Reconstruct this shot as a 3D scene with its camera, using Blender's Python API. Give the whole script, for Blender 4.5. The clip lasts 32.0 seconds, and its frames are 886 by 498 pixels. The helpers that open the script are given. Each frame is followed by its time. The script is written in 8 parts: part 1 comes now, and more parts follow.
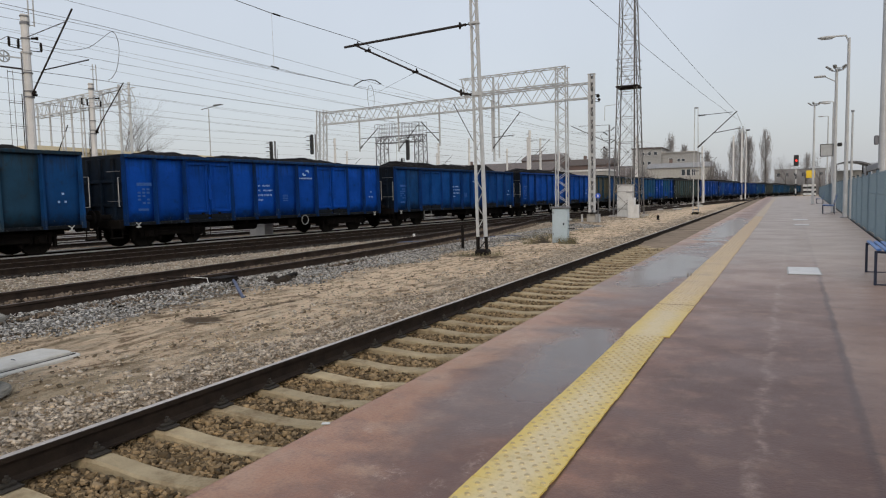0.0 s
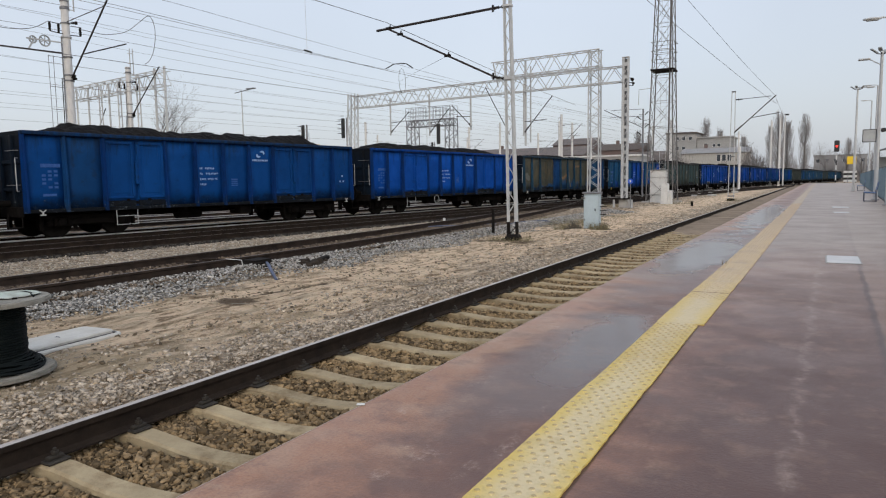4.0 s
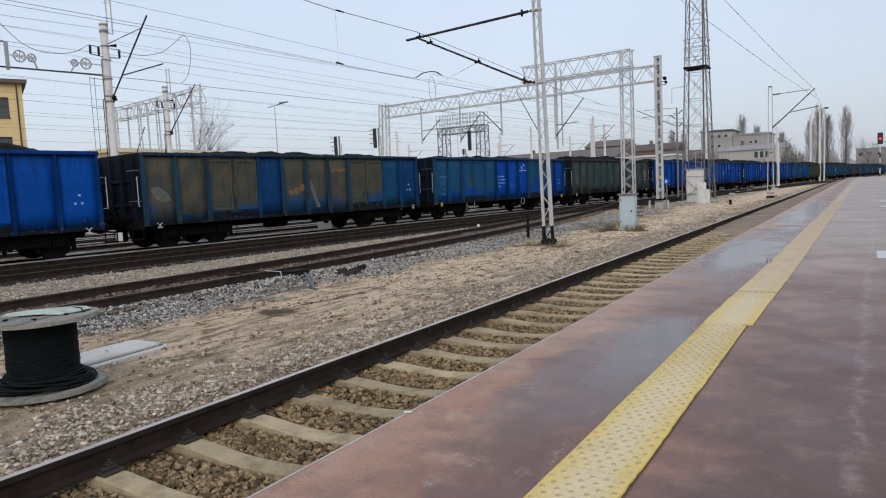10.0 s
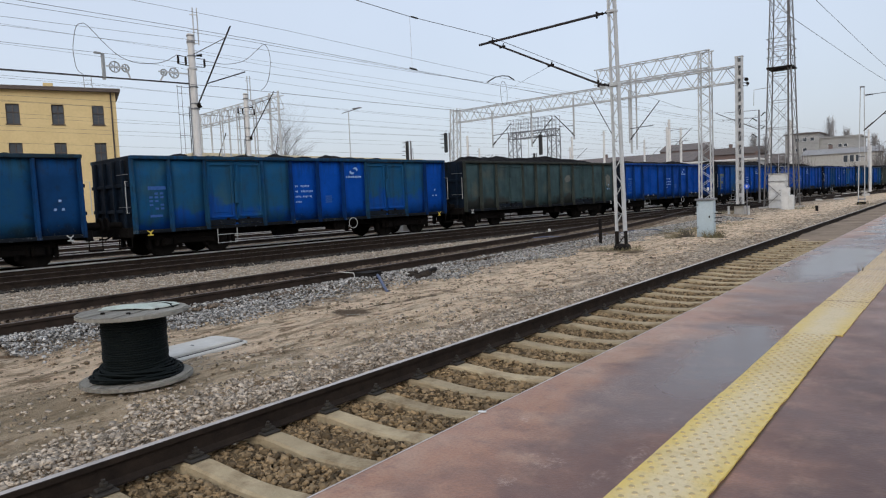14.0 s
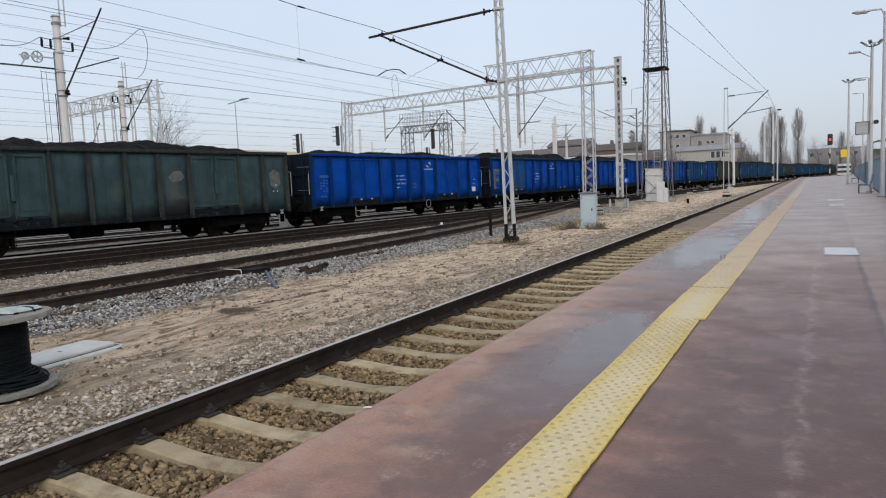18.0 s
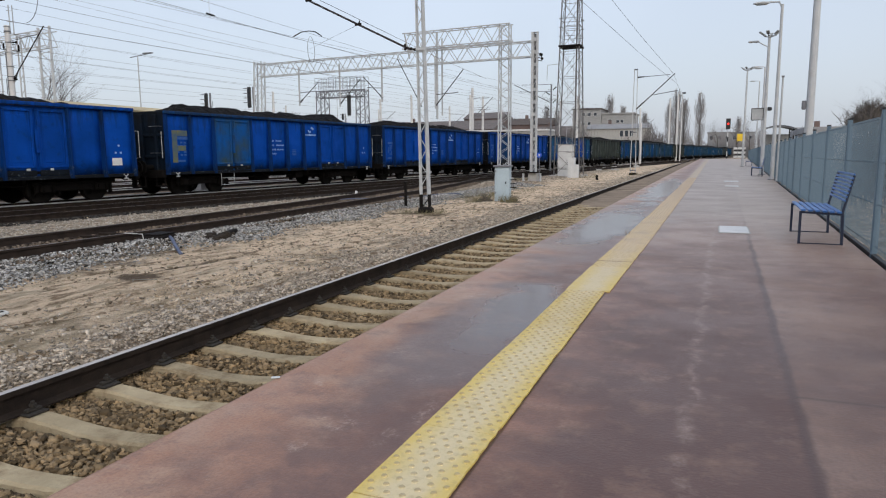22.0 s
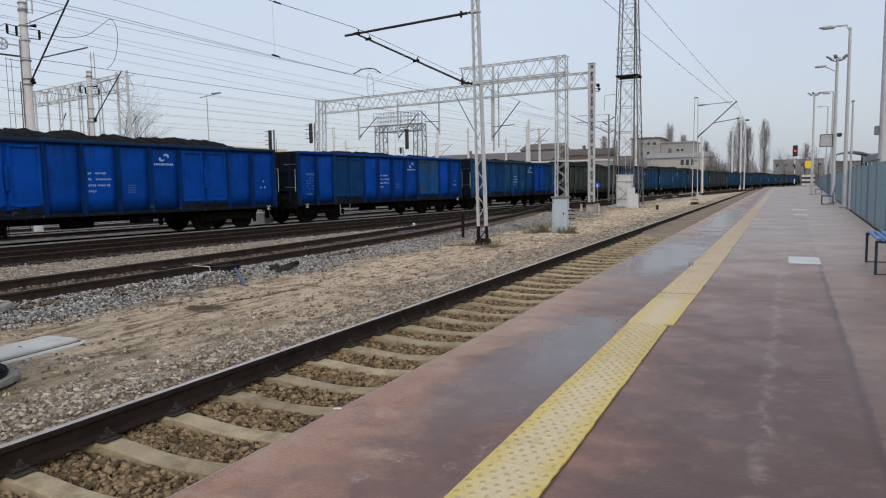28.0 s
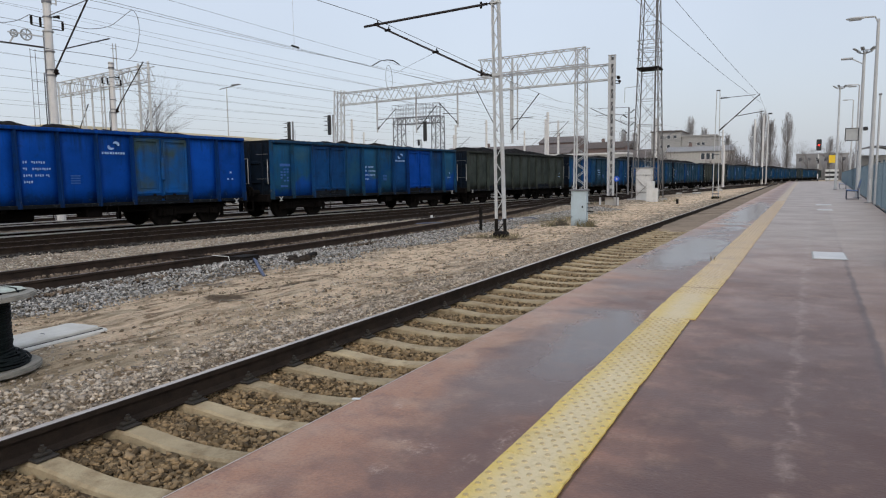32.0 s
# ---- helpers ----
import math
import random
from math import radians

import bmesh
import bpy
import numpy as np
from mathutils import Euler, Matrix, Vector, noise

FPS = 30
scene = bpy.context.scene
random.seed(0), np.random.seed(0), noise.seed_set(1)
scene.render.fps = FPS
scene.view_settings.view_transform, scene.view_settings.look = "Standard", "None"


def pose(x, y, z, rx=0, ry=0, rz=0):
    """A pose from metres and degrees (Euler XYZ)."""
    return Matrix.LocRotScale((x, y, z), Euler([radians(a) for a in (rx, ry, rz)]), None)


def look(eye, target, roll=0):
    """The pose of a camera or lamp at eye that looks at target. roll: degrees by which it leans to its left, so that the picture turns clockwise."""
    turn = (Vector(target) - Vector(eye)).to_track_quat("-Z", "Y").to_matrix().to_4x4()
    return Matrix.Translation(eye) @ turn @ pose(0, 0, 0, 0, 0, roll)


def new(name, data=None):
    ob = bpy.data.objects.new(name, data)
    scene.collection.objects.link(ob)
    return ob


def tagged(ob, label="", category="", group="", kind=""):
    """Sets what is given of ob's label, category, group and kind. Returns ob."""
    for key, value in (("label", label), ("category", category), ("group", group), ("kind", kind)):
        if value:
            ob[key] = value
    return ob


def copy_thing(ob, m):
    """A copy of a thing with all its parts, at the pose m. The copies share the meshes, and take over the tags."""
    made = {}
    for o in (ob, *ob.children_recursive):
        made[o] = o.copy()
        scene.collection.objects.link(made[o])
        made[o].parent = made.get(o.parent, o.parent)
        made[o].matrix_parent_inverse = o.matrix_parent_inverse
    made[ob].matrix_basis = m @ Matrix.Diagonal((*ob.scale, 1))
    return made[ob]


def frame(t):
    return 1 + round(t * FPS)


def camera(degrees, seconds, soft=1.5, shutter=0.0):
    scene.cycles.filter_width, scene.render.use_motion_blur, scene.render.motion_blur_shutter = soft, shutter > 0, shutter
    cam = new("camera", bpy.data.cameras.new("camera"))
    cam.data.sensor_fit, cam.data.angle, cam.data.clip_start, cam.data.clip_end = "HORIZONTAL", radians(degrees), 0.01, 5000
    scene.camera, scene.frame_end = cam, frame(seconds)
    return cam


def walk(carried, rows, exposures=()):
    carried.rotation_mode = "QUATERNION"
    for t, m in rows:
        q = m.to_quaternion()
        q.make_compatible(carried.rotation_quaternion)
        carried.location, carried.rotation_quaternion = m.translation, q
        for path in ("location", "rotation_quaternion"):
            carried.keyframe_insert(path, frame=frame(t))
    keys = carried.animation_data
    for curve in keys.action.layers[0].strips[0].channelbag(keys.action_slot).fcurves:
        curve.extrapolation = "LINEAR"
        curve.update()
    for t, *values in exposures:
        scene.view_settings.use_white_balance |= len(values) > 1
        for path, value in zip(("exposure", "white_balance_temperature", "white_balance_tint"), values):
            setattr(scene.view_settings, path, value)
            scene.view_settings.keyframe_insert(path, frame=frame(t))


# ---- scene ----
cam = camera(67.0, 32.0, 1.15)
PATH = [
    (0.0, pose(0.042, 0.058, 1.128, 85.595, 1.187, 26.564)),
    (0.5, pose(0.034, 0.077, 1.129, 85.395, 0.803, 27.021)),
    (1.0, pose(0.029, 0.047, 1.127, 85.453, 0.385, 26.439)),
    (1.5, pose(0.030, 0.055, 1.127, 84.882, 0.607, 26.968)),
    (2.0, pose(0.027, 0.052, 1.126, 84.676, 0.437, 27.582)),
    (2.5, pose(0.025, 0.047, 1.122, 84.153, 0.570, 27.883)),
    (4.5, pose(0.030, 0.011, 1.136, 84.584, 1.116, 30.708)),
    (5.0, pose(0.017, 0.001, 1.129, 84.469, 1.647, 33.931)),
    (5.5, pose(0.018, -0.000, 1.133, 83.595, 1.909, 36.949)),
    (6.0, pose(0.020, 0.013, 1.127, 82.607, 1.746, 35.362)),
    (6.5, pose(0.024, 0.016, 1.133, 83.081, 1.417, 32.347)),
    (7.0, pose(0.017, 0.013, 1.127, 83.243, 1.673, 30.355)),
    (7.5, pose(-0.003, 0.019, 1.133, 82.459, 2.008, 30.156)),
    (8.0, pose(-0.003, 0.037, 1.141, 83.387, 2.402, 31.520)),
    (8.5, pose(0.001, 0.050, 1.132, 81.749, 2.612, 31.809)),
    (9.0, pose(-0.004, 0.029, 1.121, 83.357, 2.454, 32.195)),
    (9.5, pose(-0.016, 0.023, 1.138, 84.149, 2.808, 32.210)),
    (10.0, pose(-0.015, 0.006, 1.130, 84.971, 2.653, 31.839)),
    (10.5, pose(-0.017, 0.002, 1.120, 84.880, 2.572, 31.694)),
    (11.0, pose(-0.012, -0.009, 1.126, 84.771, 1.497, 31.619)),
    (11.5, pose(-0.002, 0.002, 1.122, 85.382, 1.167, 31.860)),
    (12.0, pose(-0.007, -0.012, 1.117, 85.442, 1.304, 31.878)),
    (12.5, pose(-0.006, -0.015, 1.124, 85.015, 1.947, 33.448)),
    (13.0, pose(-0.011, -0.024, 1.119, 85.057, 2.037, 34.313)),
    (13.5, pose(-0.027, -0.028, 1.121, 85.200, 2.706, 36.814)),
    (14.0, pose(-0.026, -0.046, 1.117, 85.615, 2.409, 37.778)),
    (14.5, pose(-0.021, -0.033, 1.113, 84.637, 3.377, 38.114)),
    (15.0, pose(0.011, 0.003, 1.123, 84.319, 3.270, 34.829)),
    (15.5, pose(0.009, 0.004, 1.119, 84.437, 2.898, 30.860)),
    (17.5, pose(0.012, 0.000, 1.118, 83.982, 2.182, 29.410)),
    (18.0, pose(0.019, -0.005, 1.118, 84.696, 2.479, 28.741)),
    (18.5, pose(0.024, -0.012, 1.119, 83.870, 2.671, 29.707)),
    (19.0, pose(0.015, 0.001, 1.118, 83.594, 2.762, 29.490)),
    (19.5, pose(0.016, 0.004, 1.122, 83.805, 2.780, 29.612)),
    (20.0, pose(0.018, -0.006, 1.124, 84.471, 1.971, 30.042)),
    (20.5, pose(0.002, -0.005, 1.121, 84.248, 0.922, 30.220)),
    (21.0, pose(-0.003, -0.002, 1.113, 83.043, -0.565, 31.224)),
    (21.5, pose(0.011, 0.004, 1.115, 82.845, 0.099, 26.005)),
    (22.0, pose(0.009, 0.020, 1.114, 81.958, 0.320, 21.619)),
    (22.5, pose(-0.013, -0.004, 1.109, 81.912, 0.941, 26.592)),
    (23.0, pose(-0.029, 0.005, 1.106, 82.207, 0.325, 29.439)),
    (23.5, pose(-0.010, 0.005, 1.106, 82.110, 0.555, 27.271)),
    (24.0, pose(-0.011, 0.009, 1.117, 83.066, 0.768, 26.193)),
    (24.5, pose(0.016, -0.047, 1.115, 83.549, 0.923, 26.307)),
    (26.5, pose(0.005, -0.003, 1.119, 83.528, 0.828, 26.390)),
    (27.0, pose(-0.001, 0.005, 1.114, 83.686, 1.062, 26.491)),
    (27.5, pose(0.004, 0.003, 1.119, 84.737, 1.099, 26.374)),
    (28.0, pose(0.005, -0.006, 1.124, 84.699, 1.041, 26.430)),
    (28.5, pose(-0.017, 0.009, 1.110, 84.662, 1.019, 27.344)),
    (29.0, pose(-0.018, 0.015, 1.109, 83.464, 1.129, 27.821)),
    (29.5, pose(-0.007, 0.006, 1.116, 84.098, 1.175, 27.423)),
    (30.0, pose(-0.018, 0.017, 1.113, 84.231, 1.035, 26.633)),
    (30.5, pose(-0.008, 0.003, 1.114, 84.296, 0.981, 26.670)),
    (31.0, pose(-0.020, 0.024, 1.111, 83.829, 0.809, 26.204)),
    (31.5, pose(-0.027, 0.027, 1.114, 84.080, 0.684, 26.805)),
    (32.0, pose(-0.027, 0.017, 1.109, 84.092, 0.689, 27.930)),
]
walk(cam, PATH, [(0.0, -0.18, 6850, 10), (1.0, -0.10, 6850, 10), (2.5, -0.06, 6800, 10), (5.0, -0.03, 6550, 10), (6.0, 0.04, 6500, 10), (9.0, 0.0, 6380, 10), (13.5, -0.09, 6380, 10),
                 (15.0, 0.01, 6400, 10), (18.0, -0.02, 6400, 10), (22.0, -0.02, 6400, 10), (23.0, 0.05, 6380, 10), (26.5, -0.06, 6420, 10), (28.0, -0.14, 6450, 10), (29.5, -0.10, 6480, 10), (32.0, -0.08, 6500, 10)])

# world: a bright overcast winter sky
world = bpy.data.worlds.new("overcast")
scene.world = world
world.use_nodes = True
wn, wl = world.node_tree.nodes, world.node_tree.links
wn.clear()
sky = wn.new("ShaderNodeTexSky")
sky.sky_type = 'NISHITA'
sky.sun_disc = False
sky.sun_elevation, sky.sun_rotation = radians(24), radians(150)
sky.air_density, sky.dust_density = 1.0, 4.0
bg_sky = wn.new("ShaderNodeBackground")
bg_sky.inputs[1].default_value = 0.05
wl.new(sky.outputs[0], bg_sky.inputs[0])
bg_cloud = wn.new("ShaderNodeBackground")
wtc = wn.new("ShaderNodeTexCoord")
wsep = wn.new("ShaderNodeSeparateXYZ")
wl.new(wtc.outputs["Generated"], wsep.inputs[0])
wramp = wn.new("ShaderNodeValToRGB")
wramp.color_ramp.elements[0].position, wramp.color_ramp.elements[0].color = 0.0, (0.515, 0.552, 0.615, 1)
wramp.color_ramp.elements[1].position, wramp.color_ramp.elements[1].color = 0.45, (0.610, 0.664, 0.768, 1)
wramp.color_ramp.elements.new(1.0).color = (0.72, 0.78, 0.88, 1)
wl.new(wsep.outputs[2], wramp.inputs[0])
wnoise = wn.new("ShaderNodeTexNoise")
wnoise.inputs["Scale"].default_value = 2.2
wnoise.inputs["Detail"].default_value = 4
wl.new(wtc.outputs["Generated"], wnoise.inputs["Vector"])
wmul = wn.new("ShaderNodeMapRange")
wmul.inputs[1].default_value, wmul.inputs[2].default_value = 0.3, 0.7
wmul.inputs[3].default_value, wmul.inputs[4].default_value = 0.94, 1.05
wl.new(wnoise.outputs[0], wmul.inputs[0])
wl.new(wramp.outputs[0], bg_cloud.inputs[0])
wl.new(wmul.outputs[0], bg_cloud.inputs[1])
wadd = wn.new("ShaderNodeAddShader")
wl.new(bg_sky.outputs[0], wadd.inputs[0])
wl.new(bg_cloud.outputs[0], wadd.inputs[1])
wout = wn.new("ShaderNodeOutputWorld")
wl.new(wadd.outputs[0], wout.inputs[0])

sun_data = bpy.data.lights.new("sun", 'SUN')
sun_data.energy, sun_data.angle, sun_data.color = 1.0, radians(40), (1.0, 0.95, 0.89)
sun = new("sun", sun_data)
sun.matrix_world = look((60, -60, 60), (0, 0, 0))


# ---- materials ----
def material(name, colour, rough=0.8, metal=0.0, colour2=None, scale=3.0, bump=0.0, bump_scale=40.0, dirt=None, dirt_amount=0.0,
             dirt_scale=1.2, vary=0.0, island=0.0, rough2=None, spec=0.5, stretch=(1, 1, 1)):
    """A surface with mottled colour, stains, fine relief and a shade of its own for each piece."""
    m = bpy.data.materials.new(name)
    m.use_nodes = True
    n, l = m.node_tree.nodes, m.node_tree.links
    b = n["Principled BSDF"]
    b.inputs["Metallic"].default_value = metal
    b.inputs["Roughness"].default_value = rough
    b.inputs["Specular IOR Level"].default_value = spec
    tc = n.new("ShaderNodeTexCoord")
    mp = n.new("ShaderNodeMapping")
    mp.inputs["Scale"].default_value = stretch
    geo = n.new("ShaderNodeNewGeometry")
    info = n.new("ShaderNodeObjectInfo")
    off = n.new("ShaderNodeVectorMath")
    off.operation = 'MULTIPLY_ADD'
    rnd = n.new("ShaderNodeCombineXYZ")
    l.new(info.outputs["Random"], rnd.inputs[0])
    l.new(info.outputs["Random"], rnd.inputs[2])
    l.new(rnd.outputs[0], off.inputs[0])
    off.inputs[1].default_value = (37.0, 0.0, 19.0)
    l.new(tc.outputs["Object"], off.inputs[2])
    l.new(off.outputs[0], mp.inputs[0])

    def noise_node(s, detail=6, roughness=0.6):
        k = n.new("ShaderNodeTexNoise")
        k.inputs["Scale"].default_value, k.inputs["Detail"].default_value, k.inputs["Roughness"].default_value = s, detail, roughness
        l.new(mp.outputs[0], k.inputs["Vector"])
        return k

    def mix(fac, a, c, kind='MIX'):
        k = n.new("ShaderNodeMix")
        k.data_type, k.blend_type = 'RGBA', kind
        if isinstance(fac, float):
            k.inputs[0].default_value = fac
        else:
            l.new(fac, k.inputs[0])
        for slot, v in ((6, a), (7, c)):
            if isinstance(v, tuple):
                k.inputs[slot].default_value = (*v, 1)
            else:
                l.new(v, k.inputs[slot])
        return k.outputs[2]

    def ramp(src, lo, hi):
        k = n.new("ShaderNodeMapRange")
        k.inputs[1].default_value, k.inputs[2].default_value = lo, hi
        l.new(src, k.inputs[0])
        return k.outputs[0]

    col = colour
    big = noise_node(scale)
    fine = noise_node(scale * 9, 4)
    second = colour2 or tuple(c * 0.8 for c in colour)
    col = mix(ramp(big.outputs[0], 0.35, 0.65), col, second)
    grain = tuple(c * 0.72 for c in colour)
    k = n.new("ShaderNodeMath")
    k.operation = 'MULTIPLY'
    l.new(ramp(fine.outputs[0], 0.42, 0.72), k.inputs[0])
    k.inputs[1].default_value = 0.45
    col = mix(k.outputs[0], col, grain)
    if dirt:
        d = noise_node(dirt_scale, 8, 0.7)
        q = n.new("ShaderNodeMath")
        q.operation = 'MULTIPLY'
        l.new(ramp(d.outputs[0], 0.62 - 0.3 * dirt_amount, 0.78 - 0.25 * dirt_amount), q.inputs[0])
        q.inputs[1].default_value = min(1.0, 0.4 + dirt_amount)
        col = mix(q.outputs[0], col, dirt)
    if vary or island:
        hsv = n.new("ShaderNodeHueSaturation")
        v = n.new("ShaderNodeMapRange")
        a = island or vary
        v.inputs[3].default_value, v.inputs[4].default_value = 1 - a, 1 + a
        l.new(geo.outputs["Random Per Island"] if island else info.outputs["Random"], v.inputs[0])
        l.new(v.outputs[0], hsv.inputs["Value"])
        l.new(col, hsv.inputs["Color"])
        col = hsv.outputs[0]
    l.new(col, b.inputs["Base Color"])
    if rough2 is not None:
        r = n.new("ShaderNodeMapRange")
        r.inputs[1].default_value, r.inputs[2].default_value = 0.35, 0.65
        r.inputs[3].default_value, r.inputs[4].default_value = rough, rough2
        l.new(big.outputs[0], r.inputs[0])
        l.new(r.outputs[0], b.inputs["Roughness"])
    if bump:
        bp = n.new("ShaderNodeBump")
        bp.inputs["Strength"].default_value, bp.inputs["Distance"].default_value = bump, 0.02
        bn = noise_node(bump_scale, 5)
        l.new(bn.outputs[0], bp.inputs["Height"])
        l.new(bp.outputs[0], b.inputs["Normal"])
    return m


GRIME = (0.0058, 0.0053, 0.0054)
M_RAIL = material("rail_rust", (0.031, 0.023, 0.018), 0.85, 0.0, (0.015, 0.0115, 0.010), 6, 0.3, 60, spec=0.1)
M_RAILTOP = material("rail_head_polished", (0.56, 0.51, 0.475), 0.5, 0.5, (0.38, 0.34, 0.315), 3)
M_RAIL_YARD = material("rail_rust_brown", (0.042, 0.031, 0.025), 0.85, 0.0, (0.022, 0.017, 0.015), 4, 0.3, 60, spec=0.1)
M_FASTENING = material("fastening_rust", (0.045, 0.041, 0.036), 0.8, 0.0, (0.028, 0.024, 0.020), 12, 0.2, 60, spec=0.2)
M_RAILTOP_TRAIN = material("rail_head_bright", (0.74, 0.73, 0.72), 0.32, 0.85, (0.60, 0.58, 0.56), 3)
M_SLAB = material("pale_slab_concrete", (0.54, 0.53, 0.50), 0.9, 0, (0.46, 0.445, 0.41), 3, 0.4, 50, (0.36, 0.32, 0.26), 0.16, 4)
M_ORANGE = material("orange_paint_remnant", (0.155, 0.085, 0.032), 0.8, 0, (0.075, 0.06, 0.038), 9, dirt=(0.05, 0.045, 0.035), dirt_amount=0.3, dirt_scale=5)
M_CHALK = material("chalky_paint_remnant", (0.105, 0.112, 0.10), 0.8, 0, (0.065, 0.07, 0.064), 6, dirt=(0.05, 0.05, 0.045), dirt_amount=0.3, dirt_scale=6)
M_CREAM = material("cream_plaster", (0.62, 0.56, 0.40), 0.9, 0, (0.56, 0.50, 0.36), 0.6, dirt=(0.36, 0.32, 0.24), dirt_amount=0.12, dirt_scale=0.6)
M_RAILTOP_YARD = material("rail_head_dull", (0.13, 0.105, 0.09), 0.6, 0.3, (0.07, 0.055, 0.048), 2)
M_GRAVEL_YARD = material("gravel_yard", (0.47, 0.425, 0.365), 0.9, 0, (0.37, 0.33, 0.28), 2, 0.3, 90, island=0.5, spec=0.1)
M_BALLAST_OIL = material("ballast_tarry", (0.058, 0.054, 0.050), 0.9, 0, (0.034, 0.031, 0.029), 4, 0.3, 90, island=0.6, spec=0.12)
M_BALLAST_DARK = material("ballast_oily", (0.175, 0.138, 0.105), 0.9, 0, (0.095, 0.074, 0.058), 4, 0.3, 90, island=0.5, spec=0.12)
M_SLEEPER = material("sleeper_concrete", (0.416, 0.340, 0.221), 0.9, 0, (0.322, 0.260, 0.166), 4, 0.6, 50, (0.166, 0.115, 0.064), 0.42, 3.0, vary=0.14, spec=0.2)
M_SLEEPER_OLD = material("sleeper_tarred", (0.026, 0.020, 0.016), 0.9, 0, (0.042, 0.034, 0.027), 5, 0.5, 40, vary=0.25, spec=0.1)
M_BALLAST = material("ballast_brown", (0.248, 0.174, 0.094), 0.9, 0, (0.160, 0.117, 0.072), 5, 0.3, 90, island=0.72, spec=0.15)
M_GRAVEL = material("gravel_grey", (0.425, 0.365, 0.298), 0.9, 0, (0.31, 0.263, 0.21), 4, 0.3, 90, island=0.58, spec=0.15)
M_PEBBLE = material("sandy_pebbles", (0.40, 0.325, 0.235), 0.9, 0, (0.360, 0.280, 0.186), 4, 0.3, 90, island=0.45, spec=0.1)
M_GRAVEL_DARK = material("gravel_slate", (0.36, 0.35, 0.335), 0.9, 0, (0.25, 0.245, 0.235), 4, 0.3, 90, island=0.85, spec=0.15)
M_PULLEY = material("pulley_steel", (0.30, 0.32, 0.33), 0.6, 0.0, (0.22, 0.235, 0.245), 4)
M_GALV = material("galvanised_paint", (0.47, 0.49, 0.505), 0.65, 0.0, (0.40, 0.415, 0.43), 3, 0.1, 60, (0.20, 0.16, 0.13), 0.10, 2.5, vary=0.10)
M_COLUMN = material("column_paint", (0.46, 0.475, 0.49), 0.65, 0.0, (0.38, 0.395, 0.41), 2, 0.1, 60, (0.22, 0.20, 0.18), 0.2, 2.5)
M_GALVDK = material("weathered_steel", (0.20, 0.21, 0.23), 0.65, 0.3, (0.13, 0.13, 0.14), 3, 0.15, 60)
M_TOWER = material("tower_steel", (0.115, 0.114, 0.116), 0.7, 0.1, (0.15, 0.142, 0.14), 2)
M_BLACK = material("tar_black", (0.009, 0.008, 0.008), 0.8, 0, (0.016, 0.013, 0.011), 8, 0.3, 60, spec=0.1)
M_ARM = material("brown_tube", (0.022, 0.019, 0.020), 0.6, 0.0, (0.035, 0.028, 0.027), 5, spec=0.25)
M_WIRE = material("wire", (0.10, 0.10, 0.105), 0.7, 0.0)
M_CONC = material("concrete", (0.42, 0.41, 0.39), 0.9, 0, (0.34, 0.33, 0.31), 2.5, 0.4, 40, (0.2, 0.18, 0.15), 0.15, 2)
M_MASTCONC = material("mast_concrete", (0.60, 0.60, 0.60), 0.85, 0, (0.52, 0.52, 0.52), 2.5, 0.2, 40)
M_CABINET = material("cabinet_grey", (0.40, 0.49, 0.545), 0.6, 0, (0.36, 0.44, 0.49), 3, 0.1, 30, (0.25, 0.25, 0.23), 0.12, 2)
M_WHITE = material("white_paint", (0.62, 0.63, 0.63), 0.7, 0, (0.52, 0.53, 0.53), 5, dirt=(0.3, 0.28, 0.26), dirt_amount=0.08)
M_LETTER = material("faded_lettering", (0.29, 0.42, 0.66), 0.7, 0, (0.17, 0.29, 0.54), 14)
M_PALELETTER = material("pale_stencil", (0.022, 0.092, 0.30), 0.7, 0, (0.006, 0.058, 0.24), 14)
M_SOIL = material("dark_soil", (0.20, 0.155, 0.105), 0.95, 0, (0.13, 0.10, 0.07), 8, 0.6, 40, island=0.4, spec=0.1)
M_SILT = material("dark_silt", (0.30, 0.235, 0.175), 0.95, 0, (0.19, 0.15, 0.115), 0.9, 0.8, 26, (0.07, 0.055, 0.045), 0.35, 0.7, spec=0.1)
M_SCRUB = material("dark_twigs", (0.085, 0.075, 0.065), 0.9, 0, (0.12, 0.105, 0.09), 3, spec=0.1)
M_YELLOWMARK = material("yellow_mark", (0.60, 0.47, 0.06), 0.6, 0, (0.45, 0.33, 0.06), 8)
M_OLDYELLOW = material("old_yellow_paint", (0.135, 0.135, 0.045), 0.7, 0, (0.03, 0.075, 0.13), 2.5, dirt=(0.01, 0.05, 0.16), dirt_amount=0.3, dirt_scale=3.5)
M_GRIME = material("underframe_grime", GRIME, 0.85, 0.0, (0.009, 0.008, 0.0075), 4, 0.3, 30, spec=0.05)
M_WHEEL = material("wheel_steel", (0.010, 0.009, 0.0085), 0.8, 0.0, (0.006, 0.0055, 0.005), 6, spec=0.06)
M_COAL = material("coal", (0.007, 0.007, 0.008), 0.8, 0, (0.012, 0.011, 0.011), 3, 0.9, 12, spec=0.06)
M_WOOD = material("grey_wood", (0.29, 0.28, 0.25), 0.9, 0, (0.19, 0.182, 0.16), 5, 0.5, 30, (0.085, 0.07, 0.055), 0.3, 3, vary=0.2, spec=0.2, stretch=(6, 1, 1))
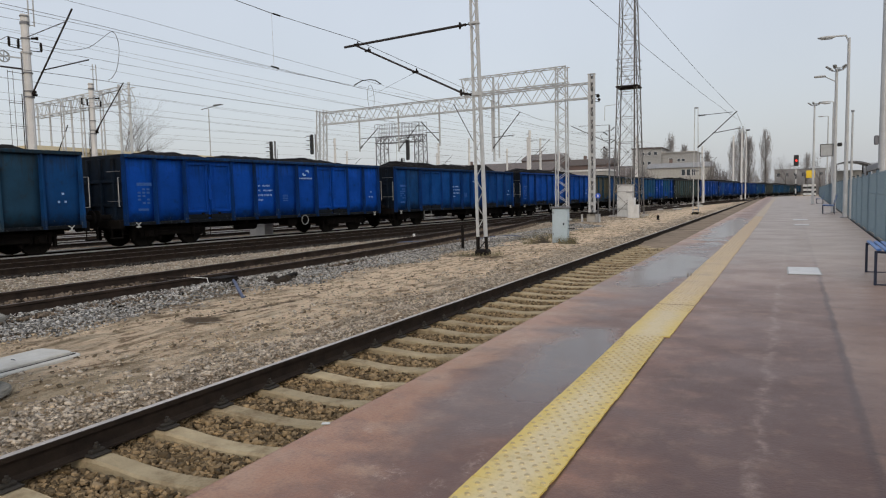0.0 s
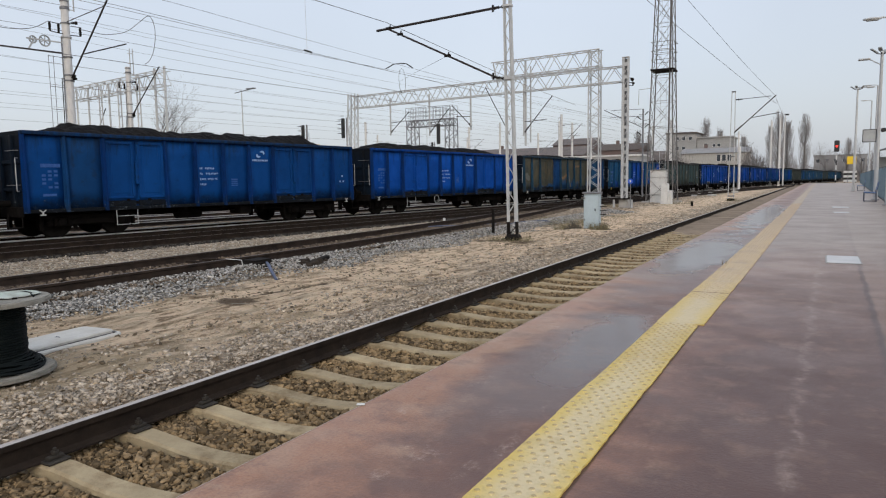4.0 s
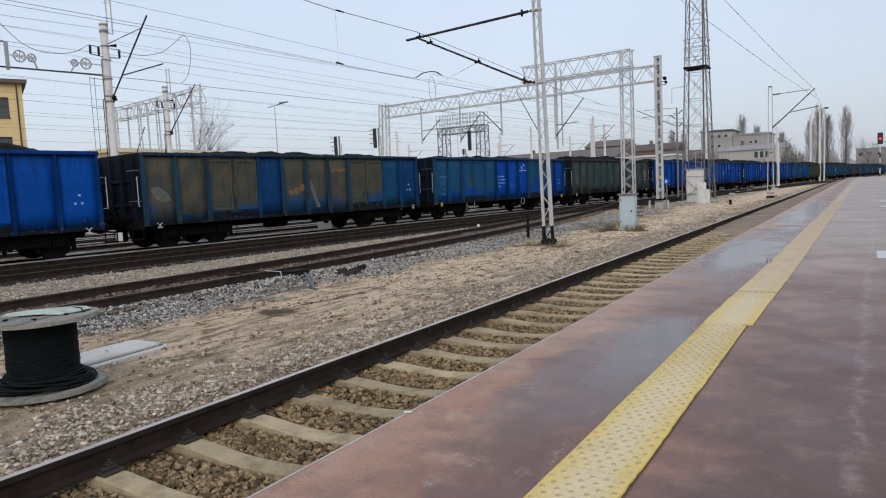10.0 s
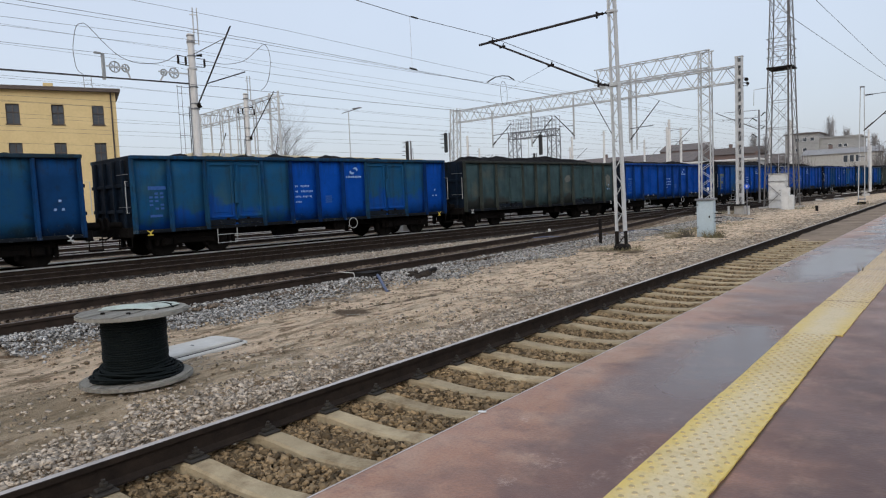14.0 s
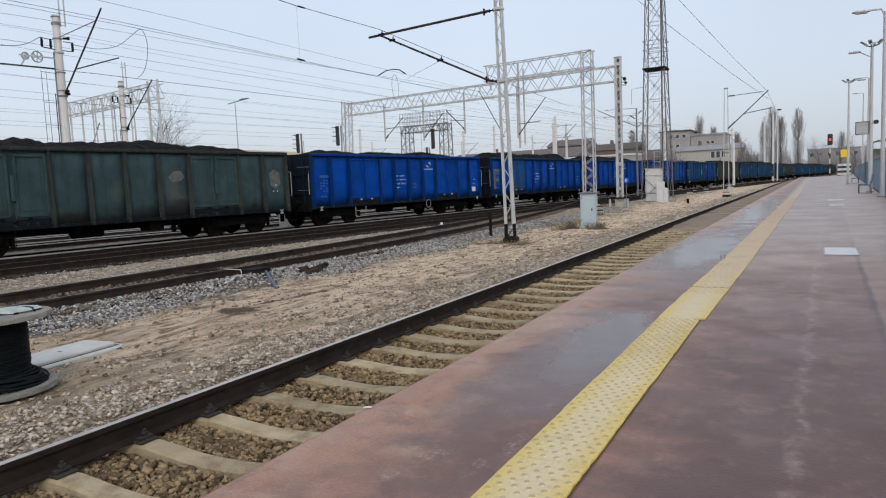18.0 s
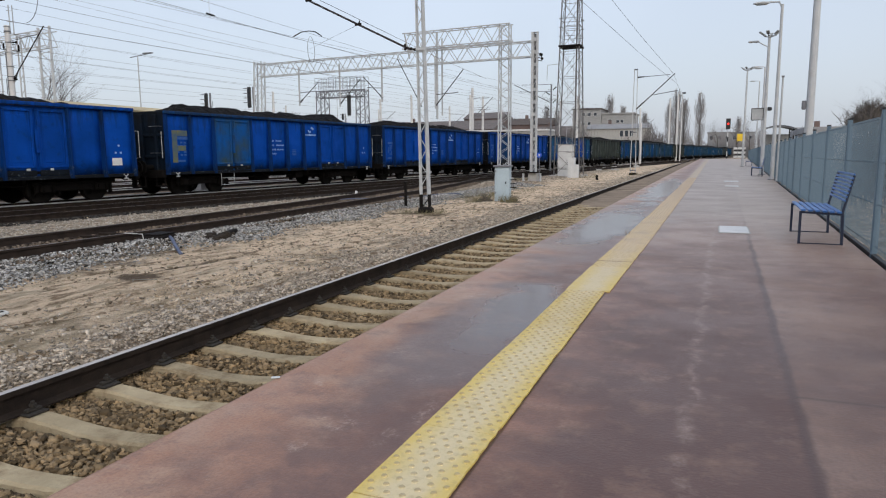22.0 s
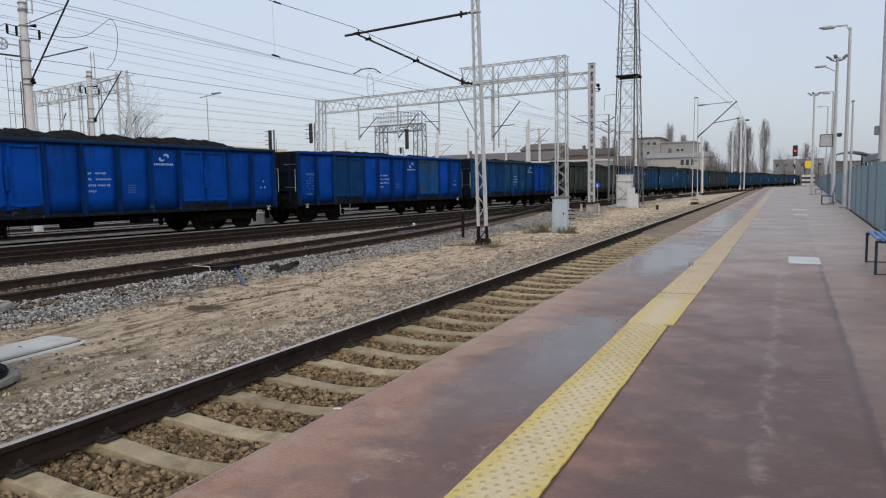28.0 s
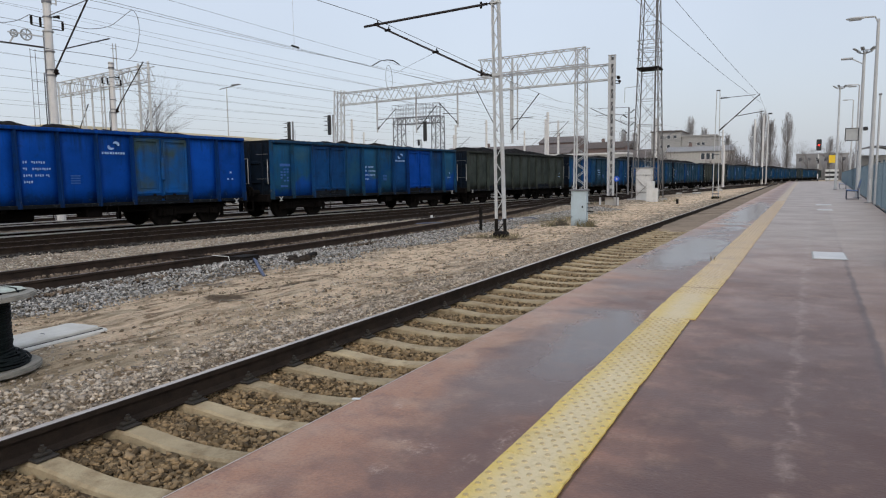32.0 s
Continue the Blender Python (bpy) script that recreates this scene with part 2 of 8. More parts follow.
M_GREENTARP = material("green_foil", (0.36, 0.44, 0.38), 0.6, 0, (0.44, 0.48, 0.44), 7, 0.4, 14, dirt=(0.22, 0.22, 0.19), dirt_amount=0.5, dirt_scale=4)
M_CABLE = material("cable_black", (0.005, 0.0075, 0.0085), 0.6, 0, (0.008, 0.011, 0.011), 8, 0.2, 40, spec=0.06)
M_BLUECABLE = material("blue_cable", (0.075, 0.095, 0.17), 0.55)
M_BENCH = material("bench_blue", (0.055, 0.165, 0.42), 0.45, 0.0, (0.045, 0.135, 0.36), 5)
M_BENCHLEG = material("bench_dark", (0.022, 0.032, 0.065), 0.5, 0.3)
M_FENCE = material("fence_wire", (0.112, 0.172, 0.225), 0.6, 0.0, (0.095, 0.15, 0.20), 4)
M_PLASTER = material("yellow_plaster", (0.60, 0.475, 0.25), 0.9, 0, (0.54, 0.425, 0.22), 0.6, 0.2, 20, (0.36, 0.28, 0.16), 0.12, 0.7)
M_ROOFDK = material("roof_felt", (0.07, 0.055, 0.05), 0.85, 0, (0.10, 0.08, 0.07), 1.5)
M_BEIGE = material("beige_plaster", (0.33, 0.33, 0.325), 0.9, 0, (0.28, 0.28, 0.275), 0.5, dirt=(0.22, 0.21, 0.2), dirt_amount=0.15, dirt_scale=0.5)
M_BRICKFAR = material("old_brick", (0.165, 0.115, 0.105), 0.9, 0, (0.125, 0.098, 0.092), 1.0, dirt=(0.12, 0.1, 0.095), dirt_amount=0.2, dirt_scale=0.5)
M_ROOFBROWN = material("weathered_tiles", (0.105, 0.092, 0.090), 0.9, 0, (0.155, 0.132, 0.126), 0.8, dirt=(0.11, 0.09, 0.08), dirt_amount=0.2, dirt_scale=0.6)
M_ROOFMID = material("slate_roof", (0.22, 0.22, 0.225), 0.85, 0, (0.27, 0.27, 0.275), 0.5)
M_ROOFGREY = material("grey_roof", (0.24, 0.245, 0.255), 0.85, 0, (0.29, 0.295, 0.305), 0.5)
M_WINDOW = material("window_glass", (0.03, 0.04, 0.055), 0.10, 0, (0.045, 0.055, 0.07), 2, spec=0.5)
M_FRAMEWOOD = material("window_frame", (0.055, 0.042, 0.038), 0.7)
M_BARK = material("bark", (0.085, 0.075, 0.07), 0.9, 0, (0.12, 0.11, 0.1), 4, 0.4, 25)
# far poplars and thicket: pale grey with some distance haze in it
M_TWIG_HAZY = material("twigs", (0.29, 0.28, 0.28), 0.9, 0, (0.24, 0.23, 0.23), 2, spec=0.1)
M_BRANCH = material("dark_branches", (0.12, 0.11, 0.108), 0.9, 0, (0.155, 0.142, 0.138), 2, spec=0.1)
M_SIGBLACK = material("signal_black", (0.015, 0.016, 0.018), 0.6)
M_YELLOWSIGN = material("yellow_sign", (0.80, 0.55, 0.02), 0.5, 0, (0.74, 0.5, 0.03), 5)
M_BLUESIGN = material("blue_sign", (0.02, 0.10, 0.60), 0.4)
M_GRASS = material("dry_grass", (0.20, 0.16, 0.085), 0.9, 0, (0.13, 0.125, 0.06), 5, island=0.4)
M_PAPER = material("worn_paper", (0.40, 0.42, 0.43), 0.6)


def glow(name, colour, strength):
    m = bpy.data.materials.new(name)
    m.use_nodes = True
    b = m.node_tree.nodes["Principled BSDF"]
    b.inputs["Base Color"].default_value = (*colour, 1)
    b.inputs["Emission Color"].default_value = (*colour, 1)
    b.inputs["Emission Strength"].default_value = strength
    return m


M_RED = glow("red_lamp", (1.0, 0.03, 0.02), 2.5)




def shader(name):
    m = bpy.data.materials.new(name)
    m.use_nodes = True
    return m, m.node_tree.nodes, m.node_tree.links, m.node_tree.nodes["Principled BSDF"]


def n_noise(n, l, vec, scale, detail=6, rough=0.6):
    k = n.new("ShaderNodeTexNoise")
    k.inputs["Scale"].default_value, k.inputs["Detail"].default_value, k.inputs["Roughness"].default_value = scale, detail, rough
    l.new(vec, k.inputs["Vector"])
    return k.outputs[0]


def n_range(n, l, src, a, b, c=0.0, d=1.0):
    k = n.new("ShaderNodeMapRange")
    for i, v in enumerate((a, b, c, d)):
        k.inputs[i + 1].default_value = v
    l.new(src, k.inputs[0])
    return k.outputs[0]


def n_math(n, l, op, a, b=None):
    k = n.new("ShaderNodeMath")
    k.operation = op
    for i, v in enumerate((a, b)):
        if v is None:
            continue
        if isinstance(v, (int, float)):
            k.inputs[i].default_value = v
        else:
            l.new(v, k.inputs[i])
    return k.outputs[0]


def n_mix(n, l, fac, a, b):
    k = n.new("ShaderNodeMix")
    k.data_type = 'RGBA'
    if isinstance(fac, float):
        k.inputs[0].default_value = fac
    else:
        l.new(fac, k.inputs[0])
    for slot, v in ((6, a), (7, b)):
        if isinstance(v, tuple):
            k.inputs[slot].default_value = (*v, 1)
        else:
            l.new(v, k.inputs[slot])
    return k.outputs[2]


def n_blob(n, l, vec, cx, cy, rx, ry, wobble):
    """A soft-edged patch round (cx, cy): 1 inside, 0 outside."""
    sub = n.new("ShaderNodeVectorMath")
    sub.operation = 'SUBTRACT'
    l.new(vec, sub.inputs[0])
    sub.inputs[1].default_value = (cx, cy, 0)
    div = n.new("ShaderNodeVectorMath")
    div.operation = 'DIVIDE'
    l.new(sub.outputs[0], div.inputs[0])
    div.inputs[1].default_value = (rx, ry, 1e6)
    ln = n.new("ShaderNodeVectorMath")
    ln.operation = 'LENGTH'
    l.new(div.outputs[0], ln.inputs[0])
    d = n_math(n, l, 'ADD', ln.outputs["Value"], wobble)
    return n_range(n, l, d, 0.70, 1.20, 1.0, 0.0)


def paint(name, colour, colour2, dirt, amount):
    """Wagon paint: faded enamel, blotched, with ragged runs of coal dust from the top rail and splashes along the foot."""
    m, n, l, b = shader(name)
    geo = n.new("ShaderNodeTexCoord").outputs["Object"]
    info = n.new("ShaderNodeObjectInfo").outputs["Random"]
    shift = n.new("ShaderNodeCombineXYZ")
    l.new(n_math(n, l, 'MULTIPLY', info, 41.0), shift.inputs[1])
    add = n.new("ShaderNodeVectorMath")
    l.new(shift.outputs[0], add.inputs[0])
    l.new(geo, add.inputs[1])
    vec = add.outputs[0]
    sep = n.new("ShaderNodeSeparateXYZ")
    l.new(geo, sep.inputs[0])
    runs = n.new("ShaderNodeMapping")
    runs.inputs["Scale"].default_value = (1.0, 1.0, 0.10)
    l.new(vec, runs.inputs[0])
    big, mid, fine = n_noise(n, l, vec, 1.2, 5, 0.55), n_noise(n, l, vec, 3.2, 6, 0.6), n_noise(n, l, vec, 12.0, 5, 0.65)
    run = n_noise(n, l, runs.outputs[0], 6.5, 7, 0.7)
    col = n_mix(n, l, n_range(n, l, big, 0.36, 0.64), colour, colour2)
    col = n_mix(n, l, n_range(n, l, mid, 0.66 - 0.28 * amount, 0.80 - 0.22 * amount, 0.0, 0.35 + 0.7 * amount), col, dirt)
    # coal dust carried down by rain
    high = n_math(n, l, 'ADD', sep.outputs[2], n_range(n, l, run, 0.3, 0.7, -0.75, 0.55))
    col = n_mix(n, l, n_range(n, l, high, 2.35, 3.05, 0.0, 0.55 + 0.5 * amount), col, dirt)
    low = n_math(n, l, 'ADD', sep.outputs[2], n_range(n, l, mid, 0.3, 0.7, -0.22, 0.22))
    col = n_mix(n, l, n_range(n, l, low, 1.12, 0.86, 0.0, 0.7), col, dirt)
    col = n_mix(n, l, n_range(n, l, run, 0.58, 0.74, 0.0, 0.30), col, dirt)
    col = n_mix(n, l, n_range(n, l, fine, 0.55, 0.75, 0.0, 0.22), col, dirt)
    # chips and dry dust along the foot
    chips = n_math(n, l, 'MULTIPLY', n_range(n, l, n_noise(n, l, vec, 7.0, 8, 0.75), 0.57, 0.66, 0.0, 0.5), n_range(n, l, low, 1.05, 0.93))
    col = n_mix(n, l, chips, col, (0.15, 0.18, 0.20))
    shade = n.new("ShaderNodeHueSaturation")
    l.new(n_range(n, l, info, 0.0, 1.0, 0.86, 1.14), shade.inputs["Value"])
    l.new(col, shade.inputs["Color"])
    l.new(shade.outputs[0], b.inputs["Base Color"])
    l.new(n_range(n, l, big, 0.35, 0.65, 0.58, 0.8), b.inputs["Roughness"])
    b.inputs["Specular IOR Level"].default_value = 0.08
    bp = n.new("ShaderNodeBump")
    bp.inputs["Strength"].default_value, bp.inputs["Distance"].default_value = 0.25, 0.02
    l.new(n_math(n, l, 'ADD', mid, n_math(n, l, 'MULTIPLY', fine, 0.3)), bp.inputs["Height"])
    l.new(bp.outputs[0], b.inputs["Normal"])
    return m


PAINTS = {
    "blue": paint("paint_blue", (0.001, 0.047, 0.285), (0.001, 0.038, 0.220), (0.004, 0.020, 0.058), 0.28),
    # the panels' blue again for the ribs, with rib shade mixed in
    "blue_shaded": paint("paint_blue_shaded", (0.001, 0.025, 0.125), (0.001, 0.019, 0.090), (0.004, 0.012, 0.030), 0.34),
    "clear_blue": paint("paint_clear_blue", (0.002, 0.060, 0.315), (0.002, 0.048, 0.250), (0.005, 0.024, 0.070), 0.24),
    "mid_blue": paint("paint_mid_blue", (0.002, 0.046, 0.190), (0.002, 0.037, 0.150), (0.006, 0.018, 0.045), 0.30),
    "dull": paint("paint_dull_blue", (0.004, 0.042, 0.142), (0.004, 0.031, 0.102), (0.010, 0.016, 0.027), 0.36),
    "teal": paint("paint_teal", (0.009, 0.050, 0.104), (0.004, 0.040, 0.125), (0.012, 0.022, 0.028), 0.40),
    "steel": paint("paint_steel_blue", (0.013, 0.045, 0.085), (0.011, 0.034, 0.060), (0.018, 0.021, 0.021), 0.38),
    # near-black coat of the end walls, end beams, sole bars and door flaps
    "near_black": paint("paint_near_black", (0.006, 0.013, 0.026), (0.005, 0.009, 0.016), (0.006, 0.006, 0.006), 0.4),
    "green": paint("paint_grey_green", (0.038, 0.048, 0.044), (0.027, 0.035, 0.033), (0.017, 0.016, 0.014), 0.42),
}


def make_platform_material():
    """Red-brown resin coating on the platform: worn, damp, with shallow puddles and pale scuffs along the walking line."""
    m, n, l, b = shader("platform_coating")
    vec = n.new("ShaderNodeTexCoord").outputs["Object"]
    big, mid, fine = n_noise(n, l, vec, 0.9, 6, 0.65), n_noise(n, l, vec, 3.1, 9, 0.7), n_noise(n, l, vec, 70, 3)
    col = n_mix(n, l, n_range(n, l, big, 0.42, 0.58), (0.284, 0.142, 0.092), (0.178, 0.087, 0.060))
    sep = n.new("ShaderNodeSeparateXYZ")
    l.new(vec, sep.inputs[0])
    wobx = n_math(n, l, 'ADD', sep.outputs[0], n_range(n, l, n_noise(n, l, vec, 1.6, 7), 0.3, 0.7, -0.45, 0.45))
    # redder towards the track edge, where fewer feet pass
    edge = n_range(n, l, wobx, -1.85, -1.35, 0.85, 0.0)
    col = n_mix(n, l, edge, col, (0.352, 0.182, 0.110))
    # tan wear on the outer half-metre
    tan = n_math(n, l, 'MULTIPLY', n_range(n, l, wobx, -1.60, -1.30, 0.75, 0.0), n_range(n, l, n_noise(n, l, vec, 1.4, 7, 0.65), 0.46, 0.62))
    col = n_mix(n, l, tan, col, (0.395, 0.268, 0.188))
    right = n_math(n, l, 'MULTIPLY', n_range(n, l, n_math(n, l, 'SUBTRACT', sep.outputs[0], n_math(n, l, 'MULTIPLY', sep.outputs[1], 0.017)), 0.355, 0.385), n_range(n, l, n_noise(n, l, vec, 0.55, 4, 0.6), 0.40, 0.60, 0.15, 0.9))
    # darker coating on the inner side of the plates, gone by y = 10
    inner_dark = n_math(n, l, 'MULTIPLY', n_range(n, l, wobx, -0.95, -0.35, 0.0, 0.86), n_range(n, l, sep.outputs[1], 4.0, 10.0, 1.0, 0.0))
    col = n_mix(n, l, inner_dark, col, (0.094, 0.047, 0.038))
    col = n_mix(n, l, right, col, (0.376, 0.251, 0.189))
    # blotches of bare and of darker coating
    col = n_mix(n, l, n_range(n, l, mid, 0.53, 0.68, 0, 0.7), col, (0.335, 0.203, 0.140))
    col = n_mix(n, l, n_range(n, l, mid, 0.47, 0.35, 0, 0.5), col, (0.121, 0.069, 0.061))
    # pale lime streak
    skew = n_math(n, l, 'SUBTRACT', sep.outputs[0], n_math(n, l, 'MULTIPLY', sep.outputs[1], 0.017))
    streak_x = n_math(n, l, 'ABSOLUTE', n_math(n, l, 'ADD', skew, n_range(n, l, n_noise(n, l, vec, 2.6, 7, 0.7), 0.3, 0.7, 0.02, 0.14)))
    st = n_range(n, l, streak_x, 0.002, 0.045, 1.0, 0.0)
    st = n_math(n, l, 'MULTIPLY', st, n_range(n, l, n_noise(n, l, vec, 7.5, 9, 0.8), 0.44, 0.62, 0, 0.85))
    col = n_mix(n, l, st, col, (0.458, 0.345, 0.287))
    scuffed = n.new("ShaderNodeMapping")
    scuffed.inputs["Scale"].default_value = (1.0, 0.9, 1.0)
    l.new(vec, scuffed.inputs[0])
    scuff = n_range(n, l, n_noise(n, l, scuffed.outputs[0], 2.2, 10, 0.8), 0.575, 0.67, 0, 0.5)
    col = n_mix(n, l, scuff, col, (0.412, 0.296, 0.212))
    small = n_noise(n, l, vec, 9.0, 9, 0.75)
    col = n_mix(n, l, n_range(n, l, small, 0.55, 0.68, 0, 0.4), col, (0.366, 0.238, 0.165))
    col = n_mix(n, l, n_range(n, l, small, 0.46, 0.36, 0, 0.32), col, (0.110, 0.064, 0.057))
    specks = n_range(n, l, n_noise(n, l, vec, 26, 4, 0.8), 0.68, 0.74, 0, 0.7)
    col = n_mix(n, l, specks, col, (0.486, 0.350, 0.283))
    # paler farther along: grazing sky sheen put into the colour
    far_sheen = n_math(n, l, 'MULTIPLY', n_range(n, l, sep.outputs[1], 6.0, 14.0, 0.0, 0.74), n_range(n, l, sep.outputs[0], -1.1, -0.6))
    col = n_mix(n, l, far_sheen, col, (0.318, 0.270, 0.232))
    # a tar joint along the platform
    jx = n_math(n, l, 'ABSOLUTE', n_math(n, l, 'ADD', skew, n_range(n, l, n_noise(n, l, vec, 2.5, 4), 0.2, 0.8, -0.385, -0.335)))
    col = n_mix(n, l, n_math(n, l, 'MULTIPLY', n_range(n, l, jx, 0.010, 0.035, 0.75, 0.0), n_range(n, l, sep.outputs[1], 8.0, 13.0, 1.0, 0.12)), col, (0.058, 0.033, 0.030))
    col = n_mix(n, l, n_range(n, l, fine, 0.42, 0.75, 0, 0.38), col, (0.088, 0.052, 0.046))
    col = n_mix(n, l, n_math(n, l, 'MULTIPLY', inner_dark, 0.5), col, (0.080, 0.039, 0.032))
    for at in (3.36, 7.4, 11.8):
        cross = n_range(n, l, n_math(n, l, 'ABSOLUTE', n_math(n, l, 'SUBTRACT', sep.outputs[1], at)), 0.006, 0.022, 0.6, 0.0)
        cross = n_math(n, l, 'MULTIPLY', cross, n_range(n, l, skew, 0.355, 0.365))
        col = n_mix(n, l, cross, col, (0.055, 0.033, 0.029))
    # dark trodden lane on the track side of the plates
    lane = n_math(n, l, 'MULTIPLY', n_range(n, l, wobx, -1.78, -1.42), n_range(n, l, sep.outputs[0], -1.02, -1.08, 0.0, 1.0))
    lane = n_math(n, l, 'MULTIPLY', lane, n_range(n, l, n_noise(n, l, vec, 1.9, 6, 0.6), 0.38, 0.52, 0.10, 0.74))
    col = n_mix(n, l, n_math(n, l, 'MULTIPLY', lane, n_range(n, l, sep.outputs[1], 5.0, 9.0, 1.0, 0.5)), col, (0.109, 0.061, 0.052))
    # plaster-white scrapes
    ragged = n_range(n, l, n_noise(n, l, vec, 17.0, 9, 0.85), 0.30, 0.70, -1.0, 1.3)
    dragged = n.new("ShaderNodeMapping")
    dragged.inputs["Scale"].default_value = (1.25, 0.95, 1.0)
    l.new(vec, dragged.inputs[0])
    flakes = n_range(n, l, n_noise(n, l, dragged.outputs[0], 15.0, 10, 0.85), 0.49, 0.62, 0.0, 0.5)
    for cx, cy, rx, ry in ((-1.60, 3.46, 0.07, 0.20), (-1.58, 3.36, 0.10, 0.05), (-1.48, 5.5, 0.10, 0.22), (-1.10, 2.6, 0.04, 0.16), (-1.15, 2.29, 0.04, 0.10), (-1.12, 5.4, 0.08, 0.35), (-1.43, 2.1, 0.05, 0.06), (-1.6, 6.7, 0.12, 0.3), (-1.75, 2.75, 0.05, 0.08), (-1.30, 3.0, 0.08, 0.08), (-1.38, 2.35, 0.10, 0.08), (-1.12, 3.15, 0.05, 0.16), (-1.42, 4.0, 0.12, 0.25), (-1.7, 5.0, 0.12, 0.3)):
        col = n_mix(n, l, n_math(n, l, 'MULTIPLY', n_blob(n, l, vec, cx, cy, rx, ry, ragged), flakes), col, (0.503, 0.394, 0.325))
    # nosing darkened and roughened so that its bevel shows no highlight
    nosing = n_range(n, l, sep.outputs[0], -1.965, -1.992, 0.0, 0.85)
    col = n_mix(n, l, nosing, col, (0.120, 0.066, 0.048))
    # thin dark ragged line beside the tactile plates
    tx = n_math(n, l, 'ABSOLUTE', n_math(n, l, 'ADD', sep.outputs[0], n_range(n, l, n_noise(n, l, vec, 6.0, 5), 0.2, 0.8, 0.726, 0.736)))
    col = n_mix(n, l, n_range(n, l, tx, 0.003, 0.009, 0.65, 0.0), col, (0.035, 0.022, 0.017))
    wob = n_range(n, l, n_noise(n, l, vec, 1.5, 4, 0.5), 0.25, 0.75, -0.42, 0.42)
    wet = n_math(n, l, 'MAXIMUM', n_blob(n, l, vec, -1.42, 11.0, 0.45, 2.4, wob), n_math(n, l, 'MULTIPLY', n_blob(n, l, vec, -1.22, 4.65, 0.27, 0.95, wob), 0.9))
    wet = n_math(n, l, 'MAXIMUM', wet, n_blob(n, l, vec, -1.35, 23.0, 0.45, 8.0, wob))
    halo = n_math(n, l, 'MAXIMUM', n_blob(n, l, vec, -1.42, 11.5, 0.75, 5.0, wob), n_blob(n, l, vec, -1.35, 4.2, 0.38, 1.5, wob))
    col = n_mix(n, l, n_math(n, l, 'MULTIPLY', halo, 0.5), col, (0.115, 0.083, 0.076))
    col = n_mix(n, l, n_math(n, l, 'MULTIPLY', wet, 0.75), col, (0.110, 0.086, 0.079))
    l.new(col, b.inputs["Base Color"])
    b.inputs["Specular IOR Level"].default_value = 0.3
    damp = n_range(n, l, big, 0.35, 0.65, 0.33, 0.48)
    r1 = n.new("ShaderNodeMix")
    l.new(halo, r1.inputs[0])
    l.new(damp, r1.inputs[2])
    r1.inputs[3].default_value = 0.30
    rough = n.new("ShaderNodeMix")
    l.new(wet, rough.inputs[0])
    l.new(r1.outputs[0], rough.inputs[2])
    rough.inputs[3].default_value = 0.17
    l.new(n_math(n, l, 'MAXIMUM', rough.outputs[0], nosing), b.inputs["Roughness"])
    l.new(n_range(n, l, nosing, 0.0, 0.8, 0.3, 0.05), b.inputs["Specular IOR Level"])
    bp = n.new("ShaderNodeBump")
    bp.inputs["Distance"].default_value = 0.006
    l.new(n_range(n, l, wet, 0, 1, 0.28, 0.03), bp.inputs["Strength"])
    l.new(n_math(n, l, 'ADD', fine, mid), bp.inputs["Height"])
    l.new(bp.outputs[0], b.inputs["Normal"])
    return m


def make_patched_paint(name, base, base2, blotch, foot, foot_top, blotch_at):
    """Old wagon paint in several tones: smeared blotches, and a newer coat along the foot with a ragged upper edge."""
    m, n, l, b = shader(name)
    geo = n.new("ShaderNodeTexCoord").outputs["Object"]
    info = n.new("ShaderNodeObjectInfo").outputs["Random"]
    off = n.new("ShaderNodeVectorMath")
    cmb = n.new("ShaderNodeCombineXYZ")
    l.new(n_math(n, l, 'MULTIPLY', info, 31.0), cmb.inputs[1])
    l.new(cmb.outputs[0], off.inputs[0])
    l.new(geo, off.inputs[1])
    vec = off.outputs[0]
    sep = n.new("ShaderNodeSeparateXYZ")
    l.new(geo, sep.inputs[0])
    big, mid, fine = n_noise(n, l, vec, 0.9, 4, 0.5), n_noise(n, l, vec, 1.7, 5, 0.5), n_noise(n, l, vec, 7, 5, 0.6)
    col = n_mix(n, l, n_range(n, l, mid, 0.38, 0.62), base, base2)
    col = n_mix(n, l, n_range(n, l, big, blotch_at, blotch_at + 0.16, 0.0, 0.9), col, blotch)
    z = n_math(n, l, 'ADD', sep.outputs[2], n_range(n, l, mid, 0.3, 0.7, -0.35, 0.35))
    z = n_math(n, l, 'ADD', z, n_range(n, l, info, 0.0, 1.0, -0.45, 0.35))
    col = n_mix(n, l, n_range(n, l, z, foot_top + 0.05, foot_top - 0.25, 0.0, 0.9), col, foot)
    col = n_mix(n, l, n_range(n, l, fine, 0.52, 0.78, 0.0, 0.28), col, (0.022, 0.020, 0.018))
    # soot run down from the top rail
    runs = n.new("ShaderNodeMapping")
    runs.inputs["Scale"].default_value = (1.0, 1.0, 0.12)
    l.new(vec, runs.inputs[0])
    col = n_mix(n, l, n_range(n, l, n_noise(n, l, runs.outputs[0], 5.0, 6, 0.65), 0.50, 0.72, 0.0, 0.45), col, (0.016, 0.018, 0.020))
    l.new(col, b.inputs["Base Color"])
    b.inputs["Roughness"].default_value = 0.75
    b.inputs["Specular IOR Level"].default_value = 0.08
    return m


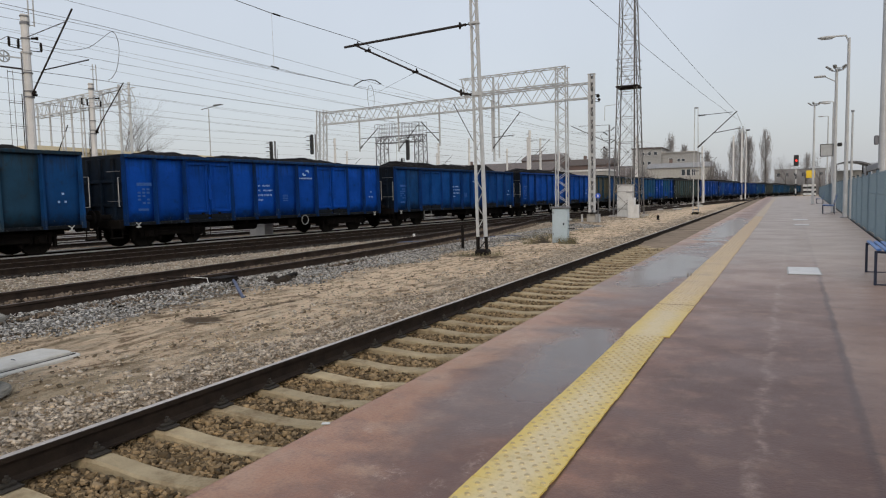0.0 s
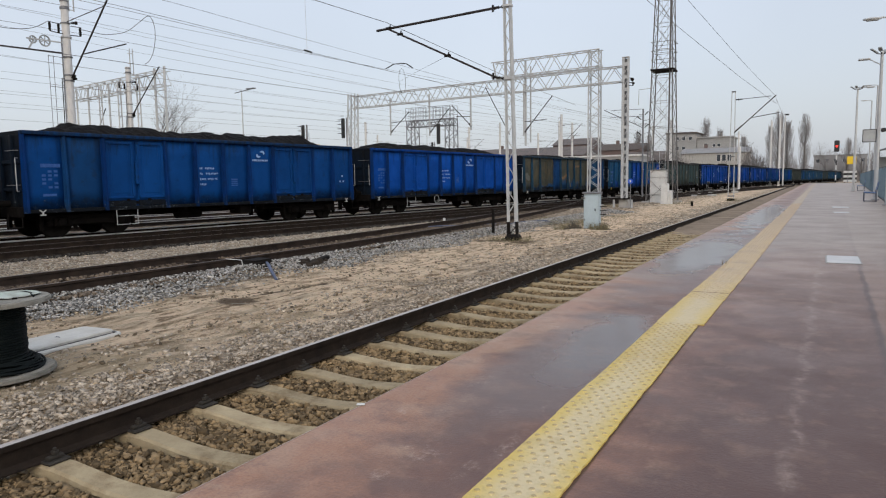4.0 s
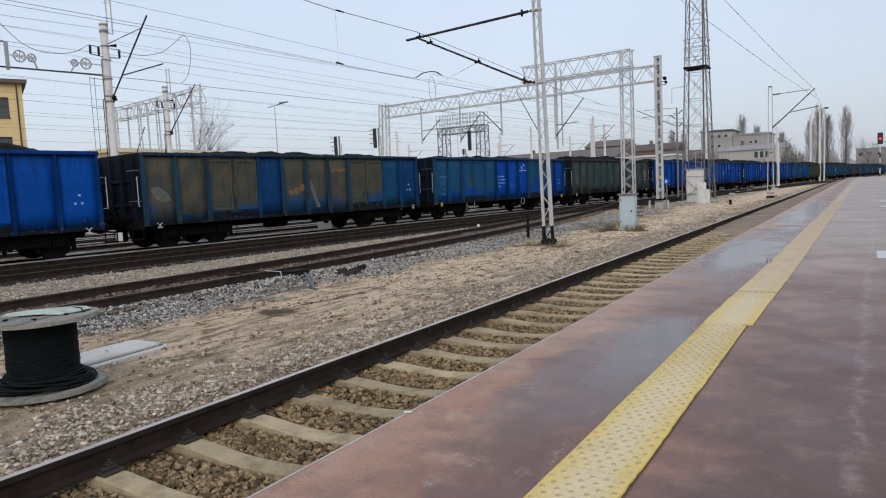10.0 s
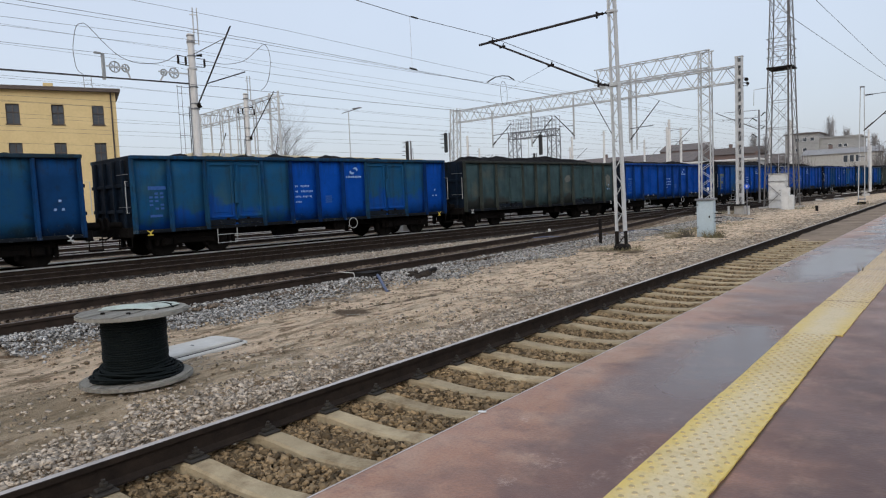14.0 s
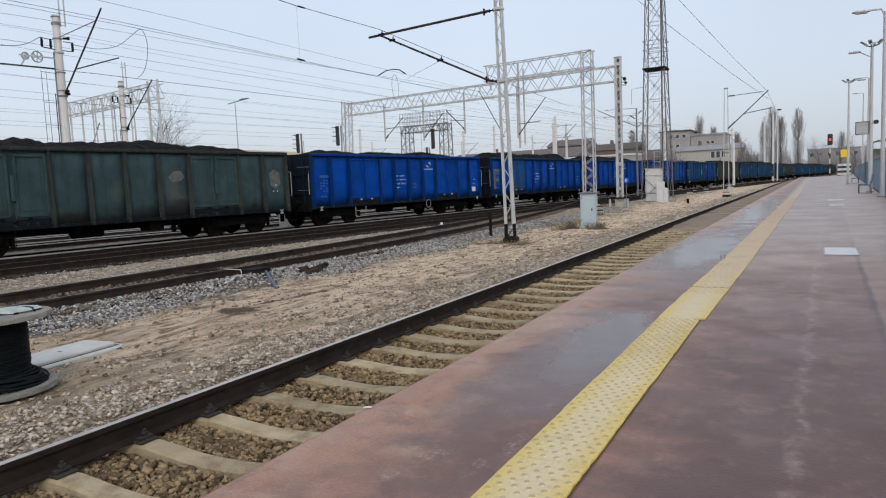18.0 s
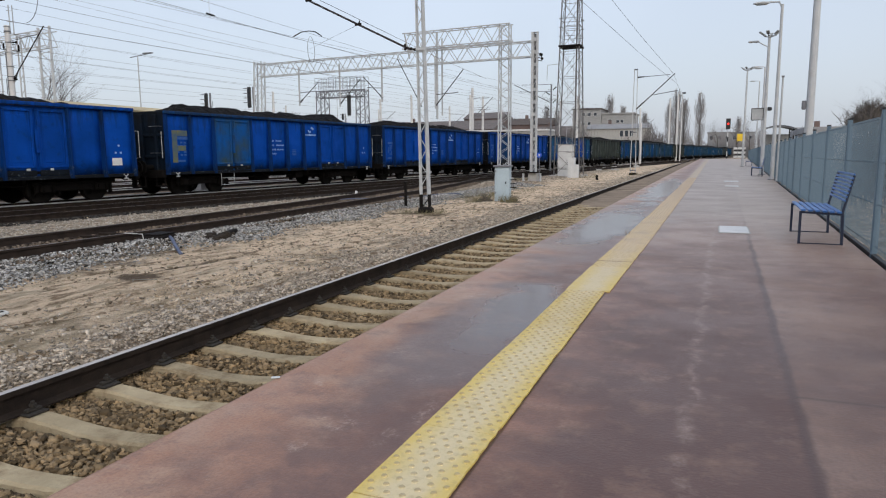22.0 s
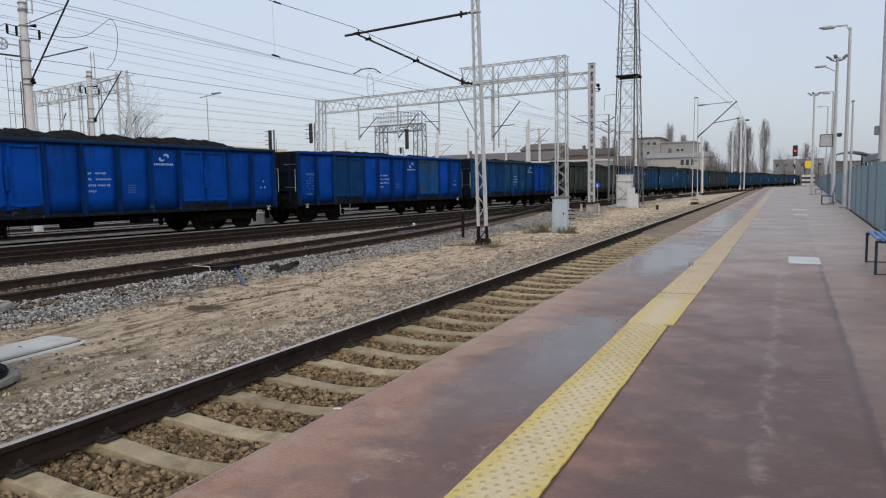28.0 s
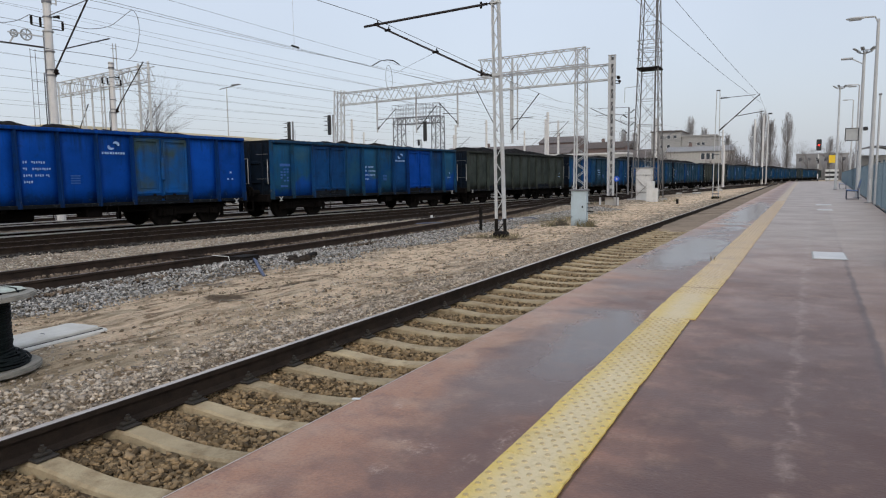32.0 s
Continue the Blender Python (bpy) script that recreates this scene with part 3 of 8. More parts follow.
PAINTS["patched"] = make_patched_paint("paint_patched_brown", (0.074, 0.067, 0.048), (0.045, 0.052, 0.046), (0.100, 0.078, 0.040), (0.007, 0.052, 0.140), 1.28, 0.62)
PAINTS["mixed"] = make_patched_paint("paint_mixed_teal", (0.007, 0.060, 0.150), (0.011, 0.058, 0.118), (0.026, 0.072, 0.104), (0.003, 0.046, 0.235), 1.35, 0.58)
PAINTS["rusty"] = make_patched_paint("paint_rusty_green", (0.036, 0.064, 0.070), (0.028, 0.050, 0.056), (0.074, 0.080, 0.068), (0.028, 0.030, 0.028), 1.05, 0.58)
PAINTS["yellowed"] = make_patched_paint("paint_yellowed_blue", (0.004, 0.070, 0.260), (0.012, 0.060, 0.170), (0.034, 0.056, 0.048), (0.003, 0.056, 0.220), 1.3, 0.50)


HOLLOWS = ((-7.18, 6.82, 0.30, 0.30), (-7.3, 7.7, 0.10, 0.5), (-7.2, 8.6, 0.16, 0.55), (-4.93, 6.38, 0.10, 0.14), (-7.9, 17.3, 0.6, 0.5), (-7.0, 17.0, 0.45, 0.5))


def make_ground_material():
    """Sandy trodden earth between the tracks, stonier near the rails, with dark oily soil under the sidings."""
    m, n, l, b = shader("trackside_earth")
    vec = n.new("ShaderNodeTexCoord").outputs["Object"]
    sep = n.new("ShaderNodeSeparateXYZ")
    l.new(vec, sep.inputs[0])
    big, mid, fine = n_noise(n, l, vec, 0.35, 6), n_noise(n, l, vec, 3.0, 8, 0.7), n_noise(n, l, vec, 38, 4, 0.7)
    col = n_mix(n, l, n_range(n, l, big, 0.4, 0.6), (0.80, 0.615, 0.435), (0.68, 0.515, 0.36))
    col = n_mix(n, l, n_range(n, l, mid, 0.48, 0.7, 0, 0.7), col, (0.763, 0.642, 0.479))
    col = n_mix(n, l, n_range(n, l, mid, 0.44, 0.34, 0, 0.7), col, (0.286, 0.207, 0.128))
    clods = n_noise(n, l, vec, 11, 7, 0.7)
    col = n_mix(n, l, n_range(n, l, clods, 0.46, 0.37, 0, 0.5), col, (0.265, 0.192, 0.123))
    col = n_mix(n, l, n_range(n, l, clods, 0.55, 0.66, 0, 0.45), col, (0.784, 0.663, 0.510))
    stones = n.new("ShaderNodeTexVoronoi")
    stones.inputs["Scale"].default_value = 17
    l.new(vec, stones.inputs["Vector"])
    hue = n.new("ShaderNodeSeparateColor")
    l.new(stones.outputs["Color"], hue.inputs[0])
    grey = n_mix(n, l, hue.outputs[0], (0.20, 0.165, 0.125), (0.47, 0.40, 0.32))
    grey = n_mix(n, l, n_range(n, l, stones.outputs["Distance"], 0.35, 0.7), grey, (0.074, 0.062, 0.052))
    wob = n_range(n, l, n_noise(n, l, vec, 0.7, 6), 0.25, 0.75, -1.3, 1.3)
    xw = n_math(n, l, 'ADD', sep.outputs[0], wob)
    near = n_range(n, l, xw, -5.9, -5.0, 0.0, 0.8)
    far = n_range(n, l, xw, -8.3, -9.4, 0.0, 0.9)
    gravel = n_math(n, l, 'MAXIMUM', near, far)
    col = n_mix(n, l, gravel, col, grey)
    fardk = n_range(n, l, sep.outputs[0], -40, -60, 0, 0.7)
    col = n_mix(n, l, fardk, col, (0.138, 0.124, 0.102))
    col = n_mix(n, l, n_range(n, l, fine, 0.54, 0.68, 0, 0.38), col, (0.180, 0.124, 0.076))
    col = n_mix(n, l, n_range(n, l, n_noise(n, l, vec, 60, 3, 0.6), 0.60, 0.68, 0, 0.35), col, (0.742, 0.642, 0.530))
    # ruts and scrapes drawn out along the tracks
    drawn = n.new("ShaderNodeMapping")
    drawn.inputs["Scale"].default_value = (2.6, 0.9, 1.0)
    l.new(vec, drawn.inputs[0])
    rut = n_noise(n, l, drawn.outputs[0], 2.3, 9, 0.72)
    col = n_mix(n, l, n_range(n, l, rut, 0.465, 0.415, 0, 0.85), col, (0.191, 0.124, 0.071))
    col = n_mix(n, l, n_range(n, l, rut, 0.52, 0.60, 0, 0.7), col, (0.890, 0.725, 0.541))
    # damp dark soil patches
    soil = n_range(n, l, n_noise(n, l, vec, 0.8, 8, 0.72), 0.52, 0.68, 0, 0.62)
    col = n_mix(n, l, soil, col, (0.36, 0.265, 0.175))
    # darker trodden earth round the cable drum
    drum = n_blob(n, l, vec, -5.9, 2.4, 1.1, 2.0, n_range(n, l, n_noise(n, l, vec, 1.7, 7, 0.7), 0.25, 0.75, -0.6, 0.6))
    col = n_mix(n, l, n_math(n, l, 'MULTIPLY', drum, 0.5), col, (0.276, 0.222, 0.138))
    # damp olive smears round the drum, drawn out along the track
    smear = n.new("ShaderNodeMapping")
    smear.inputs["Scale"].default_value = (3.4, 0.8, 1.0)
    l.new(vec, smear.inputs[0])
    wet_sand = n_range(n, l, n_noise(n, l, smear.outputs[0], 1.3, 6, 0.6), 0.50, 0.62, 0, 0.6)
    span = n_math(n, l, 'MULTIPLY', n_range(n, l, sep.outputs[1], 9.0, 6.0, 0.35, 1.0), n_range(n, l, sep.outputs[0], -4.9, -5.3, 0.0, 1.0))
    col = n_mix(n, l, n_math(n, l, 'MULTIPLY', wet_sand, span), col, (0.212, 0.171, 0.107))
    # oily brown soil in the bed of the platform track
    bed = n_math(n, l, 'MULTIPLY', n_range(n, l, sep.outputs[0], -4.42, -4.36, 0.0, 0.9), n_range(n, l, sep.outputs[0], -1.9, -1.8, 1.0, 0.0))
    col = n_mix(n, l, bed, col, (0.111, 0.078, 0.049))
    # hollows and cracks in the sand, drawn by dark colour alone
    wob2 = n_range(n, l, n_noise(n, l, vec, 3.2, 7, 0.7), 0.25, 0.75, -0.7, 0.7)
    damp = None
    for cx, cy, rx, ry in HOLLOWS:
        k = n_blob(n, l, vec, cx, cy, rx, ry, wob2)
        damp = k if damp is None else n_math(n, l, 'MAXIMUM', damp, k)
    col = n_mix(n, l, n_math(n, l, 'MULTIPLY', damp, 0.9), col, (0.090, 0.060, 0.037))
    l.new(col, b.inputs["Base Color"])
    b.inputs["Roughness"].default_value = 0.95
    b.inputs["Specular IOR Level"].default_value = 0.2
    bp = n.new("ShaderNodeBump")
    bp.inputs["Strength"].default_value, bp.inputs["Distance"].default_value = 1.0, 0.06
    h = n_math(n, l, 'ADD', n_math(n, l, 'ADD', fine, n_math(n, l, 'MULTIPLY', rut, 2.0)), n_math(n, l, 'ADD', clods, n_math(n, l, 'MULTIPLY', mid, 2.0)))
    l.new(h, bp.inputs["Height"])
    l.new(bp.outputs[0], b.inputs["Normal"])
    return m


def make_tactile_material():
    """Yellow tactile plates, bleached along the middle and still bright at the rims."""
    m, n, l, b = shader("tactile_yellow")
    vec = n.new("ShaderNodeTexCoord").outputs["Object"]
    sep = n.new("ShaderNodeSeparateXYZ")
    l.new(vec, sep.inputs[0])
    geo = n.new("ShaderNodeNewGeometry")
    sepw = n.new("ShaderNodeSeparateXYZ")
    l.new(geo.outputs["Position"], sepw.inputs[0])
    mid, fine = n_noise(n, l, geo.outputs["Position"], 3.5, 7, 0.7), n_noise(n, l, geo.outputs["Position"], 45, 3)
    rim = n_math(n, l, 'ADD', n_math(n, l, 'ABSOLUTE', sep.outputs[0]), n_range(n, l, mid, 0.3, 0.7, -0.05, 0.05))
    col = n_mix(n, l, n_range(n, l, rim, 0.04, 0.15), (0.595, 0.495, 0.305), (0.60, 0.445, 0.115))
    # bare grey-beige tops of the studs, darkened further for the studs' shadows
    top = n_range(n, l, sep.outputs[2], 0.0112, 0.0145, 0.0, 0.72)
    col = n_mix(n, l, top, col, (0.315, 0.25, 0.14))
    # soiled stretch where feet cross
    soiled = n_math(n, l, 'MULTIPLY', n_range(n, l, sepw.outputs[1], 3.7, 4.3), n_range(n, l, sepw.outputs[1], 5.6, 5.1))
    col = n_mix(n, l, n_math(n, l, 'MULTIPLY', soiled, n_range(n, l, mid, 0.36, 0.58, 0.12, 0.5)), col, (0.40, 0.29, 0.11))
    col = n_mix(n, l, n_range(n, l, mid, 0.50, 0.72, 0, 0.55), col, (0.56, 0.48, 0.31))
    col = n_mix(n, l, n_range(n, l, mid, 0.42, 0.28, 0, 0.5), col, (0.34, 0.24, 0.06))
    # paler and tanner the farther a plate lies along y
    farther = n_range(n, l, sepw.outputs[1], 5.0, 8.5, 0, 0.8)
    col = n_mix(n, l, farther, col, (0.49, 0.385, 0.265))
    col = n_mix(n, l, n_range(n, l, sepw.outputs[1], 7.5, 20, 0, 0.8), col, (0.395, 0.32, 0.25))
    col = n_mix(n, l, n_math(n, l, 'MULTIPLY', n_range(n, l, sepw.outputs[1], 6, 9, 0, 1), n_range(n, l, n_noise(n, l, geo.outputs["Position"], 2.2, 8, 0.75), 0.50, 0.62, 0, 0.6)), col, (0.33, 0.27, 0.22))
    col = n_mix(n, l, n_range(n, l, fine, 0.5, 0.8, 0, 0.4), col, (0.24, 0.18, 0.09))
    l.new(col, b.inputs["Base Color"])
    b.inputs["Roughness"].default_value = 0.6
    b.inputs["Specular IOR Level"].default_value = 0.35
    return m


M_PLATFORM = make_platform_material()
M_GROUND = make_ground_material()
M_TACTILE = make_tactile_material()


# ---- mesh helpers ----
def from_bm(name, bm, mat, smooth=False):
    me = bpy.data.meshes.new(name)
    bm.normal_update()
    bm.to_mesh(me)
    bm.free()
    for k in (mat if isinstance(mat, (list, tuple)) else [mat]):
        me.materials.append(k)
    if smooth:
        me.polygons.foreach_set("use_smooth", [True] * len(me.polygons))
    return me


def part(name, bm, mat, parent, label="", smooth=False, at=None):
    """Links a bmesh (or a ready mesh) as one part under a thing or a part."""
    me = bm if isinstance(bm, bpy.types.Mesh) else from_bm(name, bm, mat, smooth)
    ob = new(name, me)
    ob.parent = parent
    if at is not None:
        ob.matrix_basis = at
    return tagged(ob, label)


def thing(name, label, category, at=None, group="", kind="", mesh=None):
    ob = new(name, mesh)
    if at is not None:
        ob.matrix_basis = at
    return tagged(ob, label, category, group, kind)


def add_box(bm, x0, x1, y0, y1, z0, z1, bevel=0.0, m=None, slot=0):
    c = Matrix.Translation(((x0 + x1) / 2, (y0 + y1) / 2, (z0 + z1) / 2)) @ Matrix.Diagonal((abs(x1 - x0), abs(y1 - y0), abs(z1 - z0), 1))
    r = bmesh.ops.create_cube(bm, size=1.0, matrix=(m or Matrix()) @ c)
    faces = {f for v in r["verts"] for f in v.link_faces}
    for f in faces:
        f.material_index = slot
    if bevel:
        edges = list({e for v in r["verts"] for e in v.link_edges})
        bmesh.ops.bevel(bm, geom=edges, offset=bevel, segments=1, affect='EDGES')


def box(x0, x1, y0, y1, z0, z1, bevel=0.0):
    bm = bmesh.new()
    add_box(bm, x0, x1, y0, y1, z0, z1, bevel)
    return bm


def add_bar(bm, p, q, r, sides=4, r2=None):
    """A bar from p to q with that radius, tapering to r2."""
    p, q = Vector(p), Vector(q)
    d = q - p
    turn = d.to_track_quat('Z', 'Y').to_matrix().to_4x4()
    rings = []
    for c, rad in ((p, r), (q, r if r2 is None else r2)):
        ring = []
        for k in range(sides):
            a = 2 * math.pi * (k + 0.5) / sides
            ring.append(bm.verts.new(c + turn @ Vector((rad * math.cos(a), rad * math.sin(a), 0))))
        rings.append(ring)
    for k in range(sides):
        bm.faces.new((rings[0][k], rings[0][(k + 1) % sides], rings[1][(k + 1) % sides], rings[1][k]))
    bm.faces.new(rings[0][::-1])
    bm.faces.new(rings[1])


def bar(p, q, r, sides=4, r2=None):
    bm = bmesh.new()
    add_bar(bm, p, q, r, sides, r2)
    return bm


def chain(points, r, sides=4, closed=False):
    """One bent tube through the points."""
    bm = bmesh.new()
    pts = [Vector(p) for p in points]
    k = len(pts)
    rings = []
    for i, p in enumerate(pts):
        a = pts[(i - 1) % k] if closed or i else p
        b = pts[(i + 1) % k] if closed or i < k - 1 else p
        turn = (b - a).to_track_quat('Z', 'Y').to_matrix()
        rings.append([bm.verts.new(p + turn @ Vector((r * math.cos(2 * math.pi * (j + 0.5) / sides), r * math.sin(2 * math.pi * (j + 0.5) / sides), 0))) for j in range(sides)])
    for i in range(k if closed else k - 1):
        u, w = rings[i], rings[(i + 1) % k]
        # turn the next ring to the best match, so that the tube does not twist
        best = min(range(sides), key=lambda o: sum((u[j].co - w[(j + o) % sides].co).length for j in range(sides)))
        for j in range(sides):
            bm.faces.new((u[j], u[(j + 1) % sides], w[(j + 1 + best) % sides], w[(j + best) % sides]))
    if not closed:
        bm.faces.new(rings[0][::-1])
        bm.faces.new(rings[-1])
    bmesh.ops.recalc_face_normals(bm, faces=bm.faces)
    return bm


def add_disc(bm, centre, axis, r, thick, sides=20, bevel=0.0):
    turn = Vector(axis).to_track_quat('Z', 'Y').to_matrix().to_4x4()
    g = bmesh.ops.create_cone(bm, cap_ends=True, segments=sides, radius1=r, radius2=r, depth=thick, matrix=Matrix.Translation(centre) @ turn)
    if bevel:
        edges = list({e for v in g["verts"] for e in v.link_edges if abs(len(e.link_faces)) == 2 and any(len(f.verts) > 4 for f in e.link_faces)})
        bmesh.ops.bevel(bm, geom=edges, offset=bevel, segments=1, affect='EDGES')


def ring_mesh(centre, axis, r, tube, sides=20):
    turn = Vector(axis).to_track_quat('Z', 'Y').to_matrix()
    pts = [Vector(centre) + turn @ Vector((r * math.cos(2 * math.pi * k / sides), r * math.sin(2 * math.pi * k / sides), 0)) for k in range(sides)]
    return chain(pts, tube, 4, True)


def sweep(profile, stations, slots=None):
    """A profile of (across, up) carried along stations of (x, y, z, heading in radians), closed at both ends."""
    bm = bmesh.new()
    rows = []
    for x, y, z, h in stations:
        rows.append([bm.verts.new((x + u * math.cos(h), y + u * math.sin(h), z + v)) for u, v in profile])
    k = len(profile)
    for a, b in zip(rows, rows[1:]):
        for i in range(k):
            f = bm.faces.new((a[i], a[(i + 1) % k], b[(i + 1) % k], b[i]))
            if slots:
                f.material_index = slots[i]
    bm.faces.new(rows[0])
    bm.faces.new(rows[-1][::-1])
    bmesh.ops.recalc_face_normals(bm, faces=bm.faces)
    return bm


def stones(name, xs, ys, zs, sizes, mat, seed, flat=0.8):
    """Many rough little stones in one mesh."""
    rng = np.random.default_rng(seed)
    base = np.array([(x, y, z) for x in (-0.5, 0.5) for y in (-0.5, 0.5) for z in (-0.5, 0.5)])
    faces = np.array([(0, 1, 3), (0, 3, 2), (4, 6, 7), (4, 7, 5), (0, 4, 5), (0, 5, 1), (2, 3, 7), (2, 7, 6), (0, 2, 6), (0, 6, 4), (1, 5, 7), (1, 7, 3)])
    n = len(xs)
    v = base[None] * rng.uniform(0.35, 1.15, (n, len(base), 3))
    v = v * (sizes[:, None] * rng.uniform(0.6, 1.25, (n, 3)))[:, None, :]
    a = rng.uniform(0, 6.28, n)
    b = rng.uniform(-0.9, 0.9, n)
    c, s = np.cos(a)[:, None], np.sin(a)[:, None]
    x, y, z = v[..., 0], v[..., 1], v[..., 2] * flat
    cb, sb = np.cos(b)[:, None], np.sin(b)[:, None]
    x, z = x * cb + z * sb, z * cb - x * sb
    v = np.stack([x * c - y * s + xs[:, None], x * s + y * c + ys[:, None], z + zs[:, None]], -1).reshape(-1, 3)
    f = (faces[None] + (np.arange(n) * len(base))[:, None, None]).reshape(-1, 3)
    me = bpy.data.meshes.new(name)
    me.vertices.add(len(v))
    me.vertices.foreach_set("co", v.ravel().astype(np.float32))
    me.loops.add(f.size)
    me.loops.foreach_set("vertex_index", f.ravel().astype(np.int32))
    me.polygons.add(len(f))
    me.polygons.foreach_set("loop_start", np.arange(0, f.size, 3, dtype=np.int32))
    me.update(calc_edges=True)
    me.validate()
    me.materials.append(mat)
    return me


# ---- plan: platform top z = 0, rails run along +y ----
EDGE, RAIL_X, GAUGE = -2.0, -4.265, 1.505
NEAR_AXIS = RAIL_X + GAUGE / 2
NEAR_TOP, YARD_TOP = -0.43, -0.30


def train_side(y):
    return -19.712 + 0.1 * y


def track_t(y):
    return train_side(y) - 1.45


def track_c(y):
    return -17.5 + 0.1 * y


def track_b(y):
    return -10.75 - 0.0032 * max(0.0, y - 8.0) ** 2


def fence_x(y):
    return 1.40 + 0.037 * y


def ground_z(x, y):
    """Height of the earth."""
    if x > -1.9:
        base = -0.62
    elif x > -4.45:
        base = -0.68
    elif x > -4.75:
        base = -0.68 + (-4.45 - x) / 0.3 * 0.17
    elif x > -9.0:
        base = -0.51 - 0.05 * (-4.75 - x) / 4.25
    else:
        base = -0.56 + min(1.0, (-9.0 - x) / 1.0) * 0.07
    far = math.hypot(x + 8, y - 15)
    lump = 0.0
    if -9.6 < x < -4.9 and far < 60:
        lump = 0.06 * noise.noise((x * 0.8, y * 0.55, 0)) + 0.04 * noise.noise((x * 2.7, y * 1.6, 4)) + 0.022 * noise.noise((x * 6.5, y * 5.0, 9))
    lump *= min(1.0, max(0.0, math.hypot(x + 6.25, y - 3.1) - 0.45) / 0.35)
    return base + lump


def build_ground():
    def steps(marks):
        out = []
        for a, b, s in marks:
            out += list(np.arange(a, b, s))
        return out
    xs = steps([(-1500, -300, 200), (-300, -60, 30), (-60, -20, 4), (-20, -10, 1.0), (-10, -4.8, 0.13), (-4.8, -4.4, 0.07), (-4.4, -1, 0.7), (-1, 20, 4), (20, 300, 40), (300, 1501, 200)])
    ys = steps([(-600, -50, 110), (-50, 0, 5), (0, 26, 0.2), (26, 60, 0.8), (60, 200, 6), (200, 600, 50), (600, 3001, 240)])
    vx = [(x, y, ground_z(x, y)) for y in ys for x in xs]
    k = len(xs)
    faces = [(j * k + i, j * k + i + 1, (j + 1) * k + i + 1, (j + 1) * k + i) for j in range(len(ys) - 1) for i in range(k - 1)]
    me = bpy.data.meshes.new("ground")
    me.from_pydata(vx, [], faces)
    me.polygons.foreach_set("use_smooth", [True] * len(me.polygons))
    me.materials.append(M_GROUND)
    thing("ground", "sandy stony earth between the railway tracks", "ground", kind="structure", mesh=me)


build_ground()


def build_platform():
    root = thing("platform", "worn red-brown coated station platform, damp with puddles", "platform", kind="structure")
    def slab(x0, out, y0, y1, z0, z1, bevel):
        bm = bmesh.new()
        pts = [(x0, y0), (fence_x(y0) + out, y0), (fence_x(y1) + out, y1), (x0, y1)]
        lo, hi = [bm.verts.new((*p, z0)) for p in pts], [bm.verts.new((*p, z1)) for p in pts]
        bm.faces.new(hi)
        bm.faces.new(lo[::-1])
        for i in range(4):
            bm.faces.new((lo[i], lo[(i + 1) % 4], hi[(i + 1) % 4], hi[i]))
        if bevel:
            bmesh.ops.bevel(bm, geom=[e for e in bm.edges if e.verts[0].co.z > z1 - 0.01 and e.verts[1].co.z > z1 - 0.01], offset=bevel, segments=2, affect='EDGES')
        return bm
    part("platform_slab", slab(EDGE, -0.05, -12, 141, -0.16, 0.0, 0.022), M_PLATFORM, root)
    part("platform_wall", slab(EDGE + 0.14, -0.10, -12, 140.9, -0.75, -0.164, 0), M_CONC, root, "grey concrete platform wall")


build_platform()

RAIL_PROFILE = [(-0.07, -0.172), (0.07, -0.172), (0.07, -0.160), (0.012, -0.140), (0.012, -0.045), (0.036, -0.036), (0.036, -0.004),
                (0.028, 0.0), (-0.028, 0.0), (-0.036, -0.004), (-0.036, -0.036), (-0.012, -0.045), (-0.012, -0.140), (-0.07, -0.160)]
RAIL_SLOTS = [0, 0, 0, 0, 0, 0, 0, 1, 0, 0, 0, 0, 0, 0]
RAIL_SLOTS_WORN = [0, 0, 0, 0, 0, 1, 1, 1, 1, 1, 0, 0, 0, 0]   # head polished on top and down both flanks


def rail_pair(root, axis, top, y0, y1, step, gauge=GAUGE, mats=None, slots=None):
    for side in (-1, 1):
        st = []
        y = y0
        while y <= y1 + 0.01:
            h = math.atan2(-(axis(y + 0.5) - axis(y - 0.5)), 1.0)
            st.append((axis(y) + side * gauge / 2 * math.cos(h), y + side * gauge / 2 * math.sin(h), top, h))
            y += step
        part("rail", sweep(RAIL_PROFILE, st, slots or RAIL_SLOTS), mats or [M_RAIL, M_RAILTOP], root)


def sleeper_mesh(concrete):
    """A sleeper across x, its top 0 at the rail seats and dipping at mid-length when of concrete."""
    bm = bmesh.new()
    half = 1.25
    xs = [-half, -1.05, -0.55, -0.42, -0.28, -0.14, 0.0, 0.14, 0.28, 0.42, 0.55, 1.05, half]
    tops = [-0.045, 0.0, 0.0, -0.008, -0.020, -0.029, -0.032, -0.029, -0.020, -0.008, 0.0, 0.0, -0.045] if concrete else [0.0] * 13
    wt, wb = (0.086, 0.118) if concrete else (0.125, 0.13)
    rows = [[bm.verts.new((x, -wb, -0.2)), bm.verts.new((x, -wt, z - 0.015)), bm.verts.new((x, -wt + 0.018, z)), bm.verts.new((x, wt - 0.018, z)),
             bm.verts.new((x, wt, z - 0.015)), bm.verts.new((x, wb, -0.2))] for x, z in zip(xs, tops)]
    for a, b in zip(rows, rows[1:]):
        for i in range(5):
            bm.faces.new((a[i], a[i + 1], b[i + 1], b[i]))
    bm.faces.new(rows[0][::-1])
    bm.faces.new(rows[-1])
    bmesh.ops.recalc_face_normals(bm, faces=bm.faces)
    return from_bm("sleeper", bm, M_SLEEPER if concrete else M_SLEEPER_OLD)


SLEEPER_C, SLEEPER_W = sleeper_mesh(True), sleeper_mesh(False)


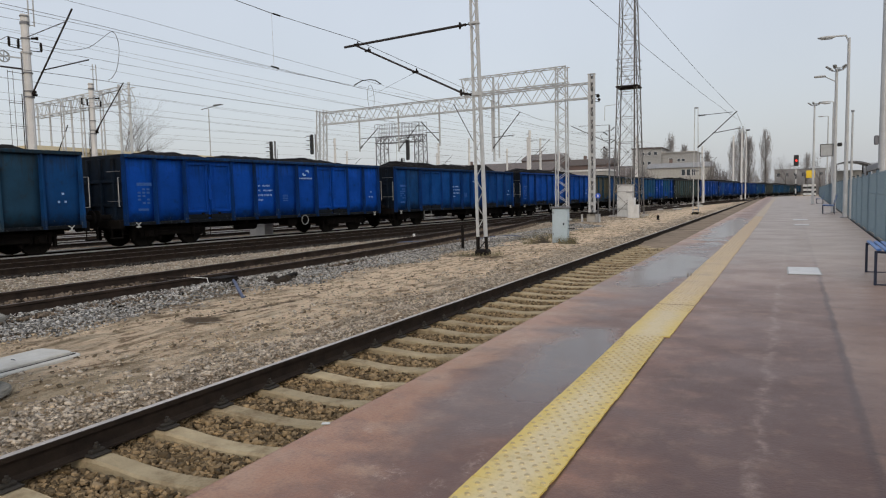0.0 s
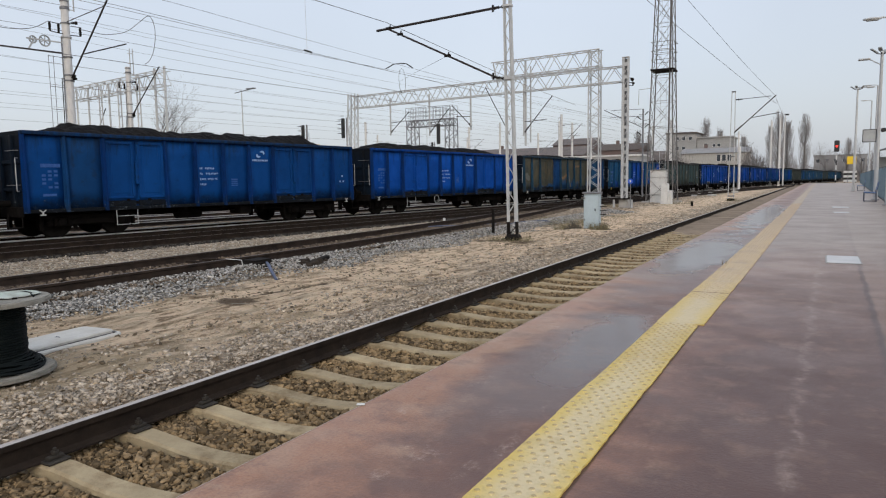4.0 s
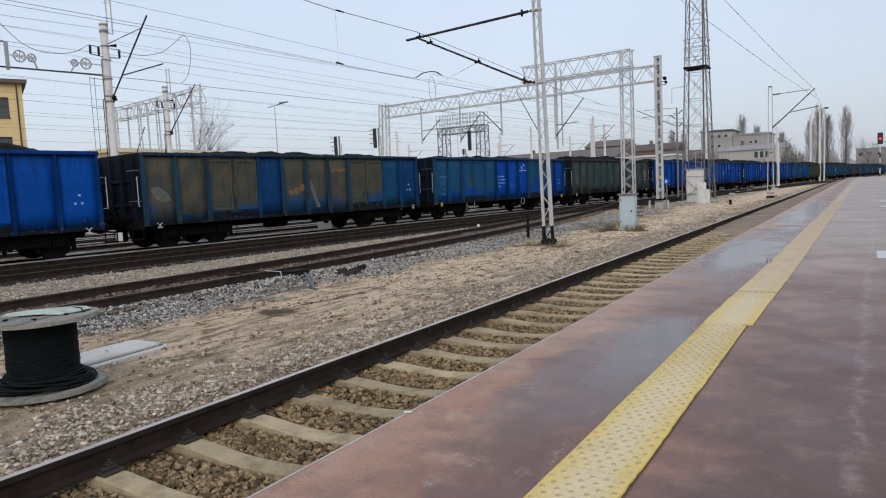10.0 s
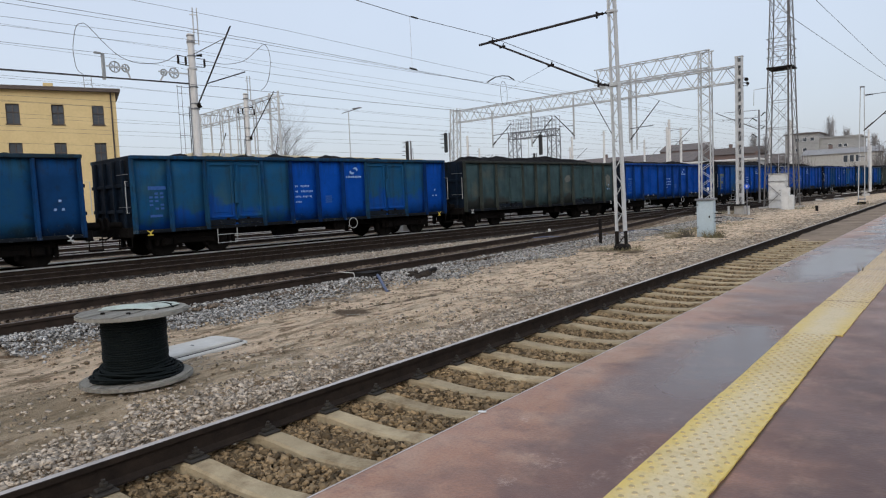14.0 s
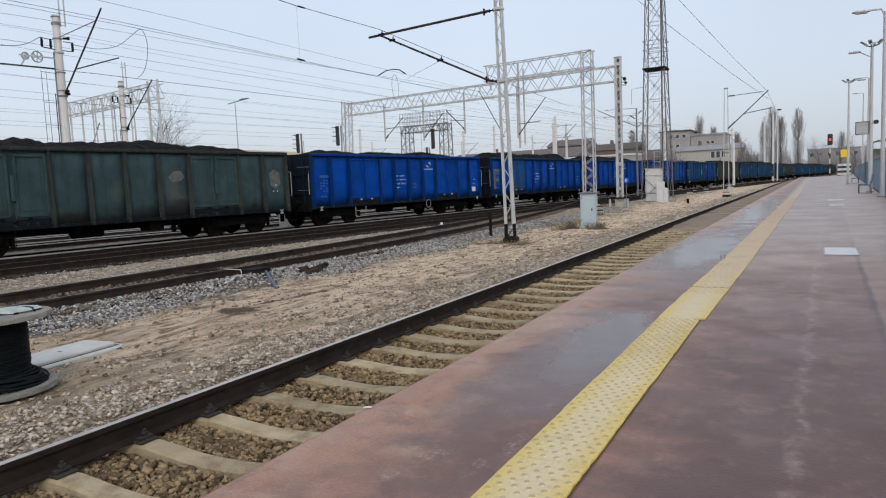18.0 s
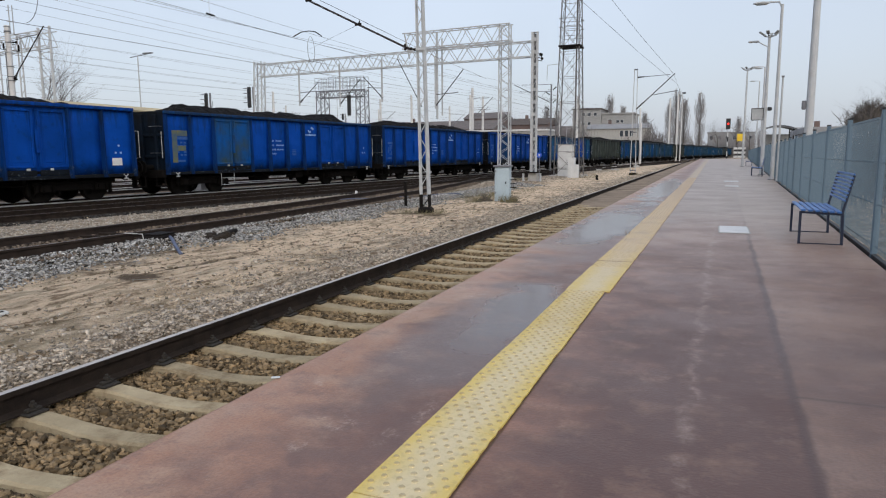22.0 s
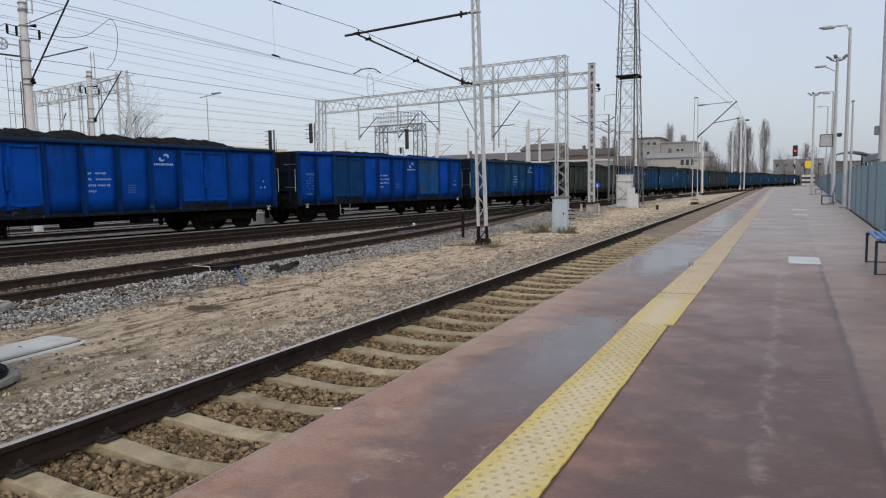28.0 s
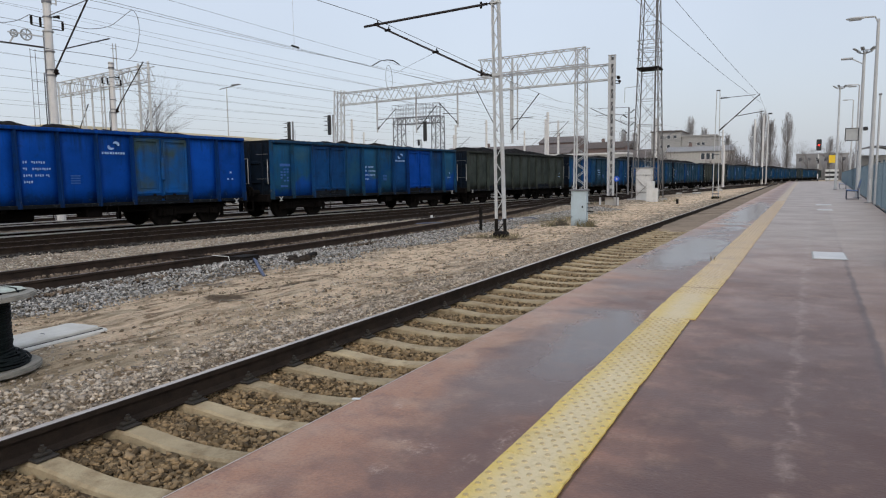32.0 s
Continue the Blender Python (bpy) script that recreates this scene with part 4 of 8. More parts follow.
def clip_mesh():
    """A rail fastening: ribbed base plate, bolt and spring clip."""
    bm = bmesh.new()
    add_box(bm, -0.155, 0.155, -0.075, 0.075, 0.0, 0.016, 0.004)
    for s in (-1, 1):
        add_box(bm, s * 0.075, s * 0.115, -0.055, 0.055, 0.016, 0.042, 0.006)
        add_bar(bm, (s * 0.098, 0, 0.03), (s * 0.098, 0, 0.088), 0.014, 6)
        add_bar(bm, (s * 0.098, 0, 0.052), (s * 0.098, 0, 0.068), 0.026, 6)
    return from_bm("rail_fastening", bm, M_FASTENING)


CLIP = clip_mesh()


def build_near_track():
    root = thing("railway_track", "single track with concrete sleepers beside the platform", "track", kind="structure")
    rail_pair(root, lambda y: RAIL_X + 0.775, NEAR_TOP, -14, 165, 179, 1.55)
    y, k = -3.02, 0
    while y < 165:
        z = NEAR_TOP - 0.178
        ob = part("sleeper", SLEEPER_C, None, root, at=pose(NEAR_AXIS + random.uniform(-0.015, 0.015), y + random.uniform(-0.02, 0.02), z, 0, 0, random.uniform(-0.7, 0.7)))
        if y < 34:
            part("rail_fastening", CLIP, None, ob, at=pose(-GAUGE / 2, 0, 0.004))
            part("rail_fastening", CLIP, None, ob, at=pose(GAUGE / 2, 0, 0.004))
        y += 0.602
        k += 1
    return root


build_near_track()


def build_silted_bed():
    """Earth and coal dust that bury the sleepers farther along the platform track."""
    nx, y0, y1 = 16, BED_FROM, 160.0
    verts, faces, ys = [], [], []
    y = y0
    while y < y1:
        ys.append(y)
        y += 0.22 if y < 40 else 2.0
    for y in ys:
        for i in range(nx + 1):
            x = -4.17 + (2.25) * i / nx
            rise = min(1.0, max(0.0, (y - y0 + 0.5 * noise.noise((x * 2.3, y * 0.6, 2))) / 2.2))
            z = NEAR_TOP - 0.235 + 0.095 * rise + 0.018 * noise.noise((x * 3, y * 1.2, 5))
            verts.append((x, y, z))
    k = nx + 1
    for j in range(len(ys) - 1):
        for i in range(nx):
            faces.append((j * k + i, j * k + i + 1, (j + 1) * k + i + 1, (j + 1) * k + i))
    me = bpy.data.meshes.new("silted_bed")
    me.from_pydata(verts, [], faces)
    me.polygons.foreach_set("use_smooth", [True] * len(me.polygons))
    me.materials.append(M_SILT)
    thing("silted_bed", "dark silt that buries the sleepers of the platform track", "earth", kind="stuff", mesh=me)


BED_FROM = 22.0
build_silted_bed()


def yard_track(axis, y0, y1, label, step=4.0, sleepers_to=60, head=None, flank=None):
    root = thing("railway_track", label, "track", kind="structure")
    rail_pair(root, axis, YARD_TOP, y0, y1, step, mats=[flank or M_RAIL_YARD, head or M_RAILTOP_YARD], slots=RAIL_SLOTS_WORN if head else None)
    y, k = max(y0, -2.0), 0
    while y < min(y1, sleepers_to):
        h = math.degrees(math.atan2(-(axis(y + 0.5) - axis(y - 0.5)), 1.0))
        part("sleeper", SLEEPER_W, None, root, at=pose(axis(y), y, YARD_TOP - 0.176, 0, 0, h))
        y += 0.62
    return root


yard_track(track_t, -40, 420, "dark tarry track under the coal train", head=M_RAILTOP_TRAIN, flank=M_RAIL)
yard_track(track_c, -40, 135, "worn dark siding beside the coal train", flank=M_RAIL)
yard_track(track_b, -40, 54, "rusty siding curving into the yard", 2.0, 54)
for off in (-5.2, -10.2, -15.0):
    yard_track(lambda y, o=off: track_t(y) + o, -40, 300, "yard track behind the coal train", sleepers_to=-5, head=M_RAILTOP_TRAIN)


# ---- the coal train ----
WL, WW, W0, W1 = 13.0, 1.45, 0.77, 2.99   # body length, half width, foot and top of the sides over the rail
RIBS = [0.0, 1.13, 2.25, 4.25, 5.35, 6.47, 7.58, 8.69, 10.69, 11.83, 13.0]
DOORS = (2, 7)


def panel_mesh(width):
    """One pressed side sheet, slightly bulged, with its lower flange."""
    bm = bmesh.new()
    w = width / 2 - 0.045
    grid = [[None] * 5 for _ in range(5)]
    for i in range(5):
        for j in range(5):
            u, v = -1 + i / 2, j / 4
            bulge = 0.018 * (1 - u * u) * math.sin(math.pi * v)
            grid[i][j] = bm.verts.new((bulge, u * w, W0 + 0.08 + v * (W1 - W0 - 0.18)))
    for i in range(4):
        for j in range(4):
            bm.faces.new((grid[i][j], grid[i + 1][j], grid[i + 1][j + 1], grid[i][j + 1]))
    r = bmesh.ops.extrude_face_region(bm, geom=list(bm.faces))
    bmesh.ops.translate(bm, vec=(-0.02, 0, 0), verts=[v for v in r["geom"] if isinstance(v, bmesh.types.BMVert)])
    bmesh.ops.recalc_face_normals(bm, faces=bm.faces)
    return from_bm("side_panel", bm, PAINTS["blue"], True)


def door_mesh(width):
    """A door leaf: sheet with a raised frame, a stiffener and two hinges."""
    bm = bmesh.new()
    w = width / 2 - 0.03
    z0, z1 = W0 + 0.27, W1 - 0.17
    add_box(bm, -0.02, 0.012, -w, w, z0, z1)
    # a raised frame set in from the edge, and a shallow pressing inside it
    for a, b, c, d in ((-w + 0.03, w - 0.03, z0 + 0.04, z0 + 0.11), (-w + 0.03, w - 0.03, z1 - 0.11, z1 - 0.04), (-w + 0.03, -w + 0.11, z0 + 0.04, z1 - 0.04), (w - 0.11, w - 0.03, z0 + 0.04, z1 - 0.04)):
        add_box(bm, 0.004, 0.055, a, b, c, d, 0.012)
    add_box(bm, 0.004, 0.024, -w + 0.2, w - 0.2, z0 + 0.2, z1 - 0.2, 0.01)
    return from_bm("door_leaf", bm, PAINTS["blue"])


def rib_mesh():
    """A hat-section stake, deeper at its foot."""
    bm = bmesh.new()
    rows = []
    for z, d, w in ((W0 - 0.02, 0.125, 0.055), (W0 + 0.5, 0.115, 0.052), (W1 - 0.09, 0.08, 0.044)):
        rows.append([bm.verts.new(p) for p in ((-0.02, -w - 0.02, z), (d, -w * 0.6, z), (d, w * 0.6, z), (-0.02, w + 0.02, z))])
    for a, b in zip(rows, rows[1:]):
        for i in range(4):
            bm.faces.new((a[i], a[(i + 1) % 4], b[(i + 1) % 4], b[i]))
    bm.faces.new(rows[0][::-1])
    bm.faces.new(rows[-1])
    bmesh.ops.recalc_face_normals(bm, faces=bm.faces)
    return from_bm("rib", bm, PAINTS["blue"])


def wheelset_mesh():
    bm = bmesh.new()
    for s in (-1, 1):
        add_disc(bm, (s * 0.755, 0, 0), (1, 0, 0), 0.46, 0.10, 24)
        add_disc(bm, (s * 0.69, 0, 0), (1, 0, 0), 0.49, 0.03, 24)
        add_disc(bm, (s * 0.82, 0, 0), (1, 0, 0), 0.15, 0.08, 12)
        for k in range(5):
            a = 2 * math.pi * k / 5
            add_bar(bm, (s * 0.81, 0.15 * math.cos(a), 0.15 * math.sin(a)), (s * 0.81, 0.37 * math.cos(a), 0.37 * math.sin(a)), 0.022, 4)
    add_bar(bm, (-0.98, 0, 0), (0.98, 0, 0), 0.075, 10)
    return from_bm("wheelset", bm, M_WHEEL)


def sideframe_mesh():
    """A pressed bogie side frame with axle boxes and spring nests."""
    bm = bmesh.new()
    for x in (-1.02, 1.02):
        add_box(bm, x - 0.05, x + 0.05, -1.30, 1.30, 0.52, 0.66, 0.02)
        add_box(bm, x - 0.06, x + 0.06, -0.62, 0.62, 0.36, 0.54, 0.03)
        for y in (-0.9, 0.9):
            add_box(bm, x - 0.10, x + 0.10, y - 0.17, y + 0.17, 0.32, 0.60, 0.04)
            add_disc(bm, (x + math.copysign(0.11, x), y, 0.46), (1, 0, 0), 0.11, 0.06, 12)
            for d in (-0.26, 0.26):
                add_disc(bm, (x, y + d, 0.46), (0, 0, 1), 0.07, 0.24, 8)
        for y in (-1.36, 1.36, -0.42, 0.42):
            add_box(bm, x - 0.16, x - 0.04 * math.copysign(1, x), y - 0.05, y + 0.05, 0.22, 0.62, 0.02)
    add_box(bm, -1.0, 1.0, -0.22, 0.22, 0.50, 0.74, 0.03)
    for y in (-1.28, 1.28):
        add_box(bm, -1.0, 1.0, y - 0.05, y + 0.05, 0.54, 0.66)
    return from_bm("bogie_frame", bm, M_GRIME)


WAGONS = {}
COAL = {}


def build_wagon():
    """An open four-axle coal wagon; y runs along it, x = +1.45 is the side by the platform."""
    w = thing("coal_wagon", "blue open steel coal wagon on the yard track", "wagon")
    widths = {}
    for i, (a, b) in enumerate(zip(RIBS, RIBS[1:])):
        for sx in (1, -1):
            turn = 0 if sx > 0 else 180
            if i in DOORS:
                for k in (0, 1):
                    c = a + (b - a) * (0.25 + 0.5 * k)
                    key = ("door", round((b - a) / 2, 3))
                    widths.setdefault(key, door_mesh((b - a) / 2 - 0.01))
                    d = part("door_leaf", widths[key], None, w, at=pose(sx * (WW - 0.02), c, 0, 0, 0, turn))
                    d["bay"] = i
                    if sx > 0:
                        part("door_flap", box(WW - 0.03, WW + 0.03, c - 0.44, c + 0.44, W0 + 0.085, W0 + 0.25, 0.01), PAINTS["near_black"], w, "grimy bottom flap")
                        part("door_hinge", box(WW + 0.028, WW + 0.06, c - 0.12 + 0.3 * (k == 0) - 0.05, c - 0.12 + 0.3 * (k == 0) + 0.06, W0 + 0.235, W0 + 0.30, 0.01), M_GRIME, w)
                part("door_backing", box(sx * (WW - 0.075), sx * (WW - 0.045), a, b, W0 + 0.05, W1 - 0.12), PAINTS["dull"], w)["bay"] = i
                if sx > 0:
                    part("door_latch", box(WW + 0.02, WW + 0.09, (a + b) / 2 - 0.05, (a + b) / 2 + 0.05, W0 + 0.75, W0 + 1.45, 0.015), PAINTS["dull"], w)["bay"] = i
            else:
                key = ("panel", round(b - a, 3))
                widths.setdefault(key, panel_mesh(b - a))
                p = part("side_panel", widths[key], None, w, at=pose(sx * (WW - 0.01), (a + b) / 2, 0, 0, 0, turn))
                p["bay"] = i
    rib = rib_mesh()
    for k, y in enumerate(RIBS):
        for sx in (1, -1):
            r = part("rib", rib, None, w, at=pose(sx * WW, min(max(y, 0.06), WL - 0.06), 0, 0, 0, 0 if sx > 0 else 180))
            r["bay"] = min(k, len(RIBS) - 2)
    bm = bmesh.new()
    for sx in (1, -1):
        add_box(bm, sx * (WW - 0.05), sx * (WW + 0.10), 0, WL, W1 - 0.11, W1, 0.02)
    part("top_rail", bm, PAINTS["dull"], w)["bay"] = 20
    for y in (0.0, WL - 0.1):
        part("end_top_rail", box(-WW + 0.052, WW - 0.052, y, y + 0.1, W1 - 0.11, W1 - 0.004, 0.015), PAINTS["near_black"], w, "near-black end beam")
    bm = bmesh.new()
    for sx in (1, -1):
        add_box(bm, sx * (WW - 0.03), sx * (WW + 0.045), 0, WL, W0 - 0.03, W0 + 0.078, 0.015)
    part("sole_bar", bm, PAINTS["near_black"], w)["bay"] = 21
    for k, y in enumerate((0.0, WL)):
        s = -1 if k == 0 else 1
        part("end_wall", box(-WW + 0.03, WW - 0.03, y - 0.03 * s, y, W0, W1 - 0.1), PAINTS["dull"], w, "near-black end wall")["bay"] = 22
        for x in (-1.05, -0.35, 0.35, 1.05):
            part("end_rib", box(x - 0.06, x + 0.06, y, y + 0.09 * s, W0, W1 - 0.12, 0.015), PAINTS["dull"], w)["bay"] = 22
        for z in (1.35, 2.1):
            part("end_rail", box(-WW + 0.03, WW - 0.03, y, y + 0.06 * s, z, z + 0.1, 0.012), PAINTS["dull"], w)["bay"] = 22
        bm = bmesh.new()
        add_box(bm, -1.42, 1.42, y - 0.02 * s, y + 0.16 * s, W0 - 0.12, W0 + 0.16, 0.02)
        part("head_stock", bm, M_GRIME, w)
        for x in (-0.88, 0.88):
            bm = bmesh.new()
            add_disc(bm, (x, y + 0.32 * s, 1.02), (0, 1, 0), 0.09, 0.4, 12)
            add_disc(bm, (x, y + 0.54 * s, 1.02), (0, 1, 0), 0.225, 0.05, 18)
            part("buffer", bm, M_GRIME, w)
        bm = bmesh.new()
        add_bar(bm, (0, y + 0.1 * s, 0.98), (0, y + 0.45 * s, 0.98), 0.05, 6)
        add_bar(bm, (0, y + 0.42 * s, 1.0), (0, y + 0.62 * s, 0.86), 0.035, 6)
        part("coupling", bm, M_GRIME, w)
        part("brake_hose", chain([(0.35, y + 0.14 * s, 0.75), (0.33, y + 0.38 * s, 0.6), (0.28, y + 0.55 * s, 0.62)], 0.028, 6), M_GRIME, w)
        # grab rail at the corner and the tread under it
        hx, hy = WW + 0.03, y + 0.16 * s
        part("grab_rail", chain([(hx - 0.1, hy - 0.1 * s, 1.35), (hx, hy, 1.35), (hx, hy, 2.25), (hx - 0.1, hy - 0.1 * s, 2.25)], 0.013), M_PAPER, w, "pale steel grab rail")
        bm = chain([(WW - 0.05, y + 0.05 * s, W0 - 0.02), (WW - 0.05, y + 0.05 * s, 0.36), (WW - 0.05, y + 0.40 * s, 0.36), (WW - 0.05, y + 0.40 * s, W0 - 0.02)], 0.018)
        add_box(bm, WW - 0.16, WW + 0.02, y + 0.05 * s, y + 0.40 * s, 0.36, 0.39)
        part("corner_step", bm, M_GRIME, w)
        bm = bmesh.new()
        by = y - 0.44 * s
        add_box(bm, WW + 0.05, WW + 0.08, by - 0.08, by + 0.08, W0 - 0.10, W0 - 0.06, 0.008)
        add_bar(bm, (WW + 0.065, by, W0 - 0.09), (WW + 0.065, by, W0 + 0.02), 0.024)
        for d in (-0.085, 0.085):
            add_bar(bm, (WW + 0.065, by, W0 - 0.01), (WW + 0.065, by + d, W0 + 0.06), 0.017)
        part("lamp_bracket", bm, M_PAPER, w, "pale forked lamp bracket")
        if k == 0:
            for z in (1.52, 2.45):
                part("end_handle", chain([(0.85, y - 0.02, z), (0.85, y - 0.14, z), (1.38, y - 0.14, z), (1.38, y - 0.02, z)], 0.011), M_GALVDK, w)
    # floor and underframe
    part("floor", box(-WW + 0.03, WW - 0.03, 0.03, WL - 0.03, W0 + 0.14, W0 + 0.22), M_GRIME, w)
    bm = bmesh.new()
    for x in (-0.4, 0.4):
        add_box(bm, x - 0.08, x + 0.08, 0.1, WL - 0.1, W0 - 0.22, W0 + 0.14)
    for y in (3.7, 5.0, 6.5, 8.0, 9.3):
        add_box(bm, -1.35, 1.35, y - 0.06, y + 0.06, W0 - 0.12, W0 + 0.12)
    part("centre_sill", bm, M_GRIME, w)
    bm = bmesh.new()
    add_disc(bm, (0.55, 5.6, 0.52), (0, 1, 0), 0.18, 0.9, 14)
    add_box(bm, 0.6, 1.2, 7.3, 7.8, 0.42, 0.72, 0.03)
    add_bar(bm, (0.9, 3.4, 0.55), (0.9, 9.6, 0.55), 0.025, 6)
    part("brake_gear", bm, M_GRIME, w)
    bm = chain([(WW + 0.02, 2.55, W0), (WW + 0.02, 2.55, 0.30), (WW + 0.02, 3.22, 0.30), (WW + 0.02, 3.22, W0)], 0.015)
    add_bar(bm, (WW + 0.02, 2.55, 0.56), (WW + 0.02, 3.22, 0.56), 0.012)
    part("step_ladder", bm, M_GRIME, w, "steel foot loop")
    part("brake_wheel", ring_mesh((WW + 0.04, 7.95, 0.63), (1, 0, 0), 0.19, 0.014), M_GRIME, w, "steel hand brake wheel")
    # bogies
    frame_me, wheel_me = sideframe_mesh(), wheelset_mesh()
    for y in (2.0, 11.0):
        b = part("bogie", frame_me, None, w, at=pose(0, y, 0))
        for d in (-0.9, 0.9):
            part("wheelset", wheel_me, None, b, at=pose(0, d, 0.46))
    # stencilled lettering as plain bars
    def bars(name, rows, mat, label):
        bm = bmesh.new()
        for y0, y1, z0, z1 in rows:
            add_box(bm, WW + 0.004, WW + 0.014, y0, y1, z0, z1)
        tagged(part(name, bm, mat, w, label), kind="stuff")
    num = []
    for z, ws in ((1.98, ((5.52, 5.62), (5.74, 6.12))), (1.80, ((5.52, 5.62), (5.76, 6.24))), (1.62, ((5.52, 5.76), (5.82, 6.04), (6.10, 6.2))), (1.44, ((5.52, 5.74),))):
        for a, b in ws:
            y = a
            while y < b - 0.02:
                lift = 0.012 * ((len(num) * 7) % 3)
                num.append((y, y + 0.026 + 0.006 * (len(num) % 3), z + lift, z + 0.070))
                y += 0.062
    bars("wagon_number", num, M_LETTER, "white stencilled bars")
    bars("weight_table", [(0.48, 1.0, 2.0, 2.1)] + [(0.5 + 0.16 * i, 0.6 + 0.16 * i, 1.86 - 0.11 * k, 1.92 - 0.11 * k) for k in range(5) for i in range(3) if (i + k) % 4] + [(0.5, 0.86, 1.2, 1.27)], M_PALELETTER, "faded stencilled table")
    bars("stencil_box", [(6.78, 7.05, 1.42 + 0.07 * k, 1.455 + 0.07 * k) for k in range(4)], M_PALELETTER, "faded stencilled box")
    bars("end_stencil", [(12.36, 12.43, 1.73, 1.79), (12.24, 12.30, 1.50, 1.56), (12.43, 12.49, 1.50, 1.56)], M_LETTER, "small white stencils")
    bm = bmesh.new()
    cx, cz = 8.1, 2.55
    for s in (1, -1):
        # one tapering hook, thick at its shoulder
        n, inner, outer = 9, [], []
        for k in range(n + 1):
            a = -0.5 + 3.1 * k / n
            t = 0.052 * math.sin(math.pi * min(1.0, 0.12 + 0.9 * k / n)) ** 0.7
            c, e = math.cos(a), math.sin(a)
            px, pz = cx + s * (0.062 + 0.085 * c), cz + s * (0.030 + 0.055 * e)
            inner.append((px - s * t * 0.5 * c, pz - s * t * 0.5 * e))
            outer.append((px + s * t * c, pz + s * t * e))
        for k in range(n):
            ring = [bm.verts.new((WW + x, q[0], q[1])) for x in (0.018, 0.030) for q in (inner[k], inner[k + 1], outer[k + 1], outer[k])]
            for f in ((4, 5, 6, 7), (3, 2, 1, 0), (0, 1, 5, 4), (1, 2, 6, 5), (2, 3, 7, 6), (3, 0, 4, 7)):
                bm.faces.new([ring[v] for v in f])
    bmesh.ops.recalc_face_normals(bm, faces=bm.faces)
    for k in range(9):
        add_box(bm, WW + 0.018, WW + 0.03, cx - 0.37 + k * 0.083, cx - 0.37 + k * 0.083 + 0.045 + 0.012 * (k % 2), cz - 0.255, cz - 0.19)
    tagged(part("emblem", bm, M_LETTER, w, "white two-part swirl over a row of bars"), kind="stuff")
    return w


def coal_mesh(seed):
    """A heaped load of coal that shows over the sides."""
    nx, ny = 21, 150
    level = (-0.10, 0.04, 0.02, -0.17, -0.18, 0.0)[seed]
    verts, faces = [], []
    for j in range(ny):
        for i in range(nx):
            u, v = -1 + 2 * i / (nx - 1), j / (ny - 1)
            y = 0.12 + v * (WL - 0.24)
            ends = min(1.0, v * 7, (1 - v) * 7)
            hump = 0.22 + level + 0.13 * noise.noise((v * 5 + seed * 7.3, 0, seed)) + 0.12 * noise.noise((v * 17, 3, seed)) + 0.06 * noise.noise((v * 45, 5, seed))
            z = W1 - 0.17 + (1 - u * u) * max(0.16, 0.24 + hump) * ends + 0.06 * noise.noise((u * 5, y * 4, seed)) + 0.045 * noise.noise((u * 14, y * 9, seed))
            verts.append((u * (WW - 0.06), y, z))
    for j in range(ny - 1):
        for i in range(nx - 1):
            a = j * nx + i
            faces.append((a, a + 1, a + nx + 1, a + nx))
    base = len(verts)
    verts += [(-WW + 0.06, 0.12, W0 + 0.23), (WW - 0.06, 0.12, W0 + 0.23), (WW - 0.06, WL - 0.12, W0 + 0.23), (-WW + 0.06, WL - 0.12, W0 + 0.23)]
    faces.append((base + 3, base + 2, base + 1, base))
    me = bpy.data.meshes.new("coal_load")
    me.from_pydata(verts, [], faces)
    me.materials.append(M_COAL)
    return me


# paint of each bay, from the near end to the far end: A B door C D E F door G H
B, C, M, D, T, S, G, P, X, Y, R = "blue", "clear_blue", "mid_blue", "dull", "teal", "steel", "green", "patched", "mixed", "yellowed", "rusty"
LIVERY = {
    -1: ([D, S, D, D, S, D, D, D, S, D], S, "dull dark blue open coal wagon, sooty and faded"),
    0: ([B] * 10, D, "bright blue open coal wagon with white emblem"),
    1: ([M, D, M, M, M, M, M, M, M, M], D, "dull blue open coal wagon with faded stencils"),
    2: ([C] * 10, B, "bright blue open coal wagon with pale foot loop"),
    3: ([P, P, P, D, P, P, P, P, T, D], S, "patched brown and blue open coal wagon, rusty"),
    4: ([X, X, X, X, B, B, B, X, X, B], T, "two-tone blue open coal wagon with repainted bays"),
    5: ([R] * 10, G, "grey-green open coal wagon, rusty and sooty"),
    6: ([B] * 10, B, "bright blue open coal wagon with white hand wheel"),
    7: ([B, B, Y, B, B, B, B, B, B, B], D, "blue open coal wagon with a yellow patch"),
    8: ([B, B, B, B, B, B, B, B, B, B], D, "blue open coal wagon with white emblem"),
    9: ([B, B, D, B, B, B, B, Y, B, B], B, "bright blue open coal wagon with one yellowed door"),
    10: ([X, X, D, T, X, T, D, B, D, X], T, "teal and blue open coal wagon, patched"),
    11: ([G] * 10, G, "grey-green open coal wagon"),
    # wagons 12 on stay far off; their dull paints carry the haze
    12: ([T, S, D, T, S, S, T, S, D, T], S, "dull blue open coal wagon"),
    13: ([T, S, T, S, S, T, D, S, T, S], S, "dull teal-blue open coal wagon"),
    14: ([S, S, S, D, S, S, S, S, D, S], S, "dull steel-blue open coal wagon"),
    15: ([G, G, G, S, G, G, S, G, G, G], G, "grey-green open coal wagon"),
    16: ([S, T, S, S, D, S, S, T, S, S], S, "dull blue open coal wagon"),
    17: ([S, T, T, S, S, T, T, S, S, T], S, "steel-blue open coal wagon, greyed for haze"),
    18: ([S] * 10, S, "dull dark blue open coal wagon"),
}


